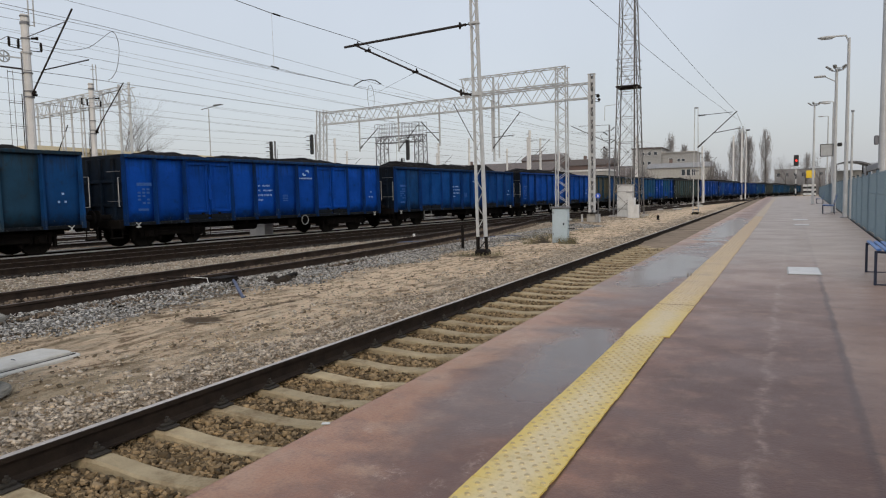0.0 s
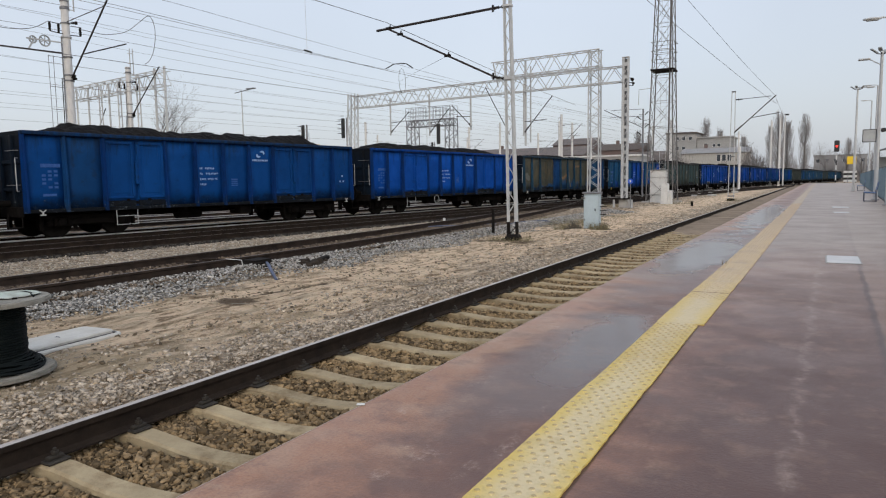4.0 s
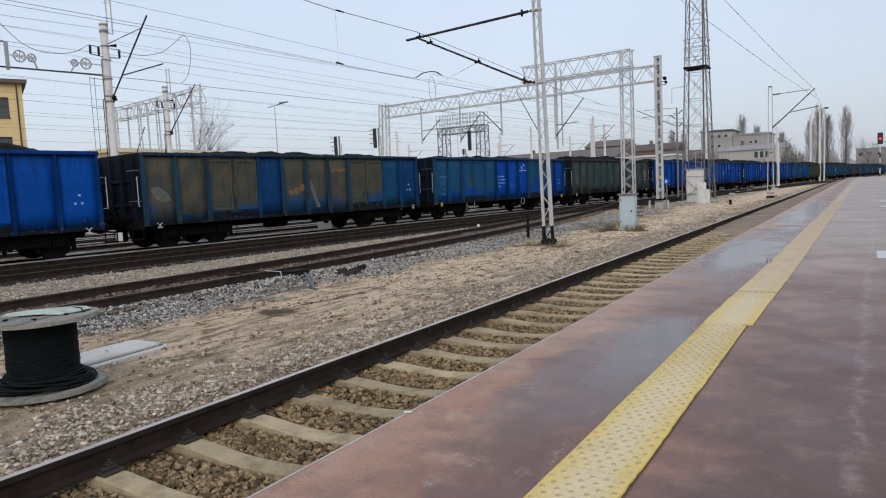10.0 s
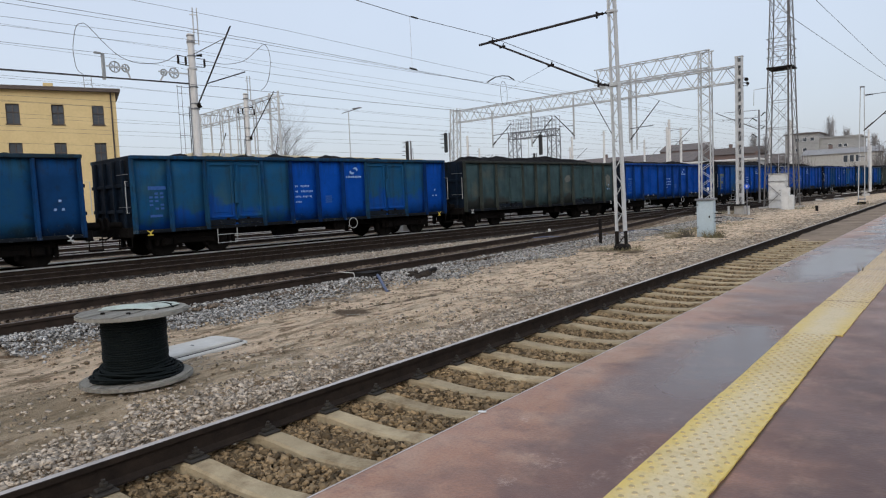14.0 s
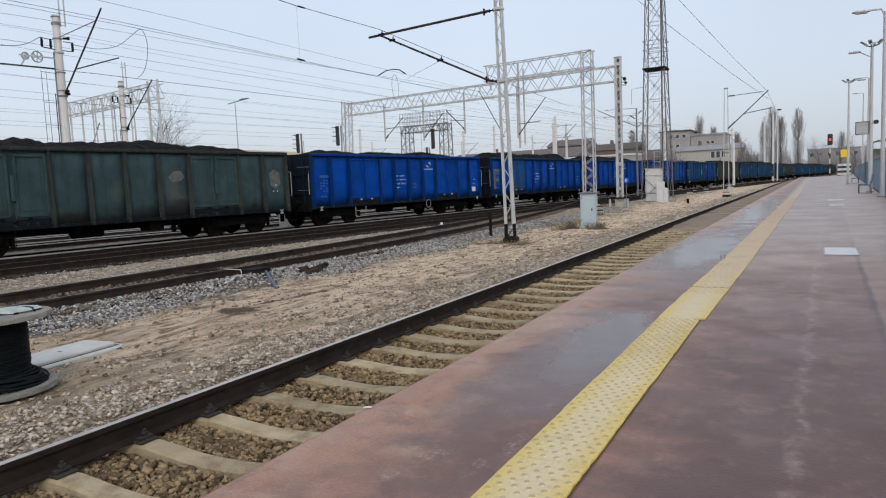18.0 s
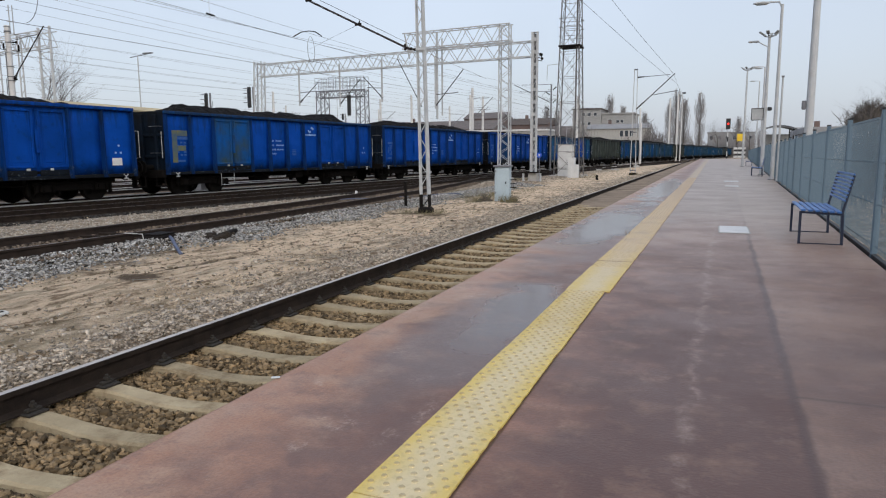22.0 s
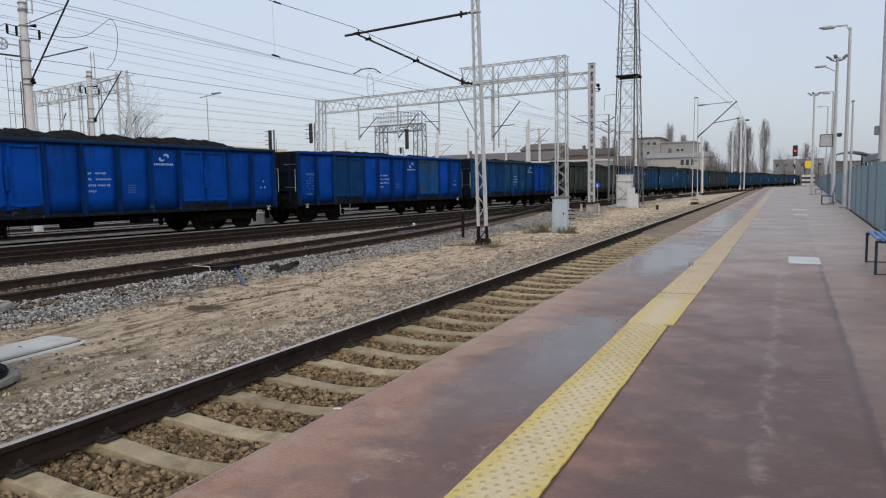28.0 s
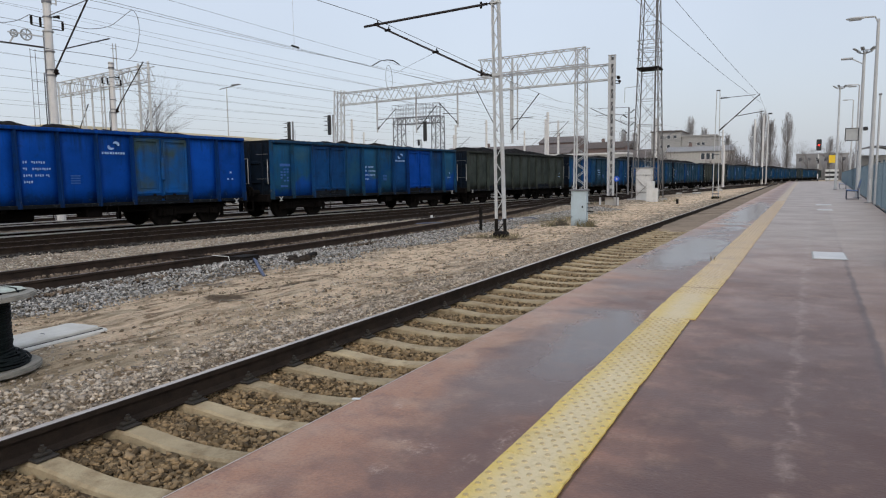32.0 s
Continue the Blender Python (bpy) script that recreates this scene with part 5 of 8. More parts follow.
def dress(w, n):
    bays, trim, label = LIVERY.get(n, LIVERY[(13, 14, 15, 17)[n % 4]])
    tagged(w, label)
    for o in w.children_recursive:
        if "bay" in o:
            k = o["bay"]
            mat = PAINTS[bays[k]] if k < 10 else PAINTS[trim]
            # blue ribs take the blue with painted-in shade, others a darker paint
            if o.name.startswith("rib") and k < 10:
                mat = PAINTS[{"blue": "blue_shaded", "clear_blue": "blue_shaded", "mid_blue": "blue_shaded", "patched": "steel", "mixed": "teal", "rusty": "green", "yellowed": "blue_shaded"}.get(bays[k], bays[k])]
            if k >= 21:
                mat = PAINTS["near_black"]
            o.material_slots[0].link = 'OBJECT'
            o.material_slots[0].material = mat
    bright = {0: ("brake_wheel",), 1: ("step_ladder",), 2: ("step_ladder",), 4: ("brake_wheel", "step_ladder"), 6: ("step_ladder", "brake_wheel", "door_hinge"), 7: ("step_ladder", "door_hinge"), 9: ("step_ladder",)}
    for o in w.children:
        if o.name.split(".")[0] in bright.get(n, ()):
            o.material_slots[0].link = 'OBJECT'
            o.material_slots[0].material = M_PAPER
            tagged(o, "pale painted steel")
        if n == 4 and o.name.split(".")[0] == "lamp_bracket":
            o.material_slots[0].link = 'OBJECT'
            o.material_slots[0].material = M_YELLOWMARK
            tagged(o, "yellow painted lamp bracket")


def travel(t):
    """Metres rolled by the train since the start."""
    return 4.13 * t + 4.2 * (1 - math.exp(-t / 10)) - 0.45 * math.exp(-(t / 4) ** 2)


def train_rows(n, step=1.0):
    """The way of wagon n: it rolls towards -y and slowly loses speed."""
    rows = []
    k = 0
    while k * step <= 32.0 + 1e-6:
        t = k * step
        c = 13.9 + 14.18 * n - travel(t)
        rows.append((t, pose(train_side(c) - 1.443, c + 0.144, YARD_TOP, 0, 0, -5.711)))
        k += 1
    return rows


def build_train():
    first = build_wagon()
    for n in range(-1, 27):
        w = first if n == -1 else copy_thing(first, Matrix())
        if n in (3, 5, 11, 15):
            for o in [o for o in w.children if o.name.split(".")[0] in ("emblem", "weight_table", "stencil_box", "wagon_number")]:
                bpy.data.objects.remove(o)
        tagged(w, group="wagons of the coal train")
        WAGONS[n] = w
    for y0, y1, z0, z1 in ((0.30, 0.52, 1.18, 2.32), (0.53, 0.98, 2.12, 2.32), (0.53, 0.90, 1.60, 1.78)):
        part("paint_remnant", box(WW + 0.014, WW + 0.020, y0, y1, z0, z1), M_OLDYELLOW, WAGONS[7], "worn patch of old yellow paint")
    def remnant(n, mat, label, rim):
        """A ragged remnant of older paint on the side of wagon n, drawn as (along, up) corners."""
        bm = bmesh.new()
        lo, hi = [bm.verts.new((WW + 0.004, y, z)) for y, z in rim], [bm.verts.new((WW + 0.013, y, z)) for y, z in rim]
        bm.faces.new(hi)
        for k in range(len(rim)):
            bm.faces.new((lo[k], lo[(k + 1) % len(rim)], hi[(k + 1) % len(rim)], hi[k]))
        bmesh.ops.recalc_face_normals(bm, faces=bm.faces)
        part("paint_remnant", bm, mat, WAGONS[n], label)
    remnant(3, M_ORANGE, "smeared orange paint remnant", [(5.55, 1.62), (5.68, 1.70), (5.80, 1.68), (5.95, 1.80), (6.08, 1.78), (6.20, 1.90), (6.36, 1.88), (6.33, 1.70), (6.22, 1.62), (6.10, 1.64), (5.98, 1.52), (5.86, 1.55), (5.70, 1.48)])
    remnant(3, M_CHALK, "chalky pale streak", [(6.62, 2.06), (6.72, 1.98), (6.86, 1.62), (7.00, 1.22), (7.10, 1.00), (6.92, 0.99), (6.80, 1.30), (6.68, 1.66)])
    remnant(3, M_ORANGE, "smeared orange paint remnant", [(7.72, 2.42), (7.90, 2.50), (8.20, 2.46), (8.52, 2.50), (8.54, 2.40), (8.25, 2.34), (8.0, 2.38), (7.80, 2.30)])
    remnant(3, M_CHALK, "pale worn paint remnant", [(0.25, 1.9), (0.5, 1.95), (0.82, 1.72), (0.92, 1.5), (0.6, 1.45), (0.35, 1.6)])
    remnant(5, M_CHALK, "pale worn paint remnant", [(7.9, 2.1), (8.1, 2.3), (8.36, 2.32), (8.5, 2.12), (8.34, 1.98), (8.05, 1.95)])
    remnant(5, M_CHALK, "pale worn paint remnant", [(12.1, 2.2), (12.35, 2.35), (12.6, 2.2), (12.62, 1.8), (12.4, 1.62), (12.15, 1.75)])
    part("brake_wheel", ring_mesh((WW + 0.04, 4.95, 0.60), (1, 0, 0), 0.20, 0.014), M_PAPER, WAGONS[2], "pale painted hand wheel")
    part("data_plate", box(WW + 0.014, WW + 0.022, 12.12, 12.48, 1.12, 1.36), M_WHITE, WAGONS[6], "white data plate")
    heaps = [coal_mesh(k) for k in range(6)]
    for n, w in WAGONS.items():
        dress(w, n)
        m = train_rows(n)[0][1]
        w.matrix_basis = m
        c = thing("coal_load", "heaped black coal in the open wagon", "coal", m, "coal loads", mesh=heaps[n % 6])
        COAL[n] = c


build_train()


# ---- overhead line: masts, gantries, wires ----
def lattice(root, mat, a, b, wa, wb, pitch, r, rd, across=(1, 0, 0), depth=None):
    """Four chords from a to b with zigzag lacing on all sides; wa, wb: full width at the ends."""
    a, b, u = Vector(a), Vector(b), Vector(across).normalized()
    v = (b - a).normalized().cross(u)
    da, db = depth or (wa, wb)
    n = max(2, round((b - a).length / pitch))

    def corner(k, su, sv):
        f = k / n
        return a.lerp(b, f) + u * su * (wa + (wb - wa) * f) / 2 + v * sv * (da + (db - da) * f) / 2
    for su in (-1, 1):
        for sv in (-1, 1):
            part("chord", bar(corner(0, su, sv), corner(n, su, sv), r), mat, root)
    for k in range(n):
        s = 1 if k % 2 else -1
        for sv in (-1, 1):
            part("lacing_bar", bar(corner(k, s, sv), corner(k + 1, -s, sv), rd), mat, root)
        for su in (-1, 1):
            part("lacing_bar", bar(corner(k, su, s), corner(k + 1, su, -s), rd), mat, root)


def insulator(bm, p, q, r=0.06, sheds=5):
    p, q = Vector(p), Vector(q)
    add_bar(bm, p, q, r * 0.45, 6)
    for k in range(sheds):
        c = p.lerp(q, (k + 0.5) / sheds)
        add_disc(bm, c, q - p, r, 0.018, 8)


def build_main_mast():
    m = thing("catenary_mast", "grey laced steel catenary mast with tarred foot", "mast", pose(-7.44, 17.47, -0.56, 0, -1.25, 0))
    for s in (-1, 1):
        bm = bmesh.new()
        add_bar(bm, (0.122 * s, 0, 0.55), (0.072 * s, 0, 9.2), 0.042, 4, 0.034)
        for d in (-0.06, 0.06):
            add_bar(bm, (0.130 * s, d, 0.55), (0.078 * s, d, 9.2), 0.020, 4, 0.018)
        if s > 0:
            add_bar(bm, (0.085, 0.02, 0.55), (0.042, 0.02, 9.2), 0.044, 4, 0.036)
        part("column", bm, M_GALV, m)
    z, s = 0.75, 1
    while z < 9.0:
        w = 0.12 + (0.07 - 0.12) * z / 9.2
        part("lacing_bar", bar((-w * s, -0.06, z), (w * s, -0.06, z + 0.36), 0.014), M_GALV, m)
        z, s = z + 0.36, -s
    for s in (-1, 1):
        bm = bmesh.new()
        add_bar(bm, (0.128 * s, 0, -0.1), (0.123 * s, 0, 0.56), 0.050, 4)
        add_bar(bm, (0.135 * s, -0.07, -0.1), (0.13 * s, -0.07, 0.56), 0.026, 4)
        part("tarred_foot", bm, M_BLACK, m, "black tarred foot")
    part("foot_brace", bar((-0.12, 0, 0.18), (0.12, 0, 0.46), 0.016), M_BLACK, m)
    bm = bmesh.new()
    add_box(bm, -0.19, 0.21, -0.18, 0.18, -0.2, 0.20, 0.06)
    part("footing", bm, M_BLACK, m, "soiled concrete footing")
    # cantilever over the siding
    part("top_tube", bar((-0.30, 0, 6.49), (-4.35, 0, 6.43), 0.036, 8), M_ARM, m, "dark brown top tube")
    part("strut_tube", bar((-0.34, 0, 4.57), (-3.98, 0, 6.45), 0.03, 8), M_ARM, m, "dark brown slanting tube")
    for p, q in (((-0.10, 0, 6.49), (-0.44, 0, 6.486)), ((-0.12, 0, 4.53), (-0.48, 0, 4.64))):
        bm = bmesh.new()
        insulator(bm, p, q, 0.046, 3)
        add_bar(bm, Vector(q) - Vector((0, 0, 0.09)), Vector(q) + Vector((0, 0, 0.09)), 0.03, 6)
        part("insulator", bm, M_BLACK, m, "dark insulator with its clamp")
    for x, z in ((-1.92, 5.39), (-3.52, 6.22), (-3.90, 6.45)):
        bm = bmesh.new()
        add_box(bm, x - 0.10, x + 0.10, -0.035, 0.035, z - 0.035, z + 0.035, 0.015)
        add_bar(bm, (x + 0.02, 0, z), (x + 0.05, 0, z + 0.10), 0.018)
        part("tube_clamp", bm, M_BLACK, m, "dark clamp on the tube")
    part("guy_wire", chain([(-1.98, 0, 5.36), (-6.0, 5.5, 6.25), (-13.5, 15.5, 7.75)], 0.005), M_WIRE, m, "thin wire from the clamp")
    part("stay_rod", bar((-0.05, 0.05, 3.0), (-0.75, 0.05, 4.35), 0.012), M_ARM, m)
    for z in (4.53, 6.49):
        part("clamp", box(-0.13, 0.13, -0.09, 0.09, z - 0.035, z + 0.035, 0.01), M_GALV, m)


build_main_mast()


def gantry_beam(root, x0, y0, x1, y1, z0, z1, depth=0.55):
    zc = (z0 + z1) / 2
    lattice(root, M_GALV, (x0, y0, zc), (x1, y1, zc), z1 - z0, z1 - z0, 0.62, 0.04, 0.024, (0, 0, 1), (depth, depth))


def drop_tube(root, x, y, z0, z1, reach, tip_z, name="drop_tube"):
    """A tube that hangs from the beam and carries a slanting cantilever."""
    part(name, bar((x, y, z0), (x, y, z1), 0.06, 6), M_GALV, root)
    part("cantilever", bar((x + 0.05, y, z1 + 0.25), (x + reach, y, tip_z), 0.03, 6), M_ARM, root, "dark slanting tube")
    bm = bmesh.new()
    insulator(bm, (x + 0.04, y, z1 + 0.22), (x + 0.04 + 0.14 * reach, y, z1 + 0.22 + 0.14 * (tip_z - z1)), 0.07, 4)
    part("insulator", bm, M_ARM, root)
    part("steady_arm", bar((x + 0.05, y, z1 + 0.9), (x + reach * 0.8, y, z1 + 0.98), 0.022, 6), M_ARM, root)


def build_gantries():
    g = thing("catenary_gantry", "pale grey lattice gantry across the yard tracks", "gantry")
    gantry_beam(g, -10.0, 39.8, -31.0, 41.9, 6.80, 7.66)
    for x0, x1 in ((-10.10, -9.955), (-9.80, -9.71)):
        part("column", box(x0, x1, 39.68, 39.92, 0.0, 8.15, 0.008), M_COLUMN, g)
    # darker steel sheet paints the shade inside the laced column
    part("column_web", box(-9.954, -9.801, 39.86, 39.89, 0.0, 8.1), M_GALVDK, g, "shaded inner web")
    z = 0.05
    while z < 7.7:
        part("lacing_bar", bar((-9.96, 39.70, z), (-9.80, 39.70, z + 0.30), 0.022), M_COLUMN, g)
        part("batten_plate", box(-9.954, -9.801, 39.70, 39.712, z + 0.42, z + 0.62), M_COLUMN, g)
        z += 0.72
    part("head_plate", box(-10.12, -9.69, 39.66, 39.94, 8.15, 8.19, 0.004), M_COLUMN, g)
    bm = bmesh.new()
    add_box(bm, -10.16, -9.64, 39.5, 40.1, -0.7, 0.0, 0.03)
    part("footing", bm, M_CONC, g, "grey concrete footing")
    for x in (-10.42, -9.38):
        part("stub_leg", box(x - 0.05, x + 0.05, 39.4, 39.5, -0.65, -0.02), M_GALV, g)
    part("cross_plank", box(-10.5, -9.3, 39.32, 39.48, -0.02, 0.06, 0.01), M_BLACK, g, "dark cross plank at the foot")
    bm = bmesh.new()
    add_disc(bm, (-9.53, 39.8, 6.88), (0, 1, 0), 0.10, 0.10, 12)
    add_disc(bm, (-9.47, 39.8, 6.66), (0, 1, 0), 0.08, 0.10, 12)
    for z in (6.98, 6.72, 6.56):
        add_bar(bm, (-9.71, 39.8, z), (-9.46, 39.8, z - 0.03), 0.025)
    add_bar(bm, (-9.52, 39.8, 6.98), (-9.47, 39.8, 6.5), 0.02)
    part("pulley", bm, M_BLACK, g)
    lattice(g, M_GALV, (-31.3, 41.9, -0.6), (-31.0, 41.9, 7.9), 0.75, 0.62, 0.7, 0.05, 0.022, depth=(0.5, 0.4))
    for x, z1, reach, tip in ((-23.9, 4.4, 1.6, 6.2), (-20.5, 4.6, -1.4, 6.3), (-27.4, 4.6, 1.6, 6.2), (-16.5, 4.0, 1.9, 6.4)):
        drop_tube(g, x, 41.9 - (x + 31.0) * 0.1, 7.3, z1, reach, tip)

    h = thing("catenary_gantry", "taller pale grey lattice gantry on a laced leg", "gantry")
    gantry_beam(h, -11.5, 40.35, -18.9, 41.05, 7.88, 8.86, 0.6)
    lattice(h, M_GALV, (-11.9, 40.4, -0.7), (-11.9, 40.4, 8.9), 0.68, 0.60, 0.46, 0.045, 0.02, depth=(0.5, 0.5))
    bm = bmesh.new()
    add_bar(bm, (-18.9, 41.05, 8.86), (-18.55, 41.05, 7.3), 0.05)
    add_bar(bm, (-16.55, 40.85, 8.8), (-16.55, 40.85, 3.4), 0.07, 6)
    add_bar(bm, (-16.2, 40.85, 8.4), (-16.2, 40.85, 3.6), 0.05, 6)
    part("hanger", bm, M_GALV, h)
    part("footing", box(-12.4, -11.4, 39.9, 40.9, -0.8, -0.35, 0.03), M_CONC, h)

    # a signal gantry far behind the train
    d = thing("signal_gantry", "dark steel signal gantry with railings behind the train", "gantry")
    lattice(d, M_GALVDK, (-39.6, 63.5, 7.5), (-33.7, 63.5, 7.5), 0.7, 0.7, 0.5, 0.05, 0.035, (0, 0, 1), (0.9, 0.9))
    for x in (-39.0, -34.2):
        lattice(d, M_GALVDK, (x, 63.5, -0.6), (x, 63.5, 7.9), 1.2, 1.0, 0.75, 0.055, 0.035, depth=(0.9, 0.9))
    bm = bmesh.new()
    for y in (63.0, 64.0):
        for z in (8.3, 8.75, 9.2):
            add_bar(bm, (-39.6, y, z), (-33.7, y, z), 0.025)
        for k in range(15):
            x = -39.6 + k * 0.42
            add_bar(bm, (x, y, 7.8), (x, y, 9.2), 0.022)
    part("railing", bm, M_GALVDK, d)
    part("signal_head", box(-35.6, -35.2, 62.7, 62.9, 5.2, 7.3, 0.05), M_SIGBLACK, d, "black signal head")

    # a pale gantry at the far left
    e = thing("catenary_gantry", "pale lattice gantry behind the catenary mast", "gantry")
    gantry_beam(e, -40.6, 32.8, -54.6, 34.9, 8.3, 9.3, 0.8)
    for x, y in ((-40.7, 32.8), (-42.0, 33.0)):
        part("leg", bar((x, y, -0.6), (x, y, 9.6), 0.09, 6), M_GALV, e)
    for k in range(12):
        z = 0.2 + k * 0.78
        part("lacing_bar", bar((-40.7, 32.8, z), (-42.0, 33.0, z + 0.78 * (1 if k % 2 else -0.1)), 0.03), M_GALV, e)
    for x in (-44.4, -47.2, -50.2):
        y = 32.8 + (-40.6 - x) * 0.15
        for d in (-0.22, 0.22):
            part("leg", bar((x + d, y, -0.6), (x + d * 0.7, y, 9.3), 0.05, 6), M_GALV, e)
        for k in range(9):
            part("lacing_bar", bar((x - 0.2, y, 0.4 + k * 0.98), (x + 0.2, y, 0.9 + k * 0.98), 0.02), M_GALV, e)
    for x in (-45.5, -48.8, -52.2, -54.2):
        y = 32.8 + (-40.6 - x) * 0.15
        part("drop_tube", bar((x, y, 9.2), (x, y, 4.4), 0.08, 6), M_GALV, e)
    for x in (-46.5, -51.5):
        y = 32.8 + (-40.6 - x) * 0.15
        part("cantilever", bar((x, y, 5.0), (x + 1.6, y, 7.4), 0.04, 6), M_ARM, e)


build_gantries()


def concrete_mast(x, y, height, reach, pivot, tip_z, label, fork=True):
    """A round concrete mast with a slanting cantilever on one side and insulators near its top."""
    m = thing("catenary_mast", label, "mast", pose(x, y, -0.6))
    part("column", bar((0, 0, 0), (0, 0, height), 0.18, 12, 0.145), M_MASTCONC, m)
    if fork:
        # ladder-like bracket that stands beside the top
        bm = bmesh.new()
        for d in (0.16, 0.34):
            add_bar(bm, (d * 0.5, d * 0.85, height - 0.45), (d * 0.5, d * 0.85, height + 1.15), 0.028, 4)
        for k in range(3):
            add_bar(bm, (0.02, 0.02, height - 0.4 + 0.62 * k), (0.18, 0.30, height - 0.4 + 0.62 * k), 0.022, 4)
        part("top_bracket", bm, M_GALV, m)
    part("cantilever", bar((0.2, 0, pivot), (reach, 0, tip_z), 0.034, 8), M_ARM, m, "dark slanting tube")
    bm = bmesh.new()
    add_bar(bm, (0.1, 0.1, pivot - 0.03), (0.3, 0.12, pivot - 0.02), 0.05, 6)
    add_disc(bm, (0.27, 0.04, pivot + 0.05), (0.6, 0, 1), 0.075, 0.16, 8)
    part("pivot_clamp", bm, M_BLACK, m, "dark pivot clamp")
    for z, r, t, mat in ((pivot - 0.1, 0.20, 0.06, M_GALVDK), (pivot + 0.12, 0.195, 0.05, M_GALVDK), (height - 0.35, 0.175, 0.10, M_GALVDK), (height - 0.08, 0.168, 0.05, M_GALVDK),
                         (height - 0.95, 0.18, 0.05, M_GALVDK), (height - 1.5, 0.20, 0.06, M_COLUMN), (height - 2.3, 0.19, 0.05, M_GALVDK)):
        bm = bmesh.new()
        add_disc(bm, (0, 0, z), (0, 0, 1), r, t, 12)
        part("collar", bm, mat, m)
    for s in (-1, 1):
        # dark post insulators framed between an upper and a lower arm
        bm = bmesh.new()
        far = 0.66 if s < 0 else 0.62
        add_bar(bm, (0, 0, height - 1.40), (0, far * s, height - 1.36), 0.022, 4)
        add_bar(bm, (0, 0.22 * s, height - 1.02), (0, (far + 0.05) * s, height - 1.0), 0.018, 4)
        for d in ((0.30, far) if s < 0 else (far,)):
            add_bar(bm, (0, d * s, height - 1.36), (0, d * s, height - 1.0), 0.040, 8)
            for z in (0.08, 0.17, 0.26):
                add_disc(bm, (0, d * s, height - 1.36 + z), (0, 0, 1), 0.056, 0.04, 8)
        part("insulator_arm", bm, M_BLACK, m, "dark insulators on a bracket")
    bm = bmesh.new()
    add_bar(bm, (0.1, 0.16, height - 0.92), (0.22, 0.36, height - 0.90), 0.045, 6)
    add_disc(bm, (0.2, 0.34, height - 0.90), (0.5, 0.85, 0), 0.07, 0.09, 8)
    part("ball_insulator", bm, M_BLACK, m)
    part("stay_rod", bar((0.1, 0, height - 0.9), (reach * 0.86, 0, pivot + 0.86 * (tip_z - pivot)), 0.018), M_WIRE, m)
    part("conduit", bar((-0.09, -0.19, 0.1), (-0.07, -0.165, height - 1.5), 0.026, 6), M_GALVDK, m)
    part("conduit", bar((-0.13, -0.25, 0.1), (-0.11, -0.225, pivot), 0.018, 6), M_BLACK, m)
    return m


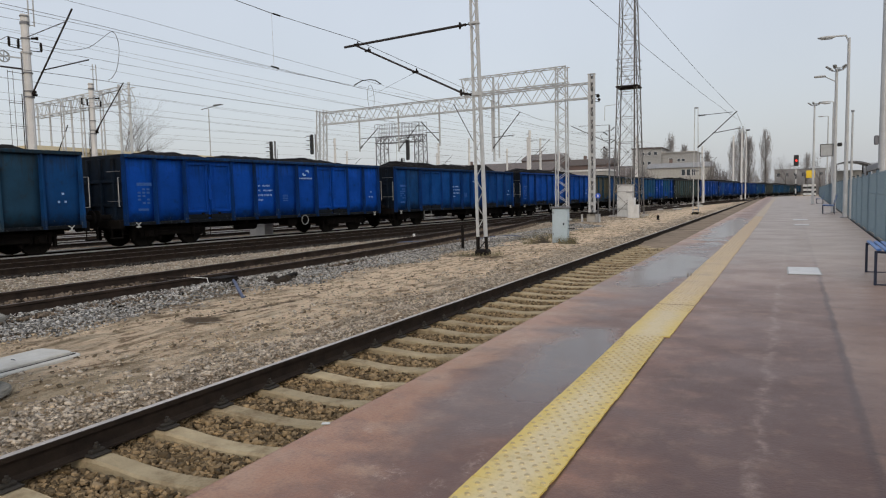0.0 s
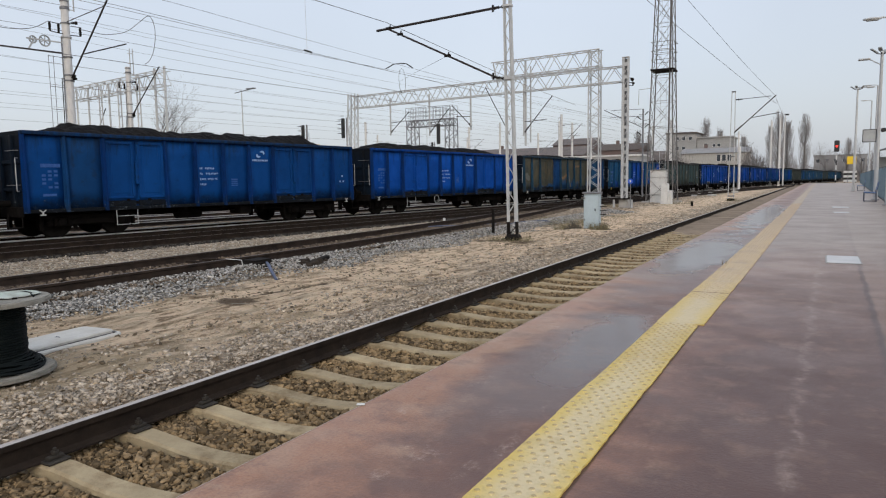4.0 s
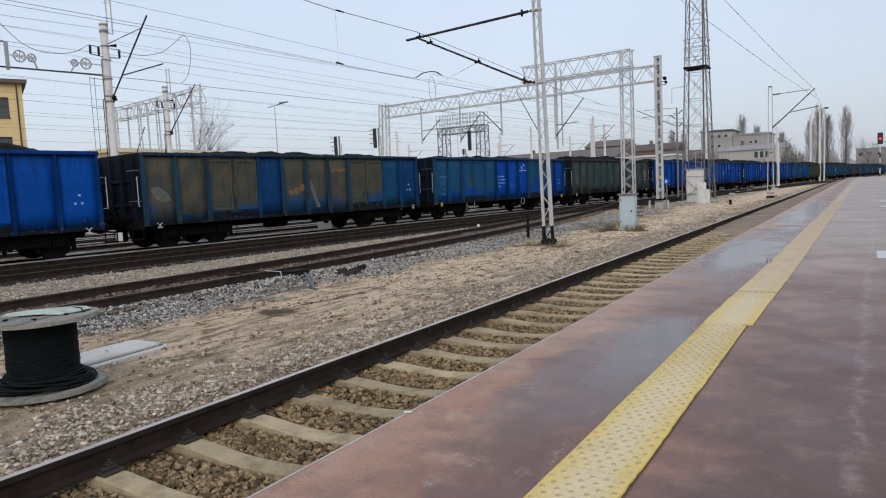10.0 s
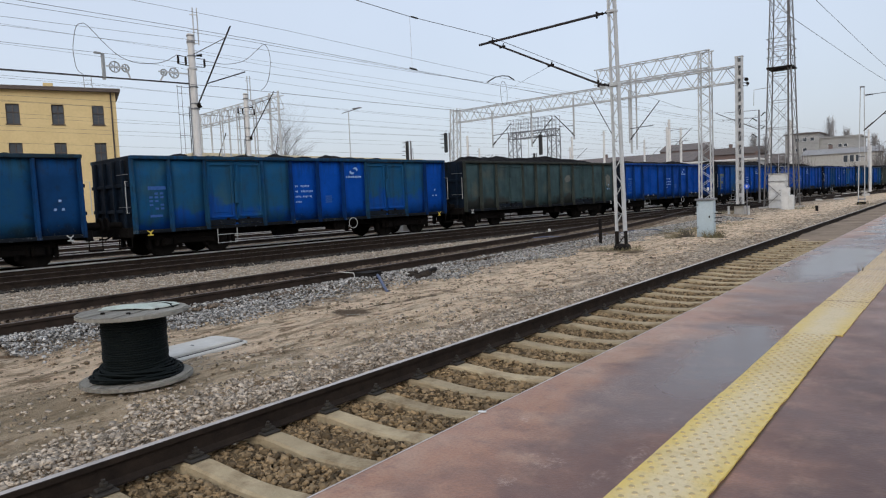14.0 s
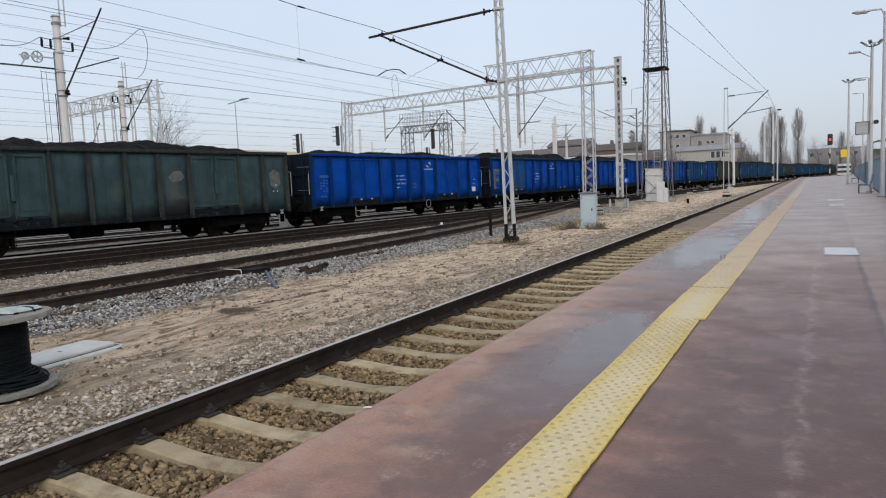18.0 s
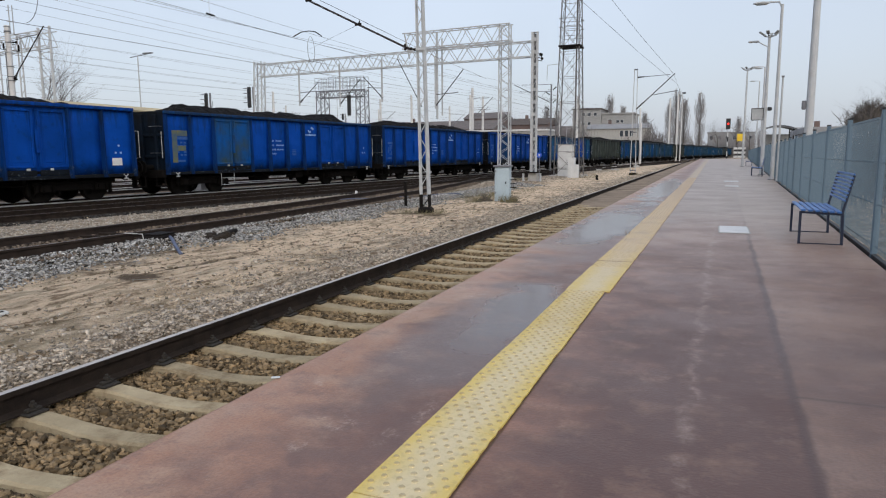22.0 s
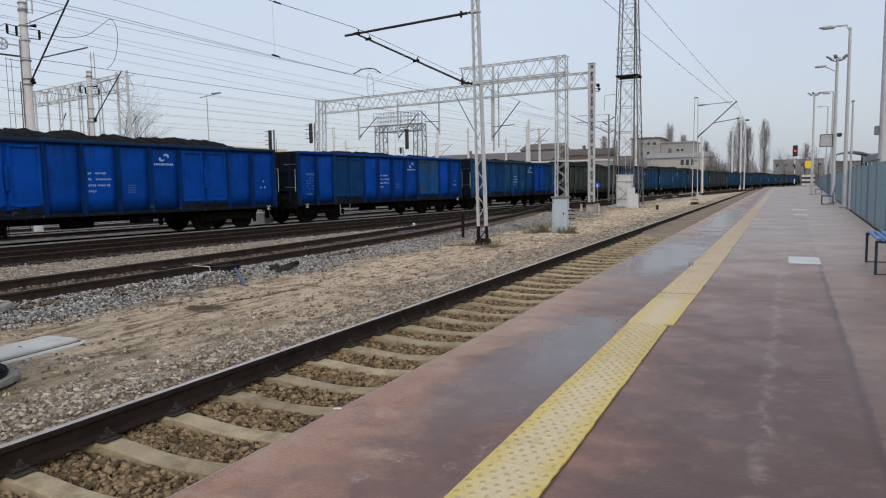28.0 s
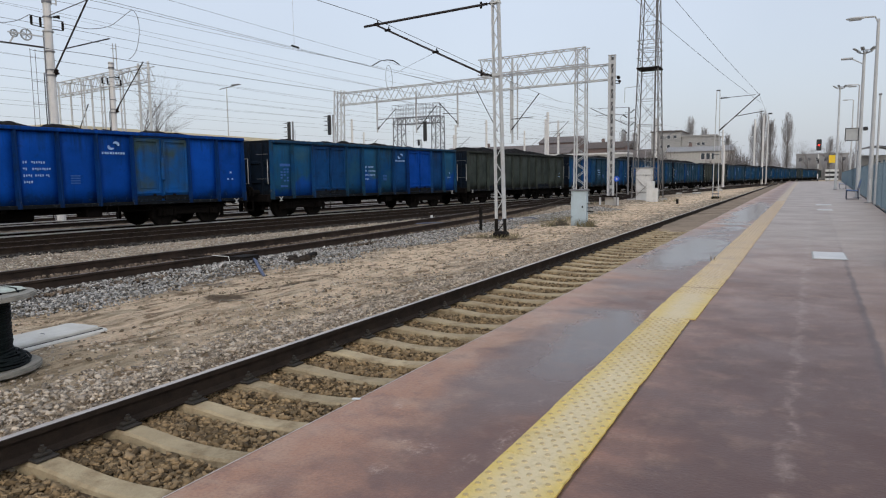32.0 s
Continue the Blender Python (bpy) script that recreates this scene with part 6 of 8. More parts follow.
def build_left_masts():
    m = concrete_mast(-27.0, 17.1, 9.35, 2.95, 6.2, 9.15, "round pale concrete catenary mast behind the train")
    part("registration_arm", bar((0.95, 0.1, 7.1), (3.6, 0.1, 7.2), 0.026, 6), M_ARM, m)
    # tensioning pulleys beside the mast
    p = thing("tension_pulleys", "grey tensioning pulleys strung beside the mast", "pulley", pose(-27.0, 0, 0))
    for y, z, r in ((13.63, 6.9, 0.27), (14.07, 6.9, 0.19), (15.73, 6.93, 0.17), (16.2, 6.96, 0.27)):
        w = part("pulley", ring_mesh((0, y, z), (1, 0, 0), r * 0.78, 0.03, 20), M_PULLEY, p)
        bm = bmesh.new()
        for k in range(3):
            a = k * math.pi / 3 + 0.4
            add_bar(bm, (0, y + 0.78 * r * math.cos(a), z + 0.78 * r * math.sin(a)), (0, y - 0.78 * r * math.cos(a), z - 0.78 * r * math.sin(a)), 0.018, 4)
        part("spokes", bm, M_PULLEY, w)
    bm = bmesh.new()
    add_box(bm, -0.05, 0.05, 13.12, 13.24, 6.35, 7.38, 0.015)
    add_box(bm, -0.05, 0.05, 12.85, 13.10, 7.33, 7.40, 0.01)
    part("hanger_plate", bm, M_PULLEY, p)
    # thin guides of the tension weights
    bm = bmesh.new()
    for y in (16.3, 16.5):
        add_bar(bm, (0, y, 2.2), (0, y, 6.45), 0.010)
    for z in (4.3, 5.2, 6.4):
        add_bar(bm, (0, 16.28, z), (0, 16.95, z), 0.014)
    part("weight_guide", bm, M_WIRE, p, "thin guide wires of the tension weights")
    part("beam", bar((0, 9.0, 6.28), (0, 16.85, 6.58), 0.034, 6), M_ARM, p, "dark cable run")
    for a, b in (((13.3, 6.9), (14.07, 6.9)), ((15.5, 6.95), (16.9, 7.0)), ((14.1, 6.9), (14.25, 6.5)), ((15.75, 6.9), (15.55, 6.55))):
        part("link", bar((0, *a), (0, *b), 0.035, 4), M_GALV, p)
    # jumper loops
    j = thing("jumper_cable", "black looped jumper cables on the mast", "cable", pose(-26.9, 0, 0))

    def loop(points):
        fine = []
        for i in range(len(points) - 1):
            p0, p1, p2, p3 = [Vector((0, *points[min(max(i + d, 0), len(points) - 1)])) for d in (-1, 0, 1, 2)]
            for k in range(4):
                u = k / 4
                fine.append(0.5 * ((2 * p1) + (p2 - p0) * u + (2 * p0 - 5 * p1 + 4 * p2 - p3) * u * u + (3 * p1 - p0 - 3 * p2 + p3) * u ** 3))
        fine.append(Vector((0, *points[-1])))
        part("loop", chain(fine, 0.013, 5), M_WIRE, j)
    loop([(16.32, 7.73), (15.8, 7.4), (15.25, 7.23), (14.52, 7.16), (14.0, 7.26), (13.61, 7.45), (13.2, 7.8), (12.88, 8.1), (12.6, 8.35), (12.44, 8.39), (12.2, 8.2), (12.04, 7.5), (12.04, 7.0), (12.12, 6.6), (12.33, 6.43)])
    loop([(17.6, 7.66), (18.1, 7.64), (18.85, 7.66), (19.79, 7.95), (20.5, 8.5), (20.99, 8.87), (21.25, 8.6), (21.3, 8.0), (21.14, 7.26), (20.9, 6.85), (20.66, 6.67)])
    concrete_mast(-38.0, 27.9, 9.2, 2.95, 6.2, 8.95, "round pale concrete catenary mast in the far yard")


build_left_masts()


def simple_mast(x, y, height, label, r=0.16, arm=None, mat=None):
    m = thing("catenary_mast", label, "mast", pose(x, y, -0.6))
    part("column", bar((0, 0, 0), (0, 0, height), r, 8, r * 0.75), mat or M_MASTCONC, m)
    if arm:
        reach, pivot, tip = arm
        part("cantilever", bar((0, 0, pivot), (reach, 0, tip), 0.035, 6), M_GALVDK, m)
        part("steady_arm", bar((0, 0, pivot + 1.0), (reach * 0.85, 0, pivot + 1.05), 0.022, 6), M_GALVDK, m)
        part("top_arm", bar((0, 0, tip - 0.1), (reach * 0.8, 0, tip - 0.05), 0.022, 6), M_GALVDK, m)
    for z, d in ((height - 0.5, -0.24), (height - 1.3, 0.28)):
        part("bracket", bar((0, 0, z), (d + (r if d > 0 else -r), 0, z + 0.05), 0.03), M_GALVDK, m)
    return m


def build_far_masts():
    for x, y, h, arm in ((-31.5, 90, 9.9, (2.6, 6, 8.2)), (-30.0, 91, 9.7, None), (-40.5, 90, 10.2, None), (-45.5, 90, 9.8, (2.4, 6, 8)), (-26.0, 75, 9.3, (2.5, 5.8, 8.2)),
                         (-50, 70, 9.4, None), (-36, 120, 9.6, (2.6, 6, 8.2)), (-22, 105, 9.8, (-2.6, 6, 8.2)), (-62, 90, 9.4, (2.6, 6, 8.2)),
                         (-17.5, 95, 9.6, (2.6, 6, 8.0)), (-28, 150, 9.8, None), (-40, 104, 9.5, (2.6, 6, 8.2)), (-56, 110, 9.8, None)):
        simple_mast(x, y, h, "pale catenary mast far in the yard", 0.19, arm)
    for x, y, h, arm in ((-13.0, 136, 10.3, (2.6, 6, 8.2)), (-7.6, 136, 12.0, None), (-6.2, 136, 12.6, None), (-9.4, 100, 6.0, None)):
        simple_mast(x, y, h, "pale mast beside the far tracks", 0.21, arm)
    p = thing("yard_lamp", "slim pale lamp mast beside the far tracks", "lamp post", pose(-5.4, 136, -0.6))
    part("pole", bar((-0.1, 0, 0), (0, 0, 12.8), 0.13, 6, 0.08), M_MASTCONC, p)
    part("lamp_head", box(-0.1, 0.55, -0.2, 0.2, 12.75, 13.0, 0.05), M_SIGBLACK, p)
    # the wired mast next to the tower
    m = simple_mast(-13.4, 60, 7.8, "dark catenary mast with insulators beside the tower", 0.09, (-3.4, 6.2, 7.9), M_GALVDK)
    for z in (5.6, 6.2, 6.9, 7.3):
        bm = bmesh.new()
        reach = -0.5 if z in (5.6, 6.9) else 0.45
        insulator(bm, (reach * 0.3, 0, z), (reach, 0, z + 0.28), 0.07, 4)
        part("insulator", bm, M_BLACK, m)
        part("jumper", chain([(reach, 0, z + 0.28), (reach * 1.6, 0, z - 0.05), (reach * 1.1, 0, z - 0.42), (0.1, 0, z - 0.5)], 0.016), M_BLACK, m)


build_far_masts()


def build_twin_mast():
    """Two-legged mast by the platform track, with its slanting cantilever."""
    m = thing("catenary_mast", "slim two-legged steel mast with slanting cantilever", "mast", pose(-5.36, 52.0, -0.58))
    for x in (-0.19, 0.19):
        part("leg", bar((x, 0, 0), (x * 0.55, 0, 7.8), 0.040, 4, 0.034), M_COLUMN, m)
    for z, w in ((0.4, 0.22), (3.2, 0.18), (7.72, 0.13)):
        part("cross_plate", box(-w, w, -0.05, 0.05, z, z + 0.08), M_GALVDK, m)
    part("notice_plate", box(-0.32, 0.36, -0.07, -0.05, 2.66, 2.92, 0.01), M_CONC, m, "pale flat plate across the legs")
    part("tarred_foot", box(-0.25, 0.25, -0.15, 0.15, -0.1, 0.26, 0.02), M_BLACK, m, "dark rusty foot")
    part("cantilever", bar((0.1, 0, 4.9), (2.7, 0, 7.35), 0.034, 6), M_ARM, m, "dark slanting tube")
    part("steady_arm", bar((1.2, 0, 5.9), (2.95, 0, 6.15), 0.025, 6), M_ARM, m)
    part("top_arm", bar((0.1, 0, 7.2), (2.4, 0, 7.3), 0.02, 6), M_ARM, m)
    for p, q in (((0.12, 0, 4.95), (0.6, 0, 5.4)), ((0.15, 0, 7.2), (0.6, 0, 7.22))):
        bm = bmesh.new()
        insulator(bm, p, q, 0.08, 4)
        part("insulator", bm, M_ARM, m)


build_twin_mast()


def build_tower():
    t = thing("lattice_tower", "tall dark steel lattice radio tower beside the yard", "tower", pose(-9.6, 49.2, -0.58))

    def half(z):
        return 0.92 - 0.0265 * z
    for sx in (-1, 1):
        for sy in (-1, 1):
            part("tower_leg", bar((half(0) * sx, half(0) * sy, 0), (half(19) * sx, half(19) * sy, 19), 0.046, 4, 0.034), M_TOWER, t)
    z, k = 0.1, 0
    while z < 18.5:
        h = 1.75
        a, b = half(z), half(z + h)
        for s in (-1, 1):
            part("brace", bar((-a, s * a, z), (b, s * b, z + h), 0.017), M_TOWER, t)
            part("brace", bar((a, s * a, z), (-b, s * b, z + h), 0.017), M_TOWER, t)
            part("brace", bar((s * a, -a, z), (s * b, b, z + h), 0.017), M_TOWER, t)
            part("brace", bar((s * a, a, z), (s * b, -b, z + h), 0.017), M_TOWER, t)
            part("brace", bar((-b, s * b, z + h), (b, s * b, z + h), 0.017), M_TOWER, t)
            part("brace", bar((s * b, -b, z + h), (s * b, b, z + h), 0.017), M_TOWER, t)
        z, k = z + h, k + 1
    bm = bmesh.new()
    add_box(bm, -0.77, 0.77, -0.77, 0.77, 9.18, 9.28)
    part("work_deck", bm, M_BLACK, t, "dark work deck")
    for zz in (9.9, 10.5, 11.1):
        for s in (-1, 1):
            part("deck_rail", bar((-0.74, 0.74 * s, zz), (0.74, 0.74 * s, zz), 0.020), M_TOWER, t)
            part("deck_rail", bar((0.74 * s, -0.74, zz), (0.74 * s, 0.74, zz), 0.020), M_TOWER, t)
    bm = bmesh.new()
    for s in (-0.2, 0.2):
        add_bar(bm, (s, 0, 0), (s, 0, 19), 0.012)
    for k in range(52):
        add_bar(bm, (-0.2, 0, 0.3 + k * 0.36), (0.2, 0, 0.3 + k * 0.36), 0.01)
    part("ladder", bm, M_GALV, t, "pale caged ladder")
    part("cable_tray", box(0.34, 0.44, -0.03, 0.03, 0, 19), M_TOWER, t)
    part("cable_arm", chain([(-0.72, 0, 8.1), (-1.70, 0, 8.05), (-1.72, 0, 7.0)], 0.03), M_GALV, t)
    for sx in (-1, 1):
        for sy in (-1, 1):
            part("footing", box(sx * 0.94 - 0.25, sx * 0.94 + 0.25, sy * 0.94 - 0.25, sy * 0.94 + 0.25, -0.2, 0.18, 0.02), M_CONC, t)
    c = thing("equipment_cabin", "white painted equipment cabin at the tower foot", "cabinet", pose(-9.75, 48.9, -0.58))
    part("body", box(-0.52, 0.52, -0.5, 0.5, 0.62, 2.32, 0.02), M_WHITE, c)
    part("roof", box(-0.56, 0.56, -0.56, 0.56, 2.32, 2.38), M_ROOFGREY, c)
    part("plinth", box(-0.5, 0.5, -0.48, 0.48, -0.1, 0.60), M_WHITE, c)
    for z in (0.60, 1.22, 1.78):
        part("joint_strip", box(-0.53, 0.53, -0.515, 0.51, z, z + 0.02), M_GALVDK, c)
    part("door", box(-0.42, 0.1, -0.53, -0.517, 0.7, 2.2), M_WHITE, c)
    d = thing("cable_cabinet", "small white cable cabinet near the tower", "cabinet", pose(-8.75, 46.6, -0.58))
    part("body", box(-0.36, 0.08, -0.3, 0.3, 0, 1.42, 0.02), M_WHITE, d)
    part("side_box", box(0.082, 0.32, -0.25, 0.25, 0, 0.95, 0.02), M_WHITE, d)


build_tower()


# sagging wires, each between heights at one plane beside the train's track
def wire_thing(label, lines, r=0.012, mat=None):
    w = thing("overhead_wire", label, "wire", group="overhead wires")
    for pts in lines:
        part("wire", chain(pts, r, 4), mat or M_WIRE, w)
    return w


def yard_wire(off, za, zb, y0=-6.0, y1=150.0, sag=0.18, span=54.0, first=17.2):
    """A wire beside the train's track: off metres from its near side, za high at y = 16 and zb at y = 30."""
    pts, y = [], y0
    while y <= y1:
        f = ((y - first) / span) % 1.0
        slope = (zb - za) / 14.0
        z = za + slope * (min(max(y, 0), 60) - 16) - sag * 4 * f * (1 - f) + sag * 0.35
        pts.append((train_side(y) + off, y, z))
        y += 3.0 if y < 70 else 12.0
    return pts


def build_wires():
    for label, rows in (
        ("messenger and contact wires over the yard track", ((-3.5, 8.01, 7.63, 0.0079), (-6.0, 8.12, 7.88, 0.0115), (-6.3, 8.08, 7.93, 0.0101), (-8.1, 6.34, 6.44, 0.0151))),
        ("thin feeder wires over the yard", ((-7.0, 7.95, 8.1, 0.0086), (-10.0, 8.26, 8.18, 0.0072), (-9.0, 7.44, 7.40, 0.0101), (-12.0, 8.7, 8.35, 0.0072))),
        ("wires over the far yard tracks", ((-16.0, 8.8, 8.45, 0.0101), (-18.0, 7.7, 7.67, 0.0108), (-20.0, 8.15, 8.0, 0.0101), (-22.0, 7.17, 7.2, 0.0108), (-15.0, 6.45, 6.5, 0.0101))),
        ("wires at the back of the yard", ((-24.0, 7.5, 7.47, 0.0115), (-26.0, 6.8, 6.95, 0.0122), (-28.0, 7.3, 7.36, 0.0115), (-30.0, 6.48, 6.55, 0.0130), (-30.2, 5.7, 5.75, 0.0130), (-34.0, 7.2, 7.3, 0.0130))),
    ):
        w = thing("overhead_wire", label, "wire", group="overhead wires")
        for off, za, zb, r in rows:
            part("wire", chain(yard_wire(off, za, zb), r * (0.88 if off > -15 else 0.72), 4), M_WIRE, w)
    w = wire_thing("contact wire over the siding", [[(-11.35, -8, 6.15), (-11.4, 5, 5.93), (-11.5, 13.6, 5.86), (-11.55, 17.47, 5.97), (-12.3, 30, 5.7), (-13.6, 42, 5.9)],
                                                    ], 0.009)
    part("dropper", bar((-11.5, 13.66, 5.86), (-11.5, 13.68, 4.55), 0.004), M_GALV, w, "thin pale dropper")
    part("clamp", bar((-11.5, 13.58, 4.53), (-11.5, 13.85, 4.52), 0.022, 6), M_BLACK, w)
    part("section_insulator", bar((-11.5, 13.72, 5.865), (-11.5, 13.98, 5.87), 0.022, 6), M_BLACK, w)
    wire_thing("wires over the platform track", [[(-2.75, 52.0, 6.75), (-3.9, 41, 7.6), (-5.2, 29, 8.8), (-7.2, 10, 11.0)], [(-2.6, 52.0, 6.15), (-4.0, 42, 6.8), (-5.45, 30, 7.6), (-7.8, 10, 9.2)],
                                                 [(-2.75, 52.0, 6.75), (-3.0, 90, 6.4), (-3.3, 140, 6.4)]], 0.009)
    h = thing("wire_hook", "bent steel registration hook on the wires", "wire fitting")
    part("hook", chain([(-22.36, 33.5, 7.8), (-22.28, 34.2, 8.15), (-22.22, 34.9, 8.32), (-22.15, 35.5, 8.36), (-22.1, 36.1, 8.2)], 0.035), M_ARM, h)
    part("loop", ring_mesh((-22.3, 35.2, 7.3), (1, 0.3, 0), 0.75, 0.012, 18), M_WIRE, h)


build_wires()


# ---- trackside things ----
def build_spool():
    s = thing("cable_drum", "weathered wooden cable drum wound with black cable, lying flat", "cable drum", pose(-6.25, 3.10, -0.490, 0, 0, 24))

    def flange(z, r, name):
        f = part(name, from_bm(name, ring_mesh((0, 0, z + 0.019), (0, 0, 1), r + 0.001, 0.019, 48), M_WOOD), None, s, "weathered rim of the flange")
        k = 9
        for i in range(k):
            a, b = -r + 2 * r * i / k + 0.004, -r + 2 * r * (i + 1) / k - 0.004
            bm = bmesh.new()
            top = []
            n = 5
            for j in range(n + 1):
                x = a + (b - a) * j / n
                top.append((x, math.sqrt(max(0.0, r * r - x * x))))
            outline = top + [(x, -y) for x, y in reversed(top)]
            lo = [bm.verts.new((x, y, z)) for x, y in outline]
            hi = [bm.verts.new((x, y, z + 0.038 + 0.003 * (i % 3))) for x, y in outline]
            bm.faces.new(hi)
            bm.faces.new(lo[::-1])
            for j in range(len(outline)):
                q = (j + 1) % len(outline)
                if (Vector(outline[j]) - Vector(outline[q])).length > 1e-6:
                    bm.faces.new((lo[j], lo[q], hi[q], hi[j]))
            bmesh.ops.remove_doubles(bm, verts=bm.verts, dist=1e-5)
            part("plank", bm, M_WOOD, f)
        return f
    flange(0.0, 0.485, "bottom_flange")
    flange(0.630, 0.478, "top_flange")
    rng = random.Random(5)
    z = 0.07
    while z < 0.620:
        r = 0.290 + (0.02 * max(0, 0.14 - z) / 0.09 if z < 0.14 else 0) + rng.uniform(-0.004, 0.004)
        bm = bmesh.new()
        add_disc(bm, (0, 0, z), (0, 0, 1), r, 0.021, 36, 0.006)
        part("cable_turn", bm, M_CABLE, s)
        z += 0.0215
    for k in range(12):
        r, z = 0.305 + 0.0095 * k, 0.058 + 0.075 * max(0, 1 - k / 9) + rng.uniform(0, 0.02)
        pts = [(r * math.cos(a), r * math.sin(a), z + 0.02 * math.sin(2 * a + k)) for a in [i * math.pi / 18 for i in range(37)]]
        if r < 0.53:
            part("loose_cable", chain(pts, 0.011, 5), M_CABLE, s)
    bm = bmesh.new()
    turn = pose(0, 0, 0, 0, 0, 40)
    rim = [(0.42, 0.02), (0.39, 0.15), (0.28, 0.26), (0.12, 0.33), (-0.08, 0.34), (-0.24, 0.24), (-0.30, 0.10), (-0.14, 0.02), (0.02, -0.08), (0.16, -0.16), (0.30, -0.14), (0.38, -0.08)]
    mid = bm.verts.new(turn @ Vector((0.10, 0.09, 0.688)))
    ring = [bm.verts.new(turn @ Vector((x, y, 0.676 + 0.006 * (i % 3)))) for i, (x, y) in enumerate(rim)]
    for i in range(len(ring)):
        bm.faces.new((mid, ring[i], ring[(i + 1) % len(ring)]))
    lift = bmesh.ops.extrude_face_region(bm, geom=list(bm.faces))
    bmesh.ops.translate(bm, vec=(0, 0, 0.003), verts=[v for v in lift["geom"] if isinstance(v, bmesh.types.BMVert)])
    bmesh.ops.recalc_face_normals(bm, faces=bm.faces)
    part("foil", bm, M_GREENTARP, s, "torn green foil")
    part("rope", chain([(0.02, 0.33, 0.683), (0.14, 0.30, 0.688), (0.24, 0.25, 0.685), (0.30, 0.16, 0.688), (0.37, 0.10, 0.682)], 0.008, 5), M_CABLE, s, "frayed black cord")
    for a in range(6):
        bm = bmesh.new()
        add_disc(bm, (0.27 * math.cos(a * 1.05), 0.27 * math.sin(a * 1.05), 0.674), (0, 0, 1), 0.02, 0.02, 6)
        part("bolt", bm, M_BLACK, s)
    # black plate paints the dark of the open bore
    part("bore", box(-0.04, 0.04, -0.04, 0.04, 0.670, 0.680), M_BLACK, s)


build_spool()


def build_hatch():
    h = thing("cable_duct_cover", "pale concrete slab cover lying in the sand", "manhole cover", pose(-7.10, 4.20, -0.59, 0, 0, 6))
    def plate(x0, x1, y0, y1, z0, z1, r, rim):
        """A slab with rounded corners and an eased upper rim."""
        bm = bmesh.new()
        out = []
        for cx, cy, a0 in ((x1 - r, y1 - r, 0), (x0 + r, y1 - r, 90), (x0 + r, y0 + r, 180), (x1 - r, y0 + r, 270)):
            out += [(cx, cy, math.radians(a0 + 30 * k)) for k in range(4)]
        rows = [[bm.verts.new((cx + q * math.cos(a), cy + q * math.sin(a), z)) for cx, cy, a in out] for q, z in ((r, z0), (r, z1 - rim), (r - rim, z1))]
        for a, b in zip(rows, rows[1:]):
            for k in range(len(out)):
                bm.faces.new((a[k], a[(k + 1) % len(out)], b[(k + 1) % len(out)], b[k]))
        bm.faces.new(rows[2])
        bm.faces.new(rows[0][::-1])
        return bm
    part("frame", plate(-0.31, 0.31, -0.60, 0.60, 0.0, 0.075, 0.09, 0.015), M_SLAB, h)
    part("slab", plate(-0.26, 0.24, -0.55, 0.53, 0.074, 0.112, 0.07, 0.012), M_SLAB, h)
    part("joint", chain([(0.255, -0.5, 0.078), (0.255, 0.535, 0.078), (-0.21, 0.545, 0.078)], 0.005), M_BLACK, h, "dark joint round the slab")
    part("lifting_eye", chain([(-0.03, 0, 0.108), (-0.025, 0, 0.118), (0.025, 0, 0.118), (0.03, 0, 0.108)], 0.005), M_GALVDK, h)


build_hatch()


def build_cabinet():
    c = thing("relay_cabinet", "pale blue-grey steel relay cabinet on the sand", "cabinet", pose(-6.78, 22.9, -0.62, 0, 0, 6))
    part("body", box(-0.26, 0.26, -0.22, 0.22, 0.0, 1.28, 0.012), M_CABINET, c)
    part("roof", box(-0.31, 0.31, -0.27, 0.27, 1.28, 1.345, 0.015), M_GALVDK, c, "dark lid")
    part("door", box(-0.22, 0.22, -0.232, -0.222, 0.25, 1.22, 0.004), M_CABINET, c)
    part("lock", box(0.12, 0.16, -0.25, -0.232, 0.7, 0.78, 0.004), M_BLACK, c)
    for z in (0.35, 1.1):
        part("hinge", box(-0.235, -0.205, -0.245, -0.232, z, z + 0.08), M_GALVDK, c)
    for z in (0.55, 0.68, 0.82):
        part("cable_bracket", box(0.262, 0.48, 0.0, 0.05, z, z + 0.03), M_BLACK, c)
    for z in (0.8,):
        part("cable_bracket", box(-0.38, -0.262, 0.0, 0.05, z, z + 0.03), M_BLACK, c)


build_cabinet()


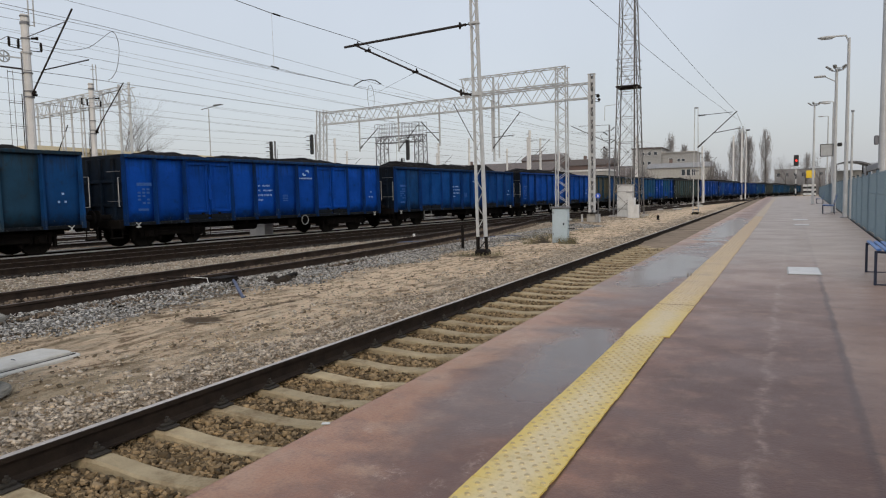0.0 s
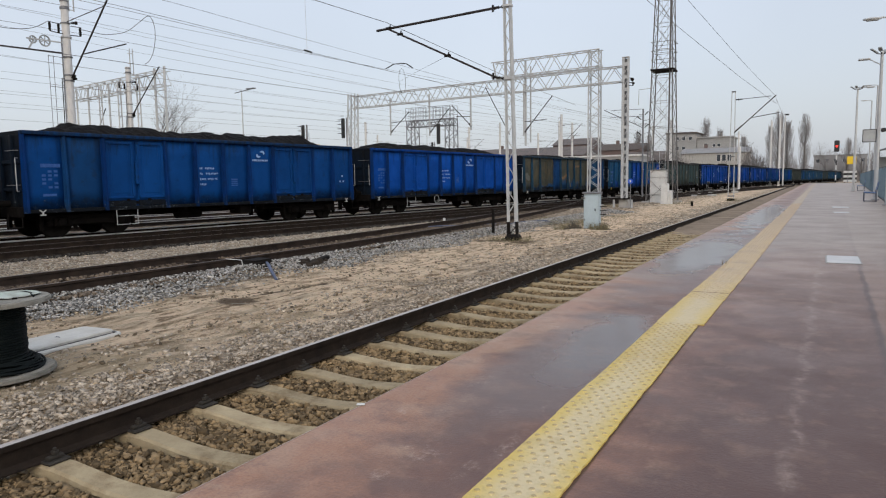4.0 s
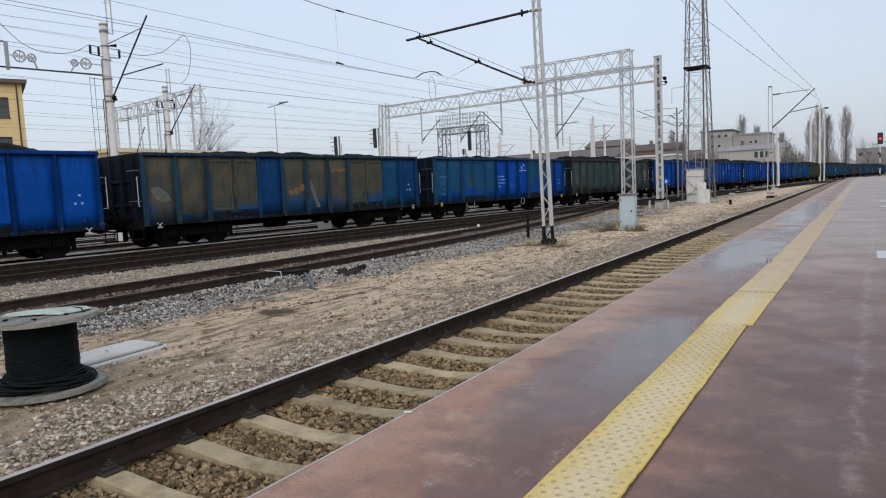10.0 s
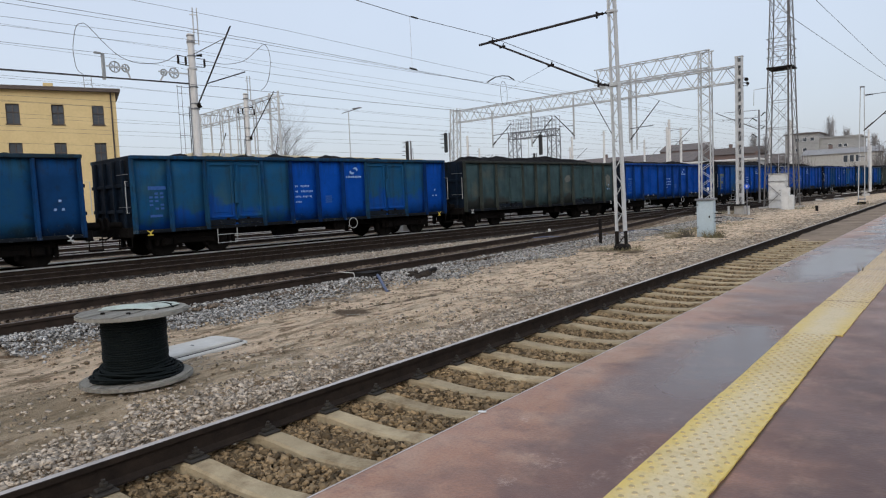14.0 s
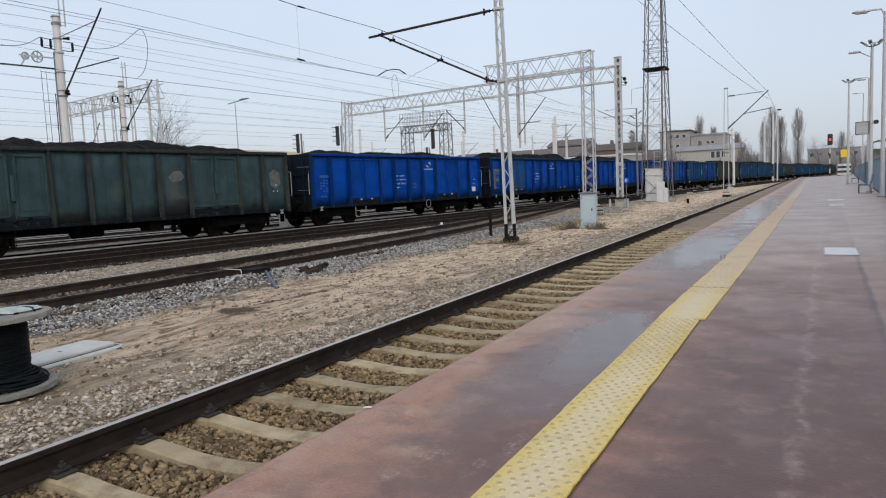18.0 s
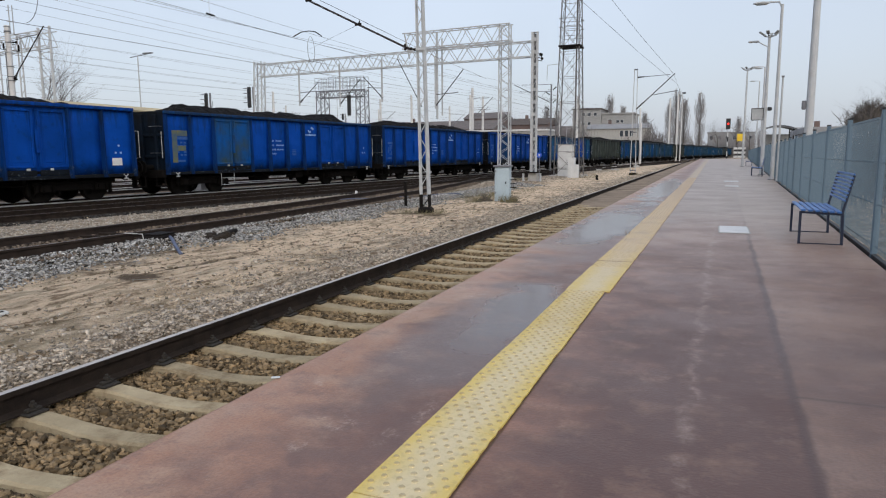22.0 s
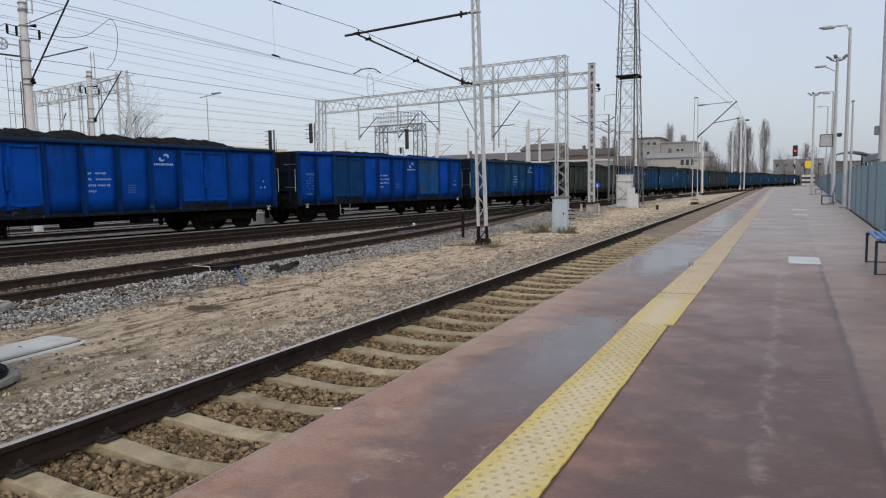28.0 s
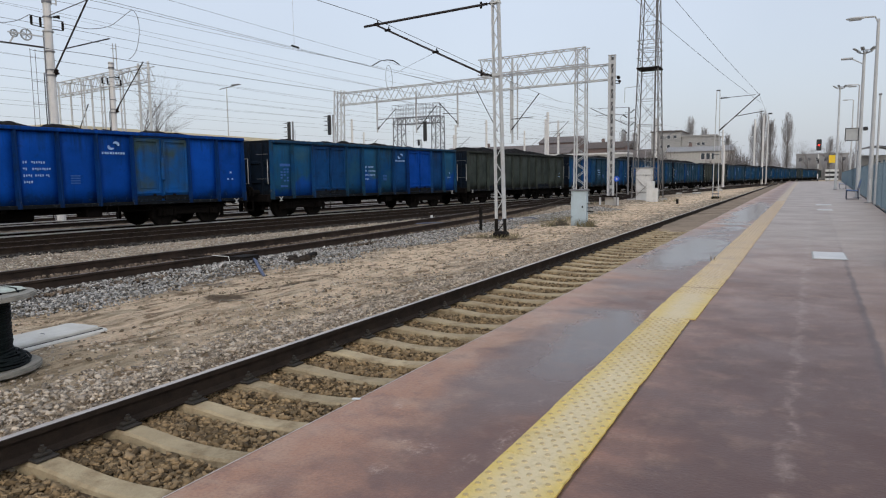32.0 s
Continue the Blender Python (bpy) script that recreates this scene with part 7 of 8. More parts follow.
def build_point_machine():
    p = thing("point_machine", "dark point machine and rods beside the siding", "point machine", pose(-9.62, 9.72, -0.52, 0, 0, 3))
    part("casing", box(-0.20, 0.20, -0.28, 0.28, -0.03, 0.17, 0.04), M_BLACK, p)
    part("lid", box(-0.18, 0.18, -0.25, 0.25, 0.174, 0.195, 0.01), M_BLACK, p)
    part("rod", bar((-0.2, -0.2, 0.1), (-1.7, -0.2, 0.1), 0.03, 6), M_RAIL, p)
    part("rod", bar((-0.2, 0.25, 0.1), (-1.7, 0.25, 0.1), 0.03, 6), M_RAIL, p)
    part("hand_lever", chain([(-0.32, -0.50, 0.24), (0.0, -0.42, 0.22), (0.02, -0.38, -0.02)], 0.008), M_WHITE, p, "white bent lever")
    part("cable_pipe", chain([(0.16, 0.1, 0.12), (0.42, -0.15, 0.12), (0.85, -0.55, 0.04), (1.2, -0.84, -0.05)], 0.03, 6), M_BLUECABLE, p, "grey-blue cable pipe")
    q = thing("rubble_heap", "dark lump of old timber and earth on the sand", "rubble", pose(-9.0, 10.75, -0.55))
    rng = random.Random(9)
    for k in range(9):
        part("lump", box(-0.12, 0.12, -0.08, 0.08, -0.05, 0.10, 0.03), M_SLEEPER_OLD, q,
             at=pose(rng.uniform(-0.22, 0.22), rng.uniform(-0.32, 0.30), rng.uniform(0, 0.07), rng.uniform(-25, 25), rng.uniform(-20, 20), rng.uniform(0, 180)))
    part("timber", box(-0.05, 0.05, -0.38, 0.38, 0.05, 0.14, 0.02), M_BLACK, q, at=pose(0.05, 0.05, 0.02, 4, 8, 12))


build_point_machine()


def build_small_posts():
    a = thing("marker_post", "dark stub post in the gravel", "post", pose(-8.95, 19.39, -0.56))
    part("stub", box(-0.04, 0.04, -0.04, 0.04, -0.05, 0.80, 0.01), M_BLACK, a)
    part("cap", box(-0.048, 0.048, -0.048, 0.048, 0.80, 0.825), M_BLACK, a)
    b = thing("marker_post", "short white clearance post between the tracks", "post", pose(-12.4, 22.4, -0.5))
    part("stub", box(-0.04, 0.04, -0.04, 0.04, -0.05, 0.27, 0.012), M_WHITE, b)
    part("foot", box(-0.1, 0.1, -0.1, 0.1, -0.08, 0.03), M_CONC, b)
    c = thing("marker_post", "tiny dark stub on the earth", "post", pose(-6.6, 43.0, -0.56))
    part("stub", bar((0, 0, -0.05), (0, 0, 0.32), 0.08, 6), M_BLACK, c)
    d = thing("trackside_sign", "small blue sign on a thin post", "sign", pose(-9.35, 39.0, -0.58))
    part("post", bar((0, 0, 0), (0, 0, 1.75), 0.025, 6), M_GALVDK, d)
    bm = bmesh.new()
    add_disc(bm, (0, -0.04, 1.62), (0, 1, 0), 0.15, 0.02, 14)
    part("plate", bm, M_BLUESIGN, d)
    part("mark", box(-0.04, 0.04, -0.058, -0.052, 1.55, 1.69), M_WHITE, d)
    e = thing("loose_cable", "blue-black cable lying over the gravel", "cable")
    part("run", chain([(-12.4, 19.9, -0.46), (-11.8, 20.8, -0.42), (-11.2, 21.8, -0.45), (-10.7, 22.5, -0.44), (-10.2, 23.3, -0.47), (-9.8, 24.4, -0.42), (-9.3, 25.2, -0.44), (-8.8, 24.7, -0.5)], 0.022, 5), M_BLUECABLE, e)
    f = thing("cable_box", "grey concrete cable box behind the coal train's track", "cable box", pose(-21.8, 24.5, -0.62, 0, 0, 0))
    part("body", box(-0.46, 0.46, -0.3, 0.3, 0, 0.62, 0.02), M_CONC, f)
    part("lid", box(-0.50, 0.50, -0.34, 0.34, 0.624, 0.70, 0.015), M_CONC, f)
    rng = random.Random(3)
    for k in range(9):
        g = thing("concrete_rubble", "pale broken concrete beside the far track", "rubble", pose(-9.3 + rng.uniform(-1.6, 1.6), 66 + k * 4.2, -0.55, 0, 0, rng.uniform(0, 90)), "rubble lumps")
        part("lump", box(-0.42, 0.42, -0.25, 0.25, -0.05, rng.uniform(0.12, 0.3), 0.06), M_CONC, g)


build_small_posts()


# ---- on the platform ----
def tactile_mesh(length, bumps, seed=0, half=0.155):
    """A plate with a chipped outer edge; studs in staggered rows."""
    rng = random.Random(seed)
    bm = bmesh.new()
    n = max(6, int(length / 0.05))
    chips = [0.0 if rng.random() < 0.7 else rng.uniform(0.001, 0.006) for _ in range(n + 1)]
    if seed == 2:
        chips[n] = 0.035
    outline = [(-half, length - 0.002), (-half, 0.002)]
    outline += [(half - 0.004 - chips[k], 0.002 + (length - 0.004) * k / n) for k in range(n + 1)]
    lo, hi = [bm.verts.new((x, y, 0.001)) for x, y in outline], [bm.verts.new((x, y, 0.010)) for x, y in outline]
    bm.faces.new(hi)
    for k in range(len(outline)):
        q = (k + 1) % len(outline)
        bm.faces.new((lo[k], lo[q], hi[q], hi[k]))
    bmesh.ops.recalc_face_normals(bm, faces=bm.faces)
    if bumps:
        k, y = 0, 0.035
        while y < length - 0.02:
            for i in range(5 if half < 0.16 else 6):
                x = -half + 0.024 + i * 0.058 + (0.0 if k % 2 else 0.026)
                bmesh.ops.create_cone(bm, cap_ends=True, segments=7, radius1=0.0135, radius2=0.009, depth=0.006, matrix=Matrix.Translation((x, y, 0.0127)))
            y += 0.05
            k += 1
    return from_bm("tactile_plate", bm, M_TACTILE)


def strip_x(y):
    """Middle of the strip: it was relaid a little farther in from y = 5.4 on."""
    if y < 5.4:
        return -0.886
    if y < 9.0:
        return -0.876 + 0.0116 * (y - 5.4)
    return -0.8344 + 0.006 * (min(y, 25) - 9.0) + 0.003 * max(0.0, y - 25)


def build_tactile():
    root = thing("tactile_strip", "worn yellow tactile warning strip along the platform", "tactile paving", kind="structure")
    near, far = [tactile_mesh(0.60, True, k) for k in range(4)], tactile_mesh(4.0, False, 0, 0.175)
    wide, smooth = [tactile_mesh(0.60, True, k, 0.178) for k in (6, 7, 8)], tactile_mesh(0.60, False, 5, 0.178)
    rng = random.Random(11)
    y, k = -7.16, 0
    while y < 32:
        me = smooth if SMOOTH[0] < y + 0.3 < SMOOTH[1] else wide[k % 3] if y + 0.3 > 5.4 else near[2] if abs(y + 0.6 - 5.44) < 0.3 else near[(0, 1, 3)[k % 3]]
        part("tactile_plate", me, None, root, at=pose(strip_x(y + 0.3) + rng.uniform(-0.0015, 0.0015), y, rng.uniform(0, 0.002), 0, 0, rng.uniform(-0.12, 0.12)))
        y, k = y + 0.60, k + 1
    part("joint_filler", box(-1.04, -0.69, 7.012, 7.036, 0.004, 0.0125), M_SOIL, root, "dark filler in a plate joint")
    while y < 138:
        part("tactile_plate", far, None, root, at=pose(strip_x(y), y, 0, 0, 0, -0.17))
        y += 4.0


SMOOTH = (5.4, 6.9)
build_tactile()


def build_covers():
    for x, y, w, l in ((0.37, 10.6, 0.42, 0.95), (0.8, 28.8, 0.55, 1.1), (0.72, 24.6, 0.45, 0.8)):
        c = thing("platform_cover", "pale steel inspection cover set in the platform", "manhole cover", pose(x, y, 0.0))
        part("frame", box(-w / 2, w / 2, -l / 2, l / 2, 0.001, 0.006, 0.002), M_CONC, c)
        part("lid", box(-w / 2 + 0.02, w / 2 - 0.02, -l / 2 + 0.02, l / 2 - 0.02, 0.0065, 0.011, 0.002), M_MASTCONC, c)
    p = thing("paper_scrap", "small white scrap of paper on the platform edge", "litter", pose(-1.98, 2.73, 0.0, 0, 0, 25))
    part("scrap", box(-0.022, 0.022, -0.012, 0.012, 0.002, 0.008, 0.003), M_WHITE, p)


build_covers()


def build_bench(x, y, turn):
    b = thing("platform_bench", "blue slatted steel bench on dark legs", "bench", pose(x, y, 0, 0, 0, turn), "platform benches")
    # front towards -x, 1.45 long along y
    for yy in (-0.70, 0.70):
        part("leg", bar((-0.23, yy, 0), (-0.23, yy, 0.40), 0.021), M_BENCHLEG, b)
        part("leg", bar((0.23, yy, 0), (0.22, yy, 0.38), 0.021), M_BENCHLEG, b)
        part("foot_rail", bar((-0.23, yy, 0.008), (0.23, yy, 0.008), 0.008), M_BENCHLEG, b)
        part("seat_support", bar((-0.24, yy, 0.39), (0.22, yy, 0.37), 0.018), M_BENCHLEG, b)
        part("back_support", bar((0.21, yy, 0.37), (0.31, yy, 0.84), 0.019), M_BENCHLEG, b)
    for k in range(6):
        x0 = -0.23 + k * 0.077
        part("seat_slat", box(x0, x0 + 0.052, -0.75, 0.75, 0.405 - 0.004 * k, 0.43 - 0.004 * k, 0.006), M_BENCH, b)
    for k in range(8):
        f = k / 7
        part("back_slat", box(-0.008, 0.010, -0.72, 0.72, -0.012, 0.012, 0.004), M_BENCH, b, at=pose(0.232 + 0.075 * f, 0, 0.54 + 0.31 * f, 0, 12, 0))


build_bench(1.32, 9.95, -2)
build_bench(2.12, 36.0, -2)
build_bench(3.0, 62.0, -2)


def fence_panel_mesh(length, height):
    """A welded wire panel: thin uprights between doubled cross wires."""
    bm = bmesh.new()
    k = int(length / 0.05)
    for i in range(k + 1):
        y = i * length / k
        add_bar(bm, (0, y, 0.04), (0, y, height), 0.0033, 3)
    for z in (0.1, 0.55, 1.0, height - 0.02):
        for d in (-0.006, 0.006):
            add_bar(bm, (d, 0, z), (d, length, z), 0.0032, 3)
    return from_bm("wire_panel", bm, M_FENCE)


def build_fence():
    f = thing("mesh_fence", "grey welded wire mesh fence along the platform", "fence", kind="structure")
    pm = fence_panel_mesh(2.46, 1.5)
    turn = -math.degrees(math.atan(0.037))
    y = -11.5
    post = from_bm("fence_post", box(-0.03, 0.03, -0.03, 0.03, -0.6, 1.56, 0.006), M_FENCE)
    cap = from_bm("post_cap", box(-0.034, 0.034, -0.034, 0.034, 1.56, 1.585, 0.006), M_SIGBLACK)
    # black strip added for the shade of the gap under the panels
    base = from_bm("base_board", box(-0.025, 0.025, 0.03, 2.47, -0.2, 0.012, 0.004), M_SIGBLACK)
    while y < 139:
        p = part("fence_post", post, None, f, at=pose(fence_x(y), y, 0, 0, 0, turn))
        part("post_cap", cap, None, p)
        part("wire_panel", pm, None, f, at=pose(fence_x(y) , y + 0.02, 0, 0, 0, turn))
        part("base_board", base, None, f, at=pose(fence_x(y), y, 0, 0, 0, turn))
        y += 2.5


build_fence()


def lamp_post(x, y, height, r, label, heads=()):
    p = thing("lamp_post", label, "lamp post", pose(x, y, 0))
    part("base_flange", box(-0.16, 0.16, -0.16, 0.16, 0, 0.03, 0.005), M_GALVDK, p)
    part("pole", bar((0, 0, 0), (0, 0, height), r, 12, r * 0.62), M_GALV, p)
    part("service_door", box(-r * 0.5, r * 0.5, -r - 0.012, -r * 0.6, 0.5, 0.95, 0.004), M_GALV, p)
    for kind, dx, dz in heads:
        if kind == "arm":
            part("arm", chain([(0, 0, height - 0.15), (dx * 0.12, 0, height + dz), (dx * 0.6, 0, height + dz + 0.02)], 0.035, 6), M_GALV, p)
            bm = bmesh.new()
            bmesh.ops.create_icosphere(bm, subdivisions=2, radius=1.0, matrix=Matrix.Translation((dx * 0.8, 0, height + dz)) @ Matrix.Diagonal((0.34, 0.13, 0.065, 1)))
            h = part("lamp_head", bm, M_GALV, p, smooth=True)
            part("lens", box(dx * 0.8 - 0.2, dx * 0.8 + 0.2, -0.09, 0.09, height + dz - 0.07, height + dz - 0.05, 0.005), M_PAPER, h)
        else:
            # floodlights splayed round the head on short brackets
            for a in (20, 75, 130, 200, 255, 320):
                c, e = math.cos(math.radians(a)), math.sin(math.radians(a))
                part("bracket", bar((0, 0, height - 0.12), (0.34 * c, 0.34 * e, height - 0.02), 0.022, 4), M_GALVDK, p)
                part("floodlight", box(-0.02, 0.24, -0.08, 0.08, -0.03, 0.03, 0.02), M_PULLEY, p, at=pose(0.30 * c, 0.30 * e, height + 0.02, 0, 0, a) @ pose(0, 0, 0, 0, -32, 0))
    return p


def build_lamps():
    a = lamp_post(2.44, 20.8, 9.0, 0.115, "tall pale grey steel lamp post by the fence", (("arm", -1.3, 0.1),))
    part("loudspeaker", box(-0.205, -0.105, -0.06, 0.06, 2.26, 2.50, 0.02), M_GALVDK, a, "dark loudspeaker box")
    lamp_post(2.40, 31.0, 7.0, 0.085, "grey steel lamp post with curved arm", (("arm", -0.95, 0.1),))
    c = lamp_post(2.45, 38.0, 6.9, 0.10, "grey steel lamp post with floodlights and a sign", (("flood", 0, 0),))
    part("arm", chain([(0, 0, 6.3), (-0.5, 0, 6.6)], 0.025, 6), M_GALV, c)
    part("lamp_head", box(-0.95, -0.45, -0.1, 0.1, 6.57, 6.66, 0.03), M_GALV, c)
    part("sign_board", box(-0.62, -0.08, -0.04, -0.01, 2.75, 3.33, 0.01), M_PAPER, c, "grey framed sign board")
    part("sign_rim", chain([(-0.62, -0.045, 2.75), (-0.08, -0.045, 2.75), (-0.08, -0.045, 3.33), (-0.62, -0.045, 3.33), (-0.62, -0.045, 2.75)], 0.026), M_SIGBLACK, c)
    part("loudspeaker", box(0.1, 0.3, -0.1, 0.1, 3.2, 3.38, 0.03), M_SIGBLACK, c)
    lamp_post(2.42, 60.0, 7.7, 0.10, "far grey lamp post with floodlights", (("flood", 0, 0), ("arm", 1.0, 0.05)))
    lamp_post(4.6, 75.0, 9.5, 0.10, "far grey lamp post with curved arm", (("arm", -1.0, 0.05),))
    lamp_post(5.3, 95.0, 10.0, 0.10, "far grey lamp post with curved arm", (("arm", -1.0, 0.05),))
    d = thing("antenna_post", "thin dark post behind the fence", "post", pose(2.47, 29.6, -0.6))
    part("pole", bar((0, 0, 0), (0, 0, 4.6), 0.05, 8, 0.035), M_GALV, d)
    part("cap", box(-0.05, 0.05, -0.05, 0.05, 4.6, 4.66), M_GALVDK, d)
    # platform starting signal
    s = thing("railway_signal", "black railway signal showing red at the platform end", "signal", pose(2.85, 141.8, -0.4))
    for k in range(6):
        part("post_band", bar((0, 0, 0.9 * k), (0, 0, 0.9 * k + 0.9), 0.10, 8), M_WHITE if k % 2 else M_SIGBLACK, s)
    part("signal_head", box(-0.42, 0.42, -0.1, 0.1, 6.0, 8.05, 0.1), M_SIGBLACK, s)
    bm = bmesh.new()
    add_disc(bm, (0, -0.13, 7.0), (0, 1, 0), 0.17, 0.05, 14)
    part("red_lamp", bm, M_RED, s, "lit red lamp")
    part("hood", box(-0.2, 0.2, -0.4, -0.1, 7.2, 7.24), M_SIGBLACK, s)
    y = thing("warning_board", "yellow warning board beyond the platform end", "sign", pose(5.3, 143.5, -0.6))
    for x in (-0.5, 0.5):
        part("post", bar((x, 0, 0), (x, 0, 4.0), 0.05, 6), M_GALVDK, y)
    part("board", box(-0.72, 0.72, -0.05, 0.0, 3.95, 5.35, 0.02), M_YELLOWSIGN, y)
    b = thing("buffer_stop", "black and white striped buffer stop beyond the platform", "buffer stop", pose(5.4, 150.0, -0.6))
    for k in range(5):
        part("stripe", box(-1.1, 1.1, -0.1, 0.0, 0.7 + 0.42 * k, 1.12 + 0.42 * k), M_WHITE if k % 2 == 0 else M_SIGBLACK, b)
    for x in (-0.9, 0.9):
        part("leg", box(x - 0.1, x + 0.1, 0.0, 0.3, 0, 2.8), M_SIGBLACK, b)
    e = thing("waiting_shelter", "dark-roofed waiting shelter behind the fence", "shelter", pose(4.9, 60.0, -0.6))
    bm = bmesh.new()
    for k in range(8):
        a0, a1 = -1 + k / 4, -1 + (k + 1) / 4
        z0, z1 = 3.75 - 0.3 * a0 * a0, 3.75 - 0.3 * a1 * a1
        add_bar(bm, (a0 * 1.25, -1.2, z0), (a1 * 1.25, -1.2, z1), 0.05)
        vs = [bm.verts.new(p) for p in ((a0 * 1.25, -1.2, z0), (a1 * 1.25, -1.2, z1), (a1 * 1.25, 2.2, z1), (a0 * 1.25, 2.2, z0), (a0 * 1.25, -1.2, z0 + 0.08), (a1 * 1.25, -1.2, z1 + 0.08), (a1 * 1.25, 2.2, z1 + 0.08), (a0 * 1.25, 2.2, z0 + 0.08))]
        bm.faces.new(vs[:4])
        bm.faces.new(vs[4:])
    part("roof", bm, M_GALVDK, e)
    for x in (-1.0, 1.0):
        for yy in (-1.0, 2.0):
            part("post", bar((x, yy, 0), (x, yy, 3.6), 0.06, 6), M_SIGBLACK, e)
    part("back_wall", box(-1.05, 1.05, 2.0, 2.06, 0.3, 3.2), M_PAPER, e)


build_lamps()


# ---- signals behind the train ----
def yard_signal(x, y, top, lamps, label):
    s = thing("railway_signal", label, "signal", pose(x, y, -0.6))
    h = 0.34 * lamps + 0.16
    part("post", bar((0.3, 0.1, 0), (0.3, 0.1, top + 0.6), 0.07, 6), M_GALVDK, s)
    head = part("signal_head", box(-0.16, 0.16, -0.08, 0.08, top + 0.6 - h, top + 0.6, 0.06), M_SIGBLACK, s)
    for k in range(lamps):
        z = top + 0.45 - 0.34 * k
        part("hood", box(-0.26, 0.10, -0.36, -0.082, z, z + 0.03), M_SIGBLACK, head)
        bm = bmesh.new()
        add_disc(bm, (0, -0.09, z - 0.12), (0, 1, 0), 0.11, 0.03, 12)
        part("lens", bm, M_WINDOW, head)
    part("ladder", chain([(0.42, 0.2, 0), (0.42, 0.2, top)], 0.02), M_GALVDK, s)


yard_signal(-32.1, 42.0, 6.15, 4, "black four-lamp railway signal by the gantry leg")
yard_signal(-36.1, 42.0, 5.85, 4, "black four-lamp railway signal behind the train")
yard_signal(-46.1, 80.0, 6.6, 2, "small black railway signal far in the yard")


def far_lamp(x, y, h):
    p = thing("yard_lamp", "thin far yard lamp with two arms", "lamp post", pose(x, y, -0.6))
    part("pole", bar((0, 0, 0), (0, 0, h), 0.09, 6, 0.06), M_GALV, p)
    part("arm", bar((-1.2, 0, h), (2.2, 0, h + 0.35), 0.05, 6), M_GALVDK, p)
    part("lamp_head", box(0.9, 2.3, -0.15, 0.15, h + 0.3, h + 0.42), M_GALVDK, p)


far_lamp(-64.0, 63.0, 13.4)
far_lamp(-88.0, 150.0, 16.0)


# ---- buildings ----
def build_house():
    """Yellow plastered house behind the yard; its front runs along local -x from the near corner."""
    turn = math.degrees(math.atan2(-0.9165, -0.4))
    h = thing("yellow_house", "yellow plastered two-storey house with dark flat roof", "house", pose(-53.25, 26.8, -0.6, 0, 0, turn))
    wins = [(0.9, 0.83), (3.65, 0.83), (6.55, 0.88), (9.6, 0.85), (12.6, 0.85), (15.6, 0.85)]
    rows = [(8.55, 10.05), (5.4, 7.15), (1.6, 3.3)]
    bm = bmesh.new()
    # front wall in strips round the openings, wall depth towards +y
    xs = [0.0]
    for x, w in wins:
        xs += [x, x + w]
    xs.append(18.0)
    zs = [0.0]
    for a, b in sorted(rows):
        zs += [a, b]
    zs.append(11.15)
    for i in range(len(xs) - 1):
        for j in range(len(zs) - 1):
            if i % 2 == 1 and j % 2 == 1:
                continue
            add_box(bm, xs[i], xs[i + 1], -0.4, 0.0, zs[j], zs[j + 1])
    bmesh.ops.remove_doubles(bm, verts=bm.verts, dist=1e-4)
    part("front_wall", bm, M_PLASTER, h)
    part("side_wall", box(-0.001, 0.4, -9.0, -0.401, 0, 11.15), M_PLASTER, h)
    part("side_wall", box(17.6, 18.0, -9.0, -0.401, 0, 11.15), M_PLASTER, h)
    part("back_wall", box(0.4, 17.6, -9.0, -8.6, 0, 11.15), M_PLASTER, h)
    part("roof", box(-0.35, 18.3, -9.3, 0.38, 11.15, 11.36), M_ROOFDK, h, "dark felt roof")
    part("gutter", bar((-0.3, 0.42, 11.1), (18.2, 0.42, 11.1), 0.07, 6), M_ROOFDK, h)
    part("downpipe", bar((0.35, 0.07, 0), (0.35, 0.07, 11.1), 0.055, 6), M_FRAMEWOOD, h)
    part("chimney", box(4.3, 5.0, -4.5, -3.8, 11.36, 12.3), M_PLASTER, h)
    bm = bmesh.new()
    for x in (1.5, 2.05):
        add_bar(bm, (x, -1.9, 11.3), (x + 0.05, -1.9, 12.75), 0.035)
    for k in range(4):
        add_bar(bm, (1.5, -1.9, 11.6 + 0.36 * k), (2.1, -1.9, 11.6 + 0.36 * k), 0.025)
    part("roof_ladder", bm, M_PULLEY, h, "thin ladder frame on the roof")
    for a, b in rows:
        for x, w in wins:
            f = part("window", box(x, x + w, -0.26, -0.22, a, b), M_WINDOW, h)
            bm = bmesh.new()
            for c, d, e, g in ((x, x + 0.06, a, b), (x + w - 0.06, x + w, a, b), (x + w / 2 - 0.035, x + w / 2 + 0.035, a, b), (x, x + w, a, a + 0.06), (x, x + w, b - 0.06, b), (x, x + w, (a + b) / 2 + 0.1, (a + b) / 2 + 0.16)):
                add_box(bm, c, d, -0.215, -0.16, e, g)
            part("window_frame", bm, M_FRAMEWOOD, f)
            part("sill", box(x - 0.06, x + w + 0.06, -0.1, 0.07, a - 0.07, a - 0.002), M_FRAMEWOOD, f)


build_house()


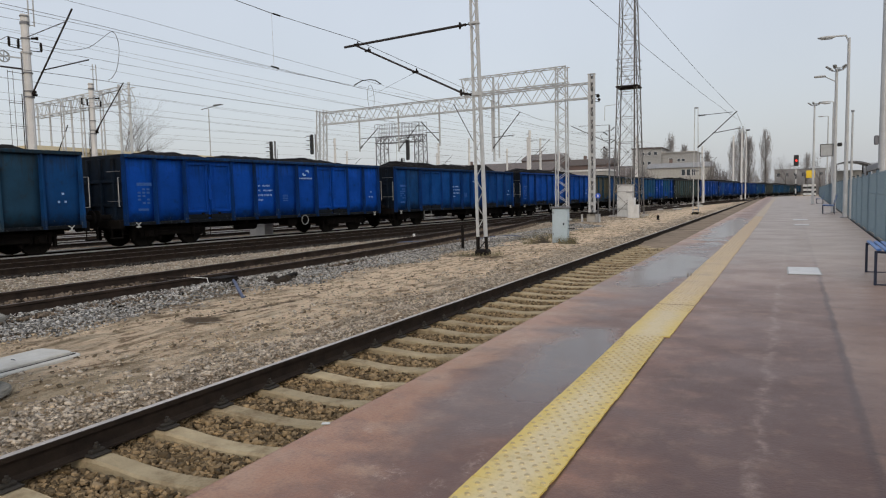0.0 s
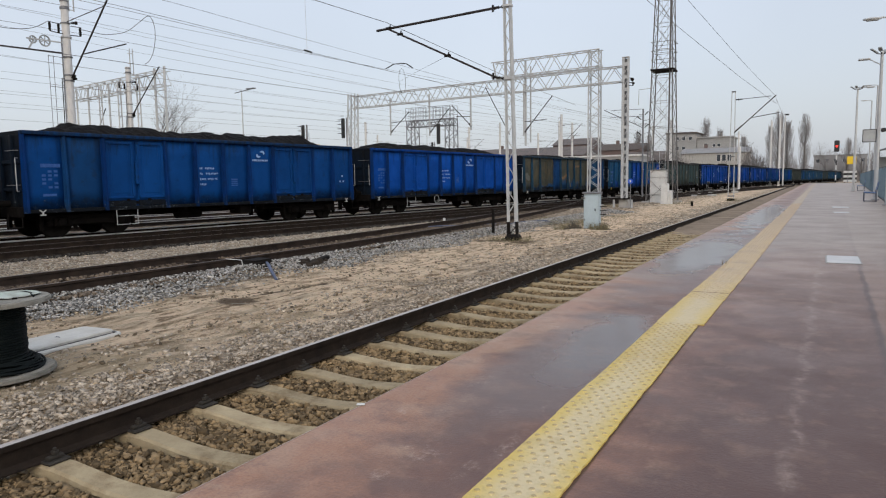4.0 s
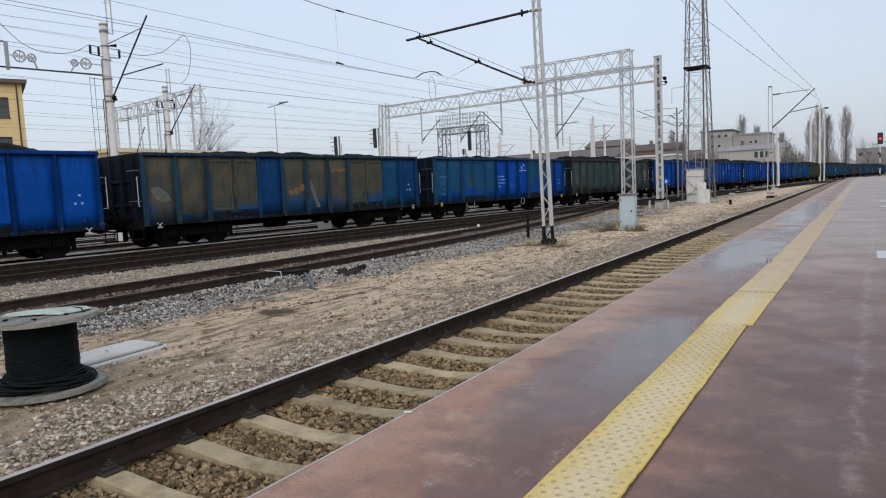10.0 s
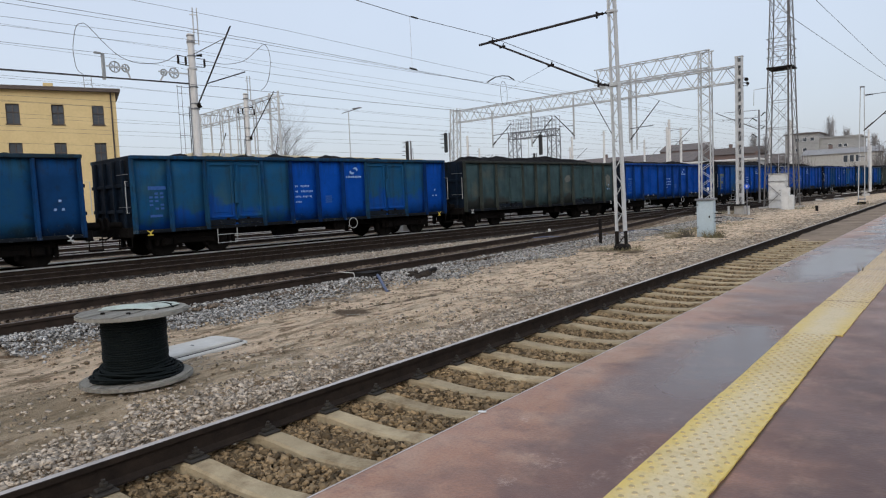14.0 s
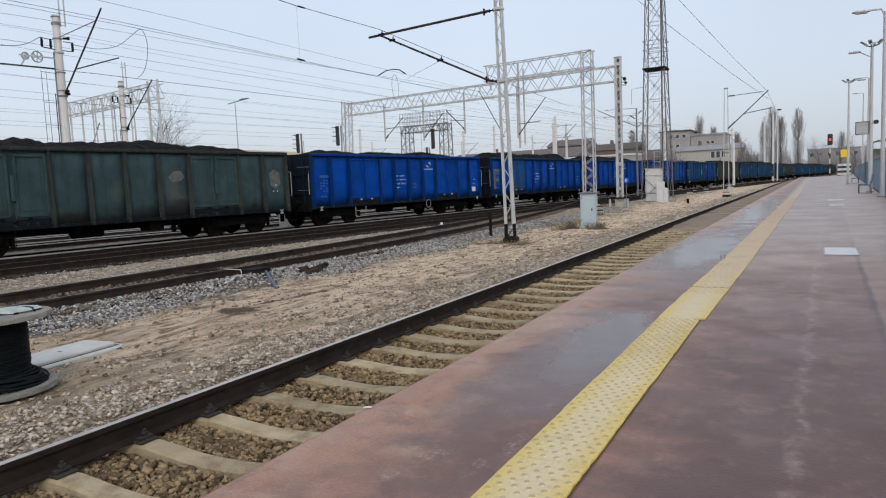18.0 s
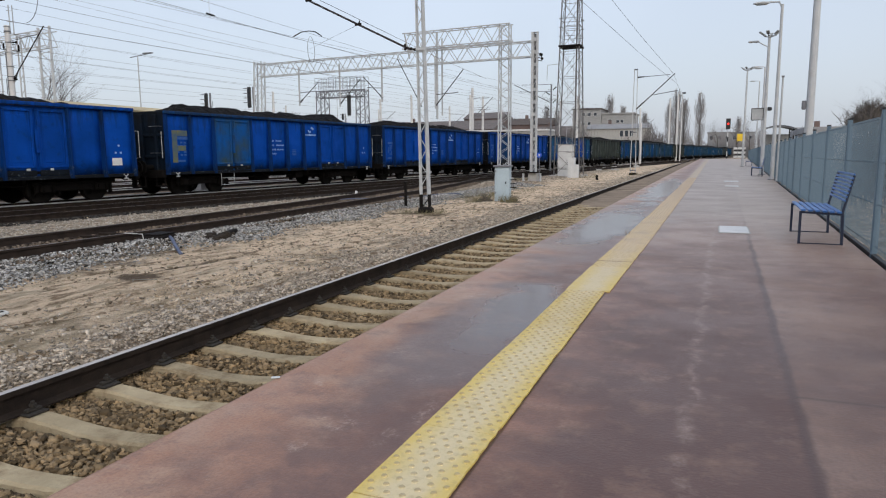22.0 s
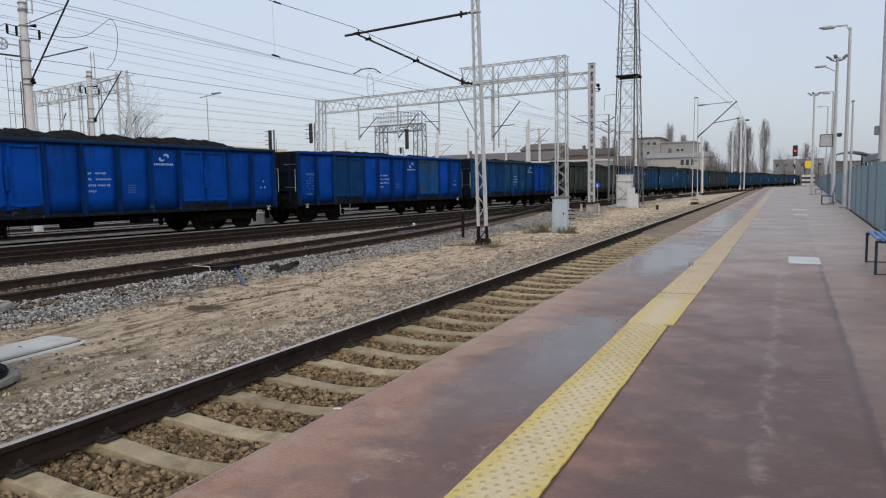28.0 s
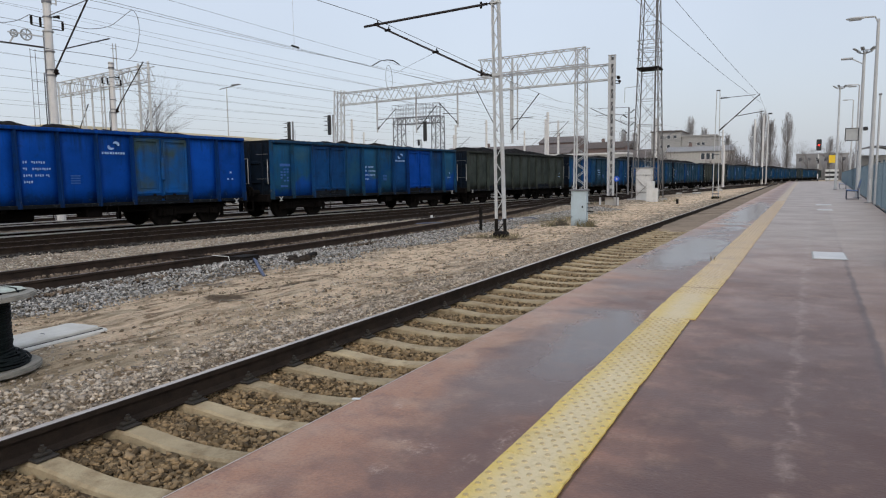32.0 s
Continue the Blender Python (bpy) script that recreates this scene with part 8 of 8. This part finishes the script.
def block(name, label, x, y, w, d, h, wall, roof_mat, cols, rows, turn=0.0, pitched=False, win=(1.3, 1.4), pitch=0.28, spots=None):
    """A plain building whose front faces -y, with real window recesses shown as set-back panes."""
    b = thing(name, label, "building", pose(x, y, -0.6, 0, 0, turn))
    part("wall", box(0, w, 0, d, 0, h), wall, b)
    if pitched:
        bm = bmesh.new()
        v = [bm.verts.new(p) for p in ((-0.4, -0.4, h), (w + 0.4, -0.4, h), (w + 0.4, d + 0.4, h), (-0.4, d + 0.4, h), (-0.4, d / 2, h + d * pitch), (w + 0.4, d / 2, h + d * pitch))]
        for f in ((0, 1, 5, 4), (2, 3, 4, 5), (0, 4, 3), (1, 2, 5), (3, 2, 1, 0)):
            bm.faces.new([v[i] for i in f])
        part("roof", bm, roof_mat, b)
    else:
        part("roof", box(-0.3, w + 0.3, -0.3, d + 0.3, h, h + 0.35), roof_mat, b)
    if spots is None:
        spots = [((c + 0.5) * w / cols, h * (r + 0.45) / rows) for r in range(rows) for c in range(cols)]
    for cx, z in spots:
        p = part("window", box(cx - win[0] / 2, cx + win[0] / 2, -0.05, 0.06, z, z + win[1]), M_WINDOW, b)
        part("window_frame", chain([(cx - win[0] / 2, -0.06, z), (cx + win[0] / 2, -0.06, z), (cx + win[0] / 2, -0.06, z + win[1]), (cx - win[0] / 2, -0.06, z + win[1]), (cx - win[0] / 2, -0.06, z)], 0.06), M_WHITE if wall is not M_BRICKFAR else M_FRAMEWOOD, p)
    if pitched:
        part("chimney", box(w * 0.3, w * 0.3 + 0.8, d * 0.5, d * 0.5 + 0.8, h, h + d * pitch + 1.0), M_BRICKFAR, b)
    return b


block("brick_works", "long low brick works behind the train", -97, 182, 40, 14, 8.7, M_BRICKFAR, M_ROOFBROWN, 9, 1, 0, True, (1.3, 1.4), 0.2)
block("brick_hall", "taller red-brown brick hall with weathered roof behind the train", -71.0, 197, 12, 12, 12.4, M_BRICKFAR, M_ROOFBROWN, 5, 2, 0, True, (1.0, 1.4), 0.18)
block("brick_house", "old brick house with dark roof behind the train", -54.8, 190, 12.0, 10, 10.0, M_BRICKFAR, M_ROOFDK, 4, 2, 0, True, (1.0, 1.3), 0.2)
block("goods_shed", "low sooty goods shed behind the tracks", -44, 176, 9, 10, 6.2, M_BRICKFAR, M_ROOFBROWN, 3, 1, 0, True)
block("loading_shed", "low shed with a pale roof edge behind the train", -61, 150, 27, 7, 6.9, M_BEIGE, M_WHITE, 8, 1, 0, False, (1.0, 1.0))
block("office_block", "pale grey flat-roofed office block beyond the yard", -37.0, 194, 7.8, 14, 14.0, M_BEIGE, M_ROOFDK, 3, 4, 0, False, (0.9, 0.9), 0.28,
      [(1.2, 12.2), (2.9, 12.2), (4.6, 12.2), (6.3, 12.2), (1.2, 9.6), (2.9, 9.6), (4.6, 9.6)])
block("office_wing", "lower pale grey flat-roofed wing beside the office block", -29.1, 195, 8.8, 12, 12.6, M_BEIGE, M_BEIGE, 4, 4, 0, False, (0.8, 0.8), 0.28,
      [(2.2, 10.4), (4.4, 10.2), (5.6, 10.2)])
# white annex in a grey wall colour that includes distance haze
block("station_annex", "white low annex with broad grey roof and dark windows", -29.8, 176, 15.0, 10, 7.9, M_CONC, M_ROOFMID, 7, 2, 0, True, (0.9, 1.5), 0.14,
      [(8.6, 5.9), (9.8, 5.9), (11.0, 5.9)])
block("long_store", "long low cream store along the back of the yard", -52.2, 33.0, 30.0, 8, 6.1, M_CREAM, M_CREAM, 9, 1, 90)
block("far_workshop", "grey workshop in the distance beside the poplars", -1.5, 290, 17, 14, 9.5, M_ROOFGREY, M_ROOFGREY, 6, 2)
block("roadside_house", "pale house behind the fence", 13.0, 125, 10, 9, 3.4, M_BEIGE, M_ROOFGREY, 3, 1, 0, True)
block("site_cabin", "low white cabin behind the mesh fence", 5.6, 47, 6.5, 6, 2.9, M_WHITE, M_ROOFGREY, 4, 1, 0, False, (1.0, 0.9))


# ---- bare winter trees ----
def tree_meshes(seed, height, spread, levels, upright, kids, r0):
    rng = random.Random(seed)
    trunk, twigs = bmesh.new(), bmesh.new()

    def grow(p, d, length, r, level):
        n = 3 if level < 2 else 2
        for k in range(n):
            q = p + d * (length / n)
            add_bar(trunk if level == 0 else twigs, p, q, r, 5 if level < 2 else 3, r * 0.8)
            p, r = q, r * 0.8
            d = (d + Vector((rng.uniform(-0.12, 0.12), rng.uniform(-0.12, 0.12), upright * 0.12))).normalized()
            if level < levels and (k > 0 or level > 0):
                for _ in range(kids[level]):
                    a = rng.uniform(0, 6.283)
                    lean = rng.uniform(0.6, 1.1) * spread
                    e = (d + Vector((math.cos(a) * lean, math.sin(a) * lean, upright * rng.uniform(0.1, 0.5)))).normalized()
                    grow(p, e, length * rng.uniform(0.45, 0.7), r * 0.55, level + 1)
    grow(Vector((0, 0, 0)), Vector((0, 0, 1)), height * 0.62, r0, 0)
    return from_bm("trunk", trunk, M_BARK), from_bm("crown", twigs, M_BRANCH)


def poplar_meshes(seed, height, width):
    rng = random.Random(seed)
    trunk, twigs = bmesh.new(), bmesh.new()
    n, last = 12, None
    for k in range(n + 1):
        c, r = Vector((rng.uniform(-0.1, 0.1), rng.uniform(-0.1, 0.1), height * k / n)), 0.30 * (1 - k / (n + 1))
        ring = [trunk.verts.new(c + Vector((r * math.cos(i * math.pi / 3), r * math.sin(i * math.pi / 3), 0))) for i in range(6)]
        if last:
            for i in range(6):
                trunk.faces.new((last[i], last[(i + 1) % 6], ring[(i + 1) % 6], ring[i]))
        last = ring
    for k in range(175):
        f = rng.uniform(0.12, 0.97)
        a = rng.uniform(0, 6.283)
        s = Vector((0, 0, height * f))
        reach = width * (0.35 + 0.65 * math.sin(math.pi * min(1, f * 0.9 + 0.1))) * rng.uniform(0.5, 1.0)
        m = s + Vector((math.cos(a) * reach * 0.7, math.sin(a) * reach * 0.7, reach * 1.2))
        e = m + Vector((math.cos(a) * reach * 0.25, math.sin(a) * reach * 0.25, reach * 1.5))
        add_bar(twigs, s, m, 0.045, 3, 0.03)
        add_bar(twigs, m, e, 0.03, 3, 0.014)
        for _ in range(5):
            b = s.lerp(e, rng.uniform(0.3, 0.9))
            add_bar(twigs, b, b + Vector((rng.uniform(-0.5, 0.5), rng.uniform(-0.5, 0.5), rng.uniform(0.5, 1.3))), 0.02, 3, 0.01)
    return from_bm("trunk", trunk, M_BARK), from_bm("crown", twigs, M_TWIG_HAZY)


def build_trees():
    tall = [poplar_meshes(k, 1.0 * h, w) for k, h, w in ((1, 17.5, 2.3), (2, 17.0, 2.0), (3, 15.0, 2.1))]
    for x, y, k, s in ((-9.5, 200, 0, 1.0), (-3.3, 202, 1, 1.0), (-7.7, 210, 2, 1.05), (-28.2, 204, 0, 0.98), (-24.8, 208, 2, 0.95), (-20.5, 230, 2, 0.9),
                         (-13.6, 240, 1, 1.0), (-45, 210, 1, 0.85), (-52, 215, 2, 0.8), (-47.5, 206, 0, 0.85), (8.5, 260, 0, 0.75), (-66, 220, 0, 0.8)):
        t = thing("poplar", "bare winter poplar with upright branches", "tree", pose(x, y, -0.6) @ Matrix.Diagonal((s, s, s, 1)), "poplars")
        part("trunk", tall[k][0], None, t)
        part("crown", tall[k][1], None, t)
    wide = [tree_meshes(21, 13, 0.85, 4, 0.5, (2, 2, 3, 3), 0.24), tree_meshes(22, 10, 0.95, 4, 0.3, (3, 2, 2, 3), 0.2)]
    for x, y, k, s in ((-79.0, 62.0, 0, 1.05), (-84, 68, 1, 1.1), (-70, 210, 0, 0.8), (-48, 195, 1, 0.85), (-63, 205, 0, 0.75), (-12.5, 178, 1, 0.6), (-18.0, 225, 0, 0.7), (2.0, 240, 0, 0.8),
                       (7.5, 235, 1, 1.0), (12, 250, 0, 0.9), (-36, 215, 1, 0.9), (-61, 176, 0, 0.7), (-50.5, 174, 1, 0.8), (-41, 172, 0, 0.7), (-72, 175, 1, 0.75), (-36.5, 180, 1, 0.85), (6.4, 31.0, 1, 0.35), (7.6, 34, 1, 0.38), (8.8, 37, 0, 0.33), (14, 60, 0, 0.6), (18, 75, 1, 0.7)):
        t = thing("bare_tree", "bare leafless winter tree", "tree", pose(x, y, -0.6, 0, 0, (x * 37) % 360) @ Matrix.Diagonal((s, s, s, 1)), "bare trees")
        part("trunk", wide[k][0], None, t)
        part("crown", wide[k][1], None, t)
    # a dense round bush behind the fence
    rng = random.Random(91)
    stems, twigs = bmesh.new(), bmesh.new()
    for k in range(70):
        a, lean = rng.uniform(0, 6.283), rng.uniform(0.0, 0.62)
        e = Vector((math.cos(a) * lean, math.sin(a) * lean, 1.0)).normalized() * rng.uniform(3.8, 5.3)
        m = e * 0.5 + Vector((rng.uniform(-0.25, 0.25), rng.uniform(-0.25, 0.25), 0.2))
        add_bar(stems, (0.15 * math.cos(a), 0.15 * math.sin(a), 0), m, 0.045, 4, 0.03)
        add_bar(stems, m, e, 0.03, 3, 0.012)
        for _ in range(26):
            b = m.lerp(e, rng.uniform(-0.3, 1.0))
            add_bar(twigs, b, b + Vector((rng.uniform(-0.6, 0.6), rng.uniform(-0.6, 0.6), rng.uniform(0.0, 0.6))), 0.016, 3, 0.007)
    t = thing("bare_bush", "dense bare dark brown bush behind the fence", "bush", pose(11.1, 59.0, -0.6))
    part("stems", stems, M_BARK, t)
    part("crown", twigs, M_SCRUB, t)
    # thicket along the far edge
    rng = random.Random(44)
    bm = bmesh.new()
    for k in range(1500):
        x, y = rng.uniform(-34, 60), rng.uniform(262, 275)
        h = rng.uniform(4, 11) * (0.75 + 0.25 * math.sin(x * 0.5))
        add_bar(bm, (x, y, -0.6), (x + rng.uniform(-1, 1), y, h), 0.09, 3, 0.03)
        for _ in range(3):
            z = rng.uniform(0.3, 0.9) * h
            add_bar(bm, (x, y, z), (x + rng.uniform(-1.4, 1.4), y, z + rng.uniform(0.5, 1.6)), 0.05, 3, 0.02)
    tagged(thing("thicket", "bare brown thicket beyond the tracks", "thicket", kind="stuff", mesh=from_bm("thicket", bm, M_TWIG_HAZY)))
    # bare brown bushes before the brick works
    bm = bmesh.new()
    for k in range(2200):
        x, y = rng.uniform(-90, -10), rng.uniform(158, 168)
        h = rng.uniform(3.0, 7.6) * (0.7 + 0.3 * math.sin(x * 0.37) + 0.15 * math.sin(x * 1.3))
        add_bar(bm, (x, y, -0.6), (x + rng.uniform(-1, 1), y, h), 0.07, 3, 0.02)
        for _ in range(3):
            z = rng.uniform(0.3, 0.9) * h
            add_bar(bm, (x, y, z), (x + rng.uniform(-1.3, 1.3), y, z + rng.uniform(0.4, 1.4)), 0.035, 3, 0.012)
    thing("thicket", "bare brown bushes before the brick works", "thicket", kind="stuff", mesh=from_bm("thicket", bm, M_BRANCH))
    # scrub behind the fence
    bm = bmesh.new()
    for k in range(900):
        x, y = rng.uniform(3.4, 9), rng.uniform(9, 60)
        x += 0.037 * y
        h = rng.uniform(0.4, 1.5)
        add_bar(bm, (x, y, -0.6), (x + rng.uniform(-0.4, 0.4), y + rng.uniform(-0.4, 0.4), -0.6 + h), 0.02, 3, 0.006)
        for _ in range(2):
            z = -0.6 + rng.uniform(0.3, 0.8) * h
            add_bar(bm, (x, y, z), (x + rng.uniform(-0.5, 0.5), y + rng.uniform(-0.4, 0.4), z + rng.uniform(0.2, 0.5)), 0.01, 3, 0.004)
    thing("scrub", "dry brown scrub behind the fence", "scrub", kind="stuff", mesh=from_bm("scrub", bm, M_SCRUB))


build_trees()


# ---- stones and dry grass ----
def build_stones():
    rng = np.random.default_rng(7)

    def sow(name, label, mat, count, xr, yr, z, smin, smax, keep=None, parent=None, seed=1):
        xs, ys = rng.uniform(*xr, count), yr[0] + (yr[1] - yr[0]) * rng.uniform(0, 1, count) ** 1.25
        sizes = smin + (smax - smin) * rng.uniform(0, 1, count) ** 2
        if keep is not None:
            k = keep(xs, ys)
            xs, ys, sizes = xs[k], ys[k], sizes[k]
        zs = np.array([z(a, b) for a, b in zip(xs, ys)]) + rng.uniform(-0.012, 0.012, len(xs))
        me = stones(name, xs, ys, zs, sizes, mat, seed, 0.62 if mat is M_BALLAST else 0.5)
        thing(name, label, "gravel", kind="stuff", mesh=me)

    def between(xs, ys):
        ph = ((ys + 3.02) / 0.602) % 1.0
        gap = np.minimum(ph, 1 - ph) * 0.602
        return (gap > 0.118) | (rng.uniform(0, 1, len(xs)) < 0.004)
    sow("ballast", "brown rounded ballast stones between the sleepers", M_BALLAST, 80000, (-4.42, -1.95), (-2.5, 17), lambda x, y: NEAR_TOP - 0.232 + 0.018 * noise.noise((x * 2, y * 2, 0)), 0.028, 0.064, between, seed=2)
    sow("ballast", "brown ballast stones along the track", M_BALLAST, 12000, (-4.42, -1.95), (16, 25), lambda x, y: NEAR_TOP - 0.237, 0.04, 0.075, between, seed=3)

    def shoulder(xs, ys):
        u = (-4.31 - xs) / 1.6
        patch = np.array([noise.noise((a * 1.3, b * 0.8, 3)) + 0.5 * noise.noise((a * 3.1, b * 2.5, 6)) for a, b in zip(xs, ys)])
        return rng.uniform(0, 1, len(xs)) < np.clip(1.05 - u * 1.35 + 0.8 * patch, 0.04, 1)
    sow("gravel", "grey crushed stone shoulder beside the rail", M_GRAVEL, 92000, (-6.7, -4.31), (1.2, 20), lambda x, y: ground_z(x, y) + 0.001, 0.015, 0.056, shoulder, seed=4)
    sow("gravel", "grey crushed stone shoulder along the rail", M_GRAVEL, 12000, (-6.0, -4.31), (19, 60), lambda x, y: ground_z(x, y) + 0.002, 0.03, 0.07, shoulder, seed=5)

    def clumps(xs, ys):
        v = np.array([noise.noise((a * 0.9, b * 0.6, 8)) for a, b in zip(xs, ys)])
        return v > rng.uniform(-0.15, 0.45, len(xs))
    sow("pebbles", "scattered pebbles on trodden sand", M_PEBBLE, 12000, (-9.2, -5.2), (1.5, 34), lambda x, y: ground_z(x, y) + 0.002, 0.012, 0.055, clumps, seed=6)
    sow("gravel", "dark grey ballast beside the siding", M_GRAVEL_DARK, 46000, (-9.75, -8.1), (3.0, 36), lambda x, y: ground_z(x, y) + 0.02 + 0.05 * max(0, (-8.4 - x)), 0.018, 0.058,
        lambda xs, ys: rng.uniform(0, 1, len(xs)) < np.clip(0.5 + (-8.75 - xs + 0.3 * np.sin(ys * 1.3)) * 1.3, 0.02, 1) , seed=7)
    sow("gravel", "stones between the yard tracks", M_GRAVEL_YARD, 30000, (-16.2, -11.7), (3.0, 45), lambda x, y: ground_z(x, y) + 0.002, 0.022, 0.05, None, seed=8)
    # dirty ballast packed between the rails of the sidings
    for axis, count, far_y, seed, mat in ((track_b, 16000, 36, 11, M_BALLAST_DARK), (track_c, 12000, 45, 12, M_BALLAST_OIL), (lambda y: track_t(y) + 0.2, 7000, 45, 13, M_BALLAST_OIL)):
        xs, ys = rng.uniform(-1.35, 1.35, count), 1.0 + (far_y - 1.0) * rng.uniform(0, 1, count) ** 1.2
        keep = np.abs(np.abs(xs) - 0.7525) > 0.09
        xs, ys = xs[keep], ys[keep]
        me = stones("siding_ballast", xs + np.array([axis(v) for v in ys]), ys, YARD_TOP - 0.165 + rng.uniform(-0.015, 0.015, len(xs)), rng.uniform(0.035, 0.075, len(xs)), mat, seed)
        thing("siding_ballast", "dirty brown-grey ballast packed between the siding rails" if mat is M_BALLAST_DARK else "oily black ballast packed between the yard rails", "gravel", kind="stuff", mesh=me)

    def hollows(xs, ys):
        v = np.array([noise.noise((a * 1.1, b * 0.45, 21)) for a, b in zip(xs, ys)])
        return v > rng.uniform(-0.25, 0.6, len(xs))
    sow("earth_clods", "dark damp clods of earth on the sand", M_SOIL, 10000, (-8.9, -5.0), (2.0, 26), lambda x, y: ground_z(x, y) - 0.003, 0.016, 0.062, hollows, seed=9)


build_stones()


def build_grass():
    rng = random.Random(12)
    for cx, cy, n, r, h in ((-6.5, 22.6, 220, 0.35, 0.30), (-7.5, 22.4, 200, 0.5, 0.22), (-7.2, 17.3, 120, 0.45, 0.16), (-7.9, 17.5, 90, 0.4, 0.14), (-9.0, 25.5, 260, 1.2, 0.16), (-10.8, 40.5, 160, 0.9, 0.25),
                            (-8.2, 47.5, 160, 1.0, 0.35), (-8.0, 30.0, 120, 0.8, 0.15), (-5.2, 52.0, 80, 0.5, 0.25), (-8.6, 15.0, 80, 0.6, 0.1), (-8.3, 24.6, 420, 0.9, 0.12), (-9.4, 27.5, 380, 1.1, 0.12), (-7.9, 27.0, 260, 0.7, 0.10)):
        bm = bmesh.new()
        for k in range(n):
            a, d = rng.uniform(0, 6.283), r * math.sqrt(rng.random())
            x, y = cx + d * math.cos(a), cy + d * math.sin(a)
            z = ground_z(x, y) - 0.01
            b = rng.uniform(0, 6.283)
            l = h * rng.uniform(0.4, 1.0)
            add_bar(bm, (x, y, z), (x + l * 0.6 * math.cos(b), y + l * 0.6 * math.sin(b), z + l), 0.006, 3, 0.001)
        thing("dry_grass", "tuft of dry winter grass in the sand", "grass", kind="stuff", mesh=from_bm("dry_grass", bm, M_GRASS))
    for cx, cy, n, r, h in ((-7.25, 22.2, 160, 0.30, 0.42), (-6.35, 22.75, 120, 0.24, 0.40), (-7.6, 17.45, 80, 0.3, 0.16)):
        bm = bmesh.new()
        for k in range(n):
            a, d = rng.uniform(0, 6.283), r * math.sqrt(rng.random())
            x, y = cx + d * math.cos(a), cy + d * math.sin(a)
            l = h * rng.uniform(0.4, 1.0) * (1.2 - d / r)
            b = rng.uniform(0, 6.283)
            z = ground_z(x, y) - 0.01
            add_bar(bm, (x, y, z), (x + l * 0.5 * math.cos(b), y + l * 0.5 * math.sin(b), z + l), 0.007, 3, 0.002)
        thing("dead_weeds", "dark brown clump of dead weeds beside the cabinet", "weeds", kind="stuff", mesh=from_bm("dead_weeds", bm, M_SCRUB))
    s = thing("dry_stick", "pale dry stick lying in a hollow of the sand", "stick", pose(-7.0, 6.7, -0.53))
    part("stem", chain([(-0.22, -0.24, 0.0), (-0.05, -0.05, 0.02), (0.18, 0.12, 0.0)], 0.005, 5), M_WOOD, s)
    part("fork", bar((-0.05, -0.05, 0.02), (0.03, -0.16, 0.01), 0.003), M_WOOD, s)
    for x, y in ((-1.02, 9.40), (-0.985, 9.46)):
        w = thing("weed", "tiny weed standing in the shallow puddle", "weed", pose(x, y, 0))
        for k in range(3):
            part("blade", bar((0, 0, 0), (0.012 * (k - 1), 0.004 * k, 0.085 - 0.01 * k), 0.004, 3, 0.002), M_SOIL, w)
    rng = random.Random(31)
    for cx, cy, cz, rx, ry, rz, n in ((11.2, 60, 2.6, 2.9, 2.0, 2.7, 5200), (5.7, 30, 1.0, 1.5, 2.2, 1.9, 900), (8.5, 34, 0.7, 2.0, 2.0, 1.5, 500), (4.4, 14, 0.0, 0.9, 1.6, 0.8, 300), (7, 22, 0.0, 2.2, 2.5, 1.0, 400)):
        bm = bmesh.new()
        for k in range(n):
            a, f = rng.uniform(0, 6.283), rng.random() ** 0.5
            h = rng.uniform(0.2, 1.0)
            top = Vector((cx + rx * f * math.cos(a) * (1.2 - h * 0.6), cy + ry * f * math.sin(a), -0.6 + (cz + rz + 0.6) * h * (1 - 0.3 * f * f)))
            foot = Vector((cx + (top.x - cx) * 0.55, cy + (top.y - cy) * 0.55, max(-0.6, top.z - rng.uniform(0.5, 1.2))))
            add_bar(bm, foot, top, 0.016, 3, 0.005)
            for _ in range(2):
                p = foot.lerp(top, rng.uniform(0.3, 0.9))
                add_bar(bm, p, p + Vector((rng.uniform(-0.3, 0.3), rng.uniform(-0.3, 0.3), rng.uniform(0.05, 0.35))), 0.009, 3, 0.004)
        thing("shrub", "dense dark leafless shrub behind the fence", "shrub", kind="stuff", mesh=from_bm("shrub", bm, M_SCRUB))


build_grass()


def motions():
    """The train rolls past; its wheels turn."""
    for n, w in WAGONS.items():
        rows = train_rows(n)
        walk(w, rows)
        walk(COAL[n], rows)
        if n <= 11:
            for b in [o for o in w.children if o.name.startswith("bogie")]:
                for s in [o for o in b.children if o.name.startswith("wheelset")]:
                    y = s.location.y
                    turns = []
                    for k in range(241):
                        t = k * 4 / 30
                        gone = (travel(t) + 0.45) * 1.005
                        turns.append((t, pose(0, y, 0.46, math.degrees(gone / 0.46), 0, 0)))
                    walk(s, turns)


motions()
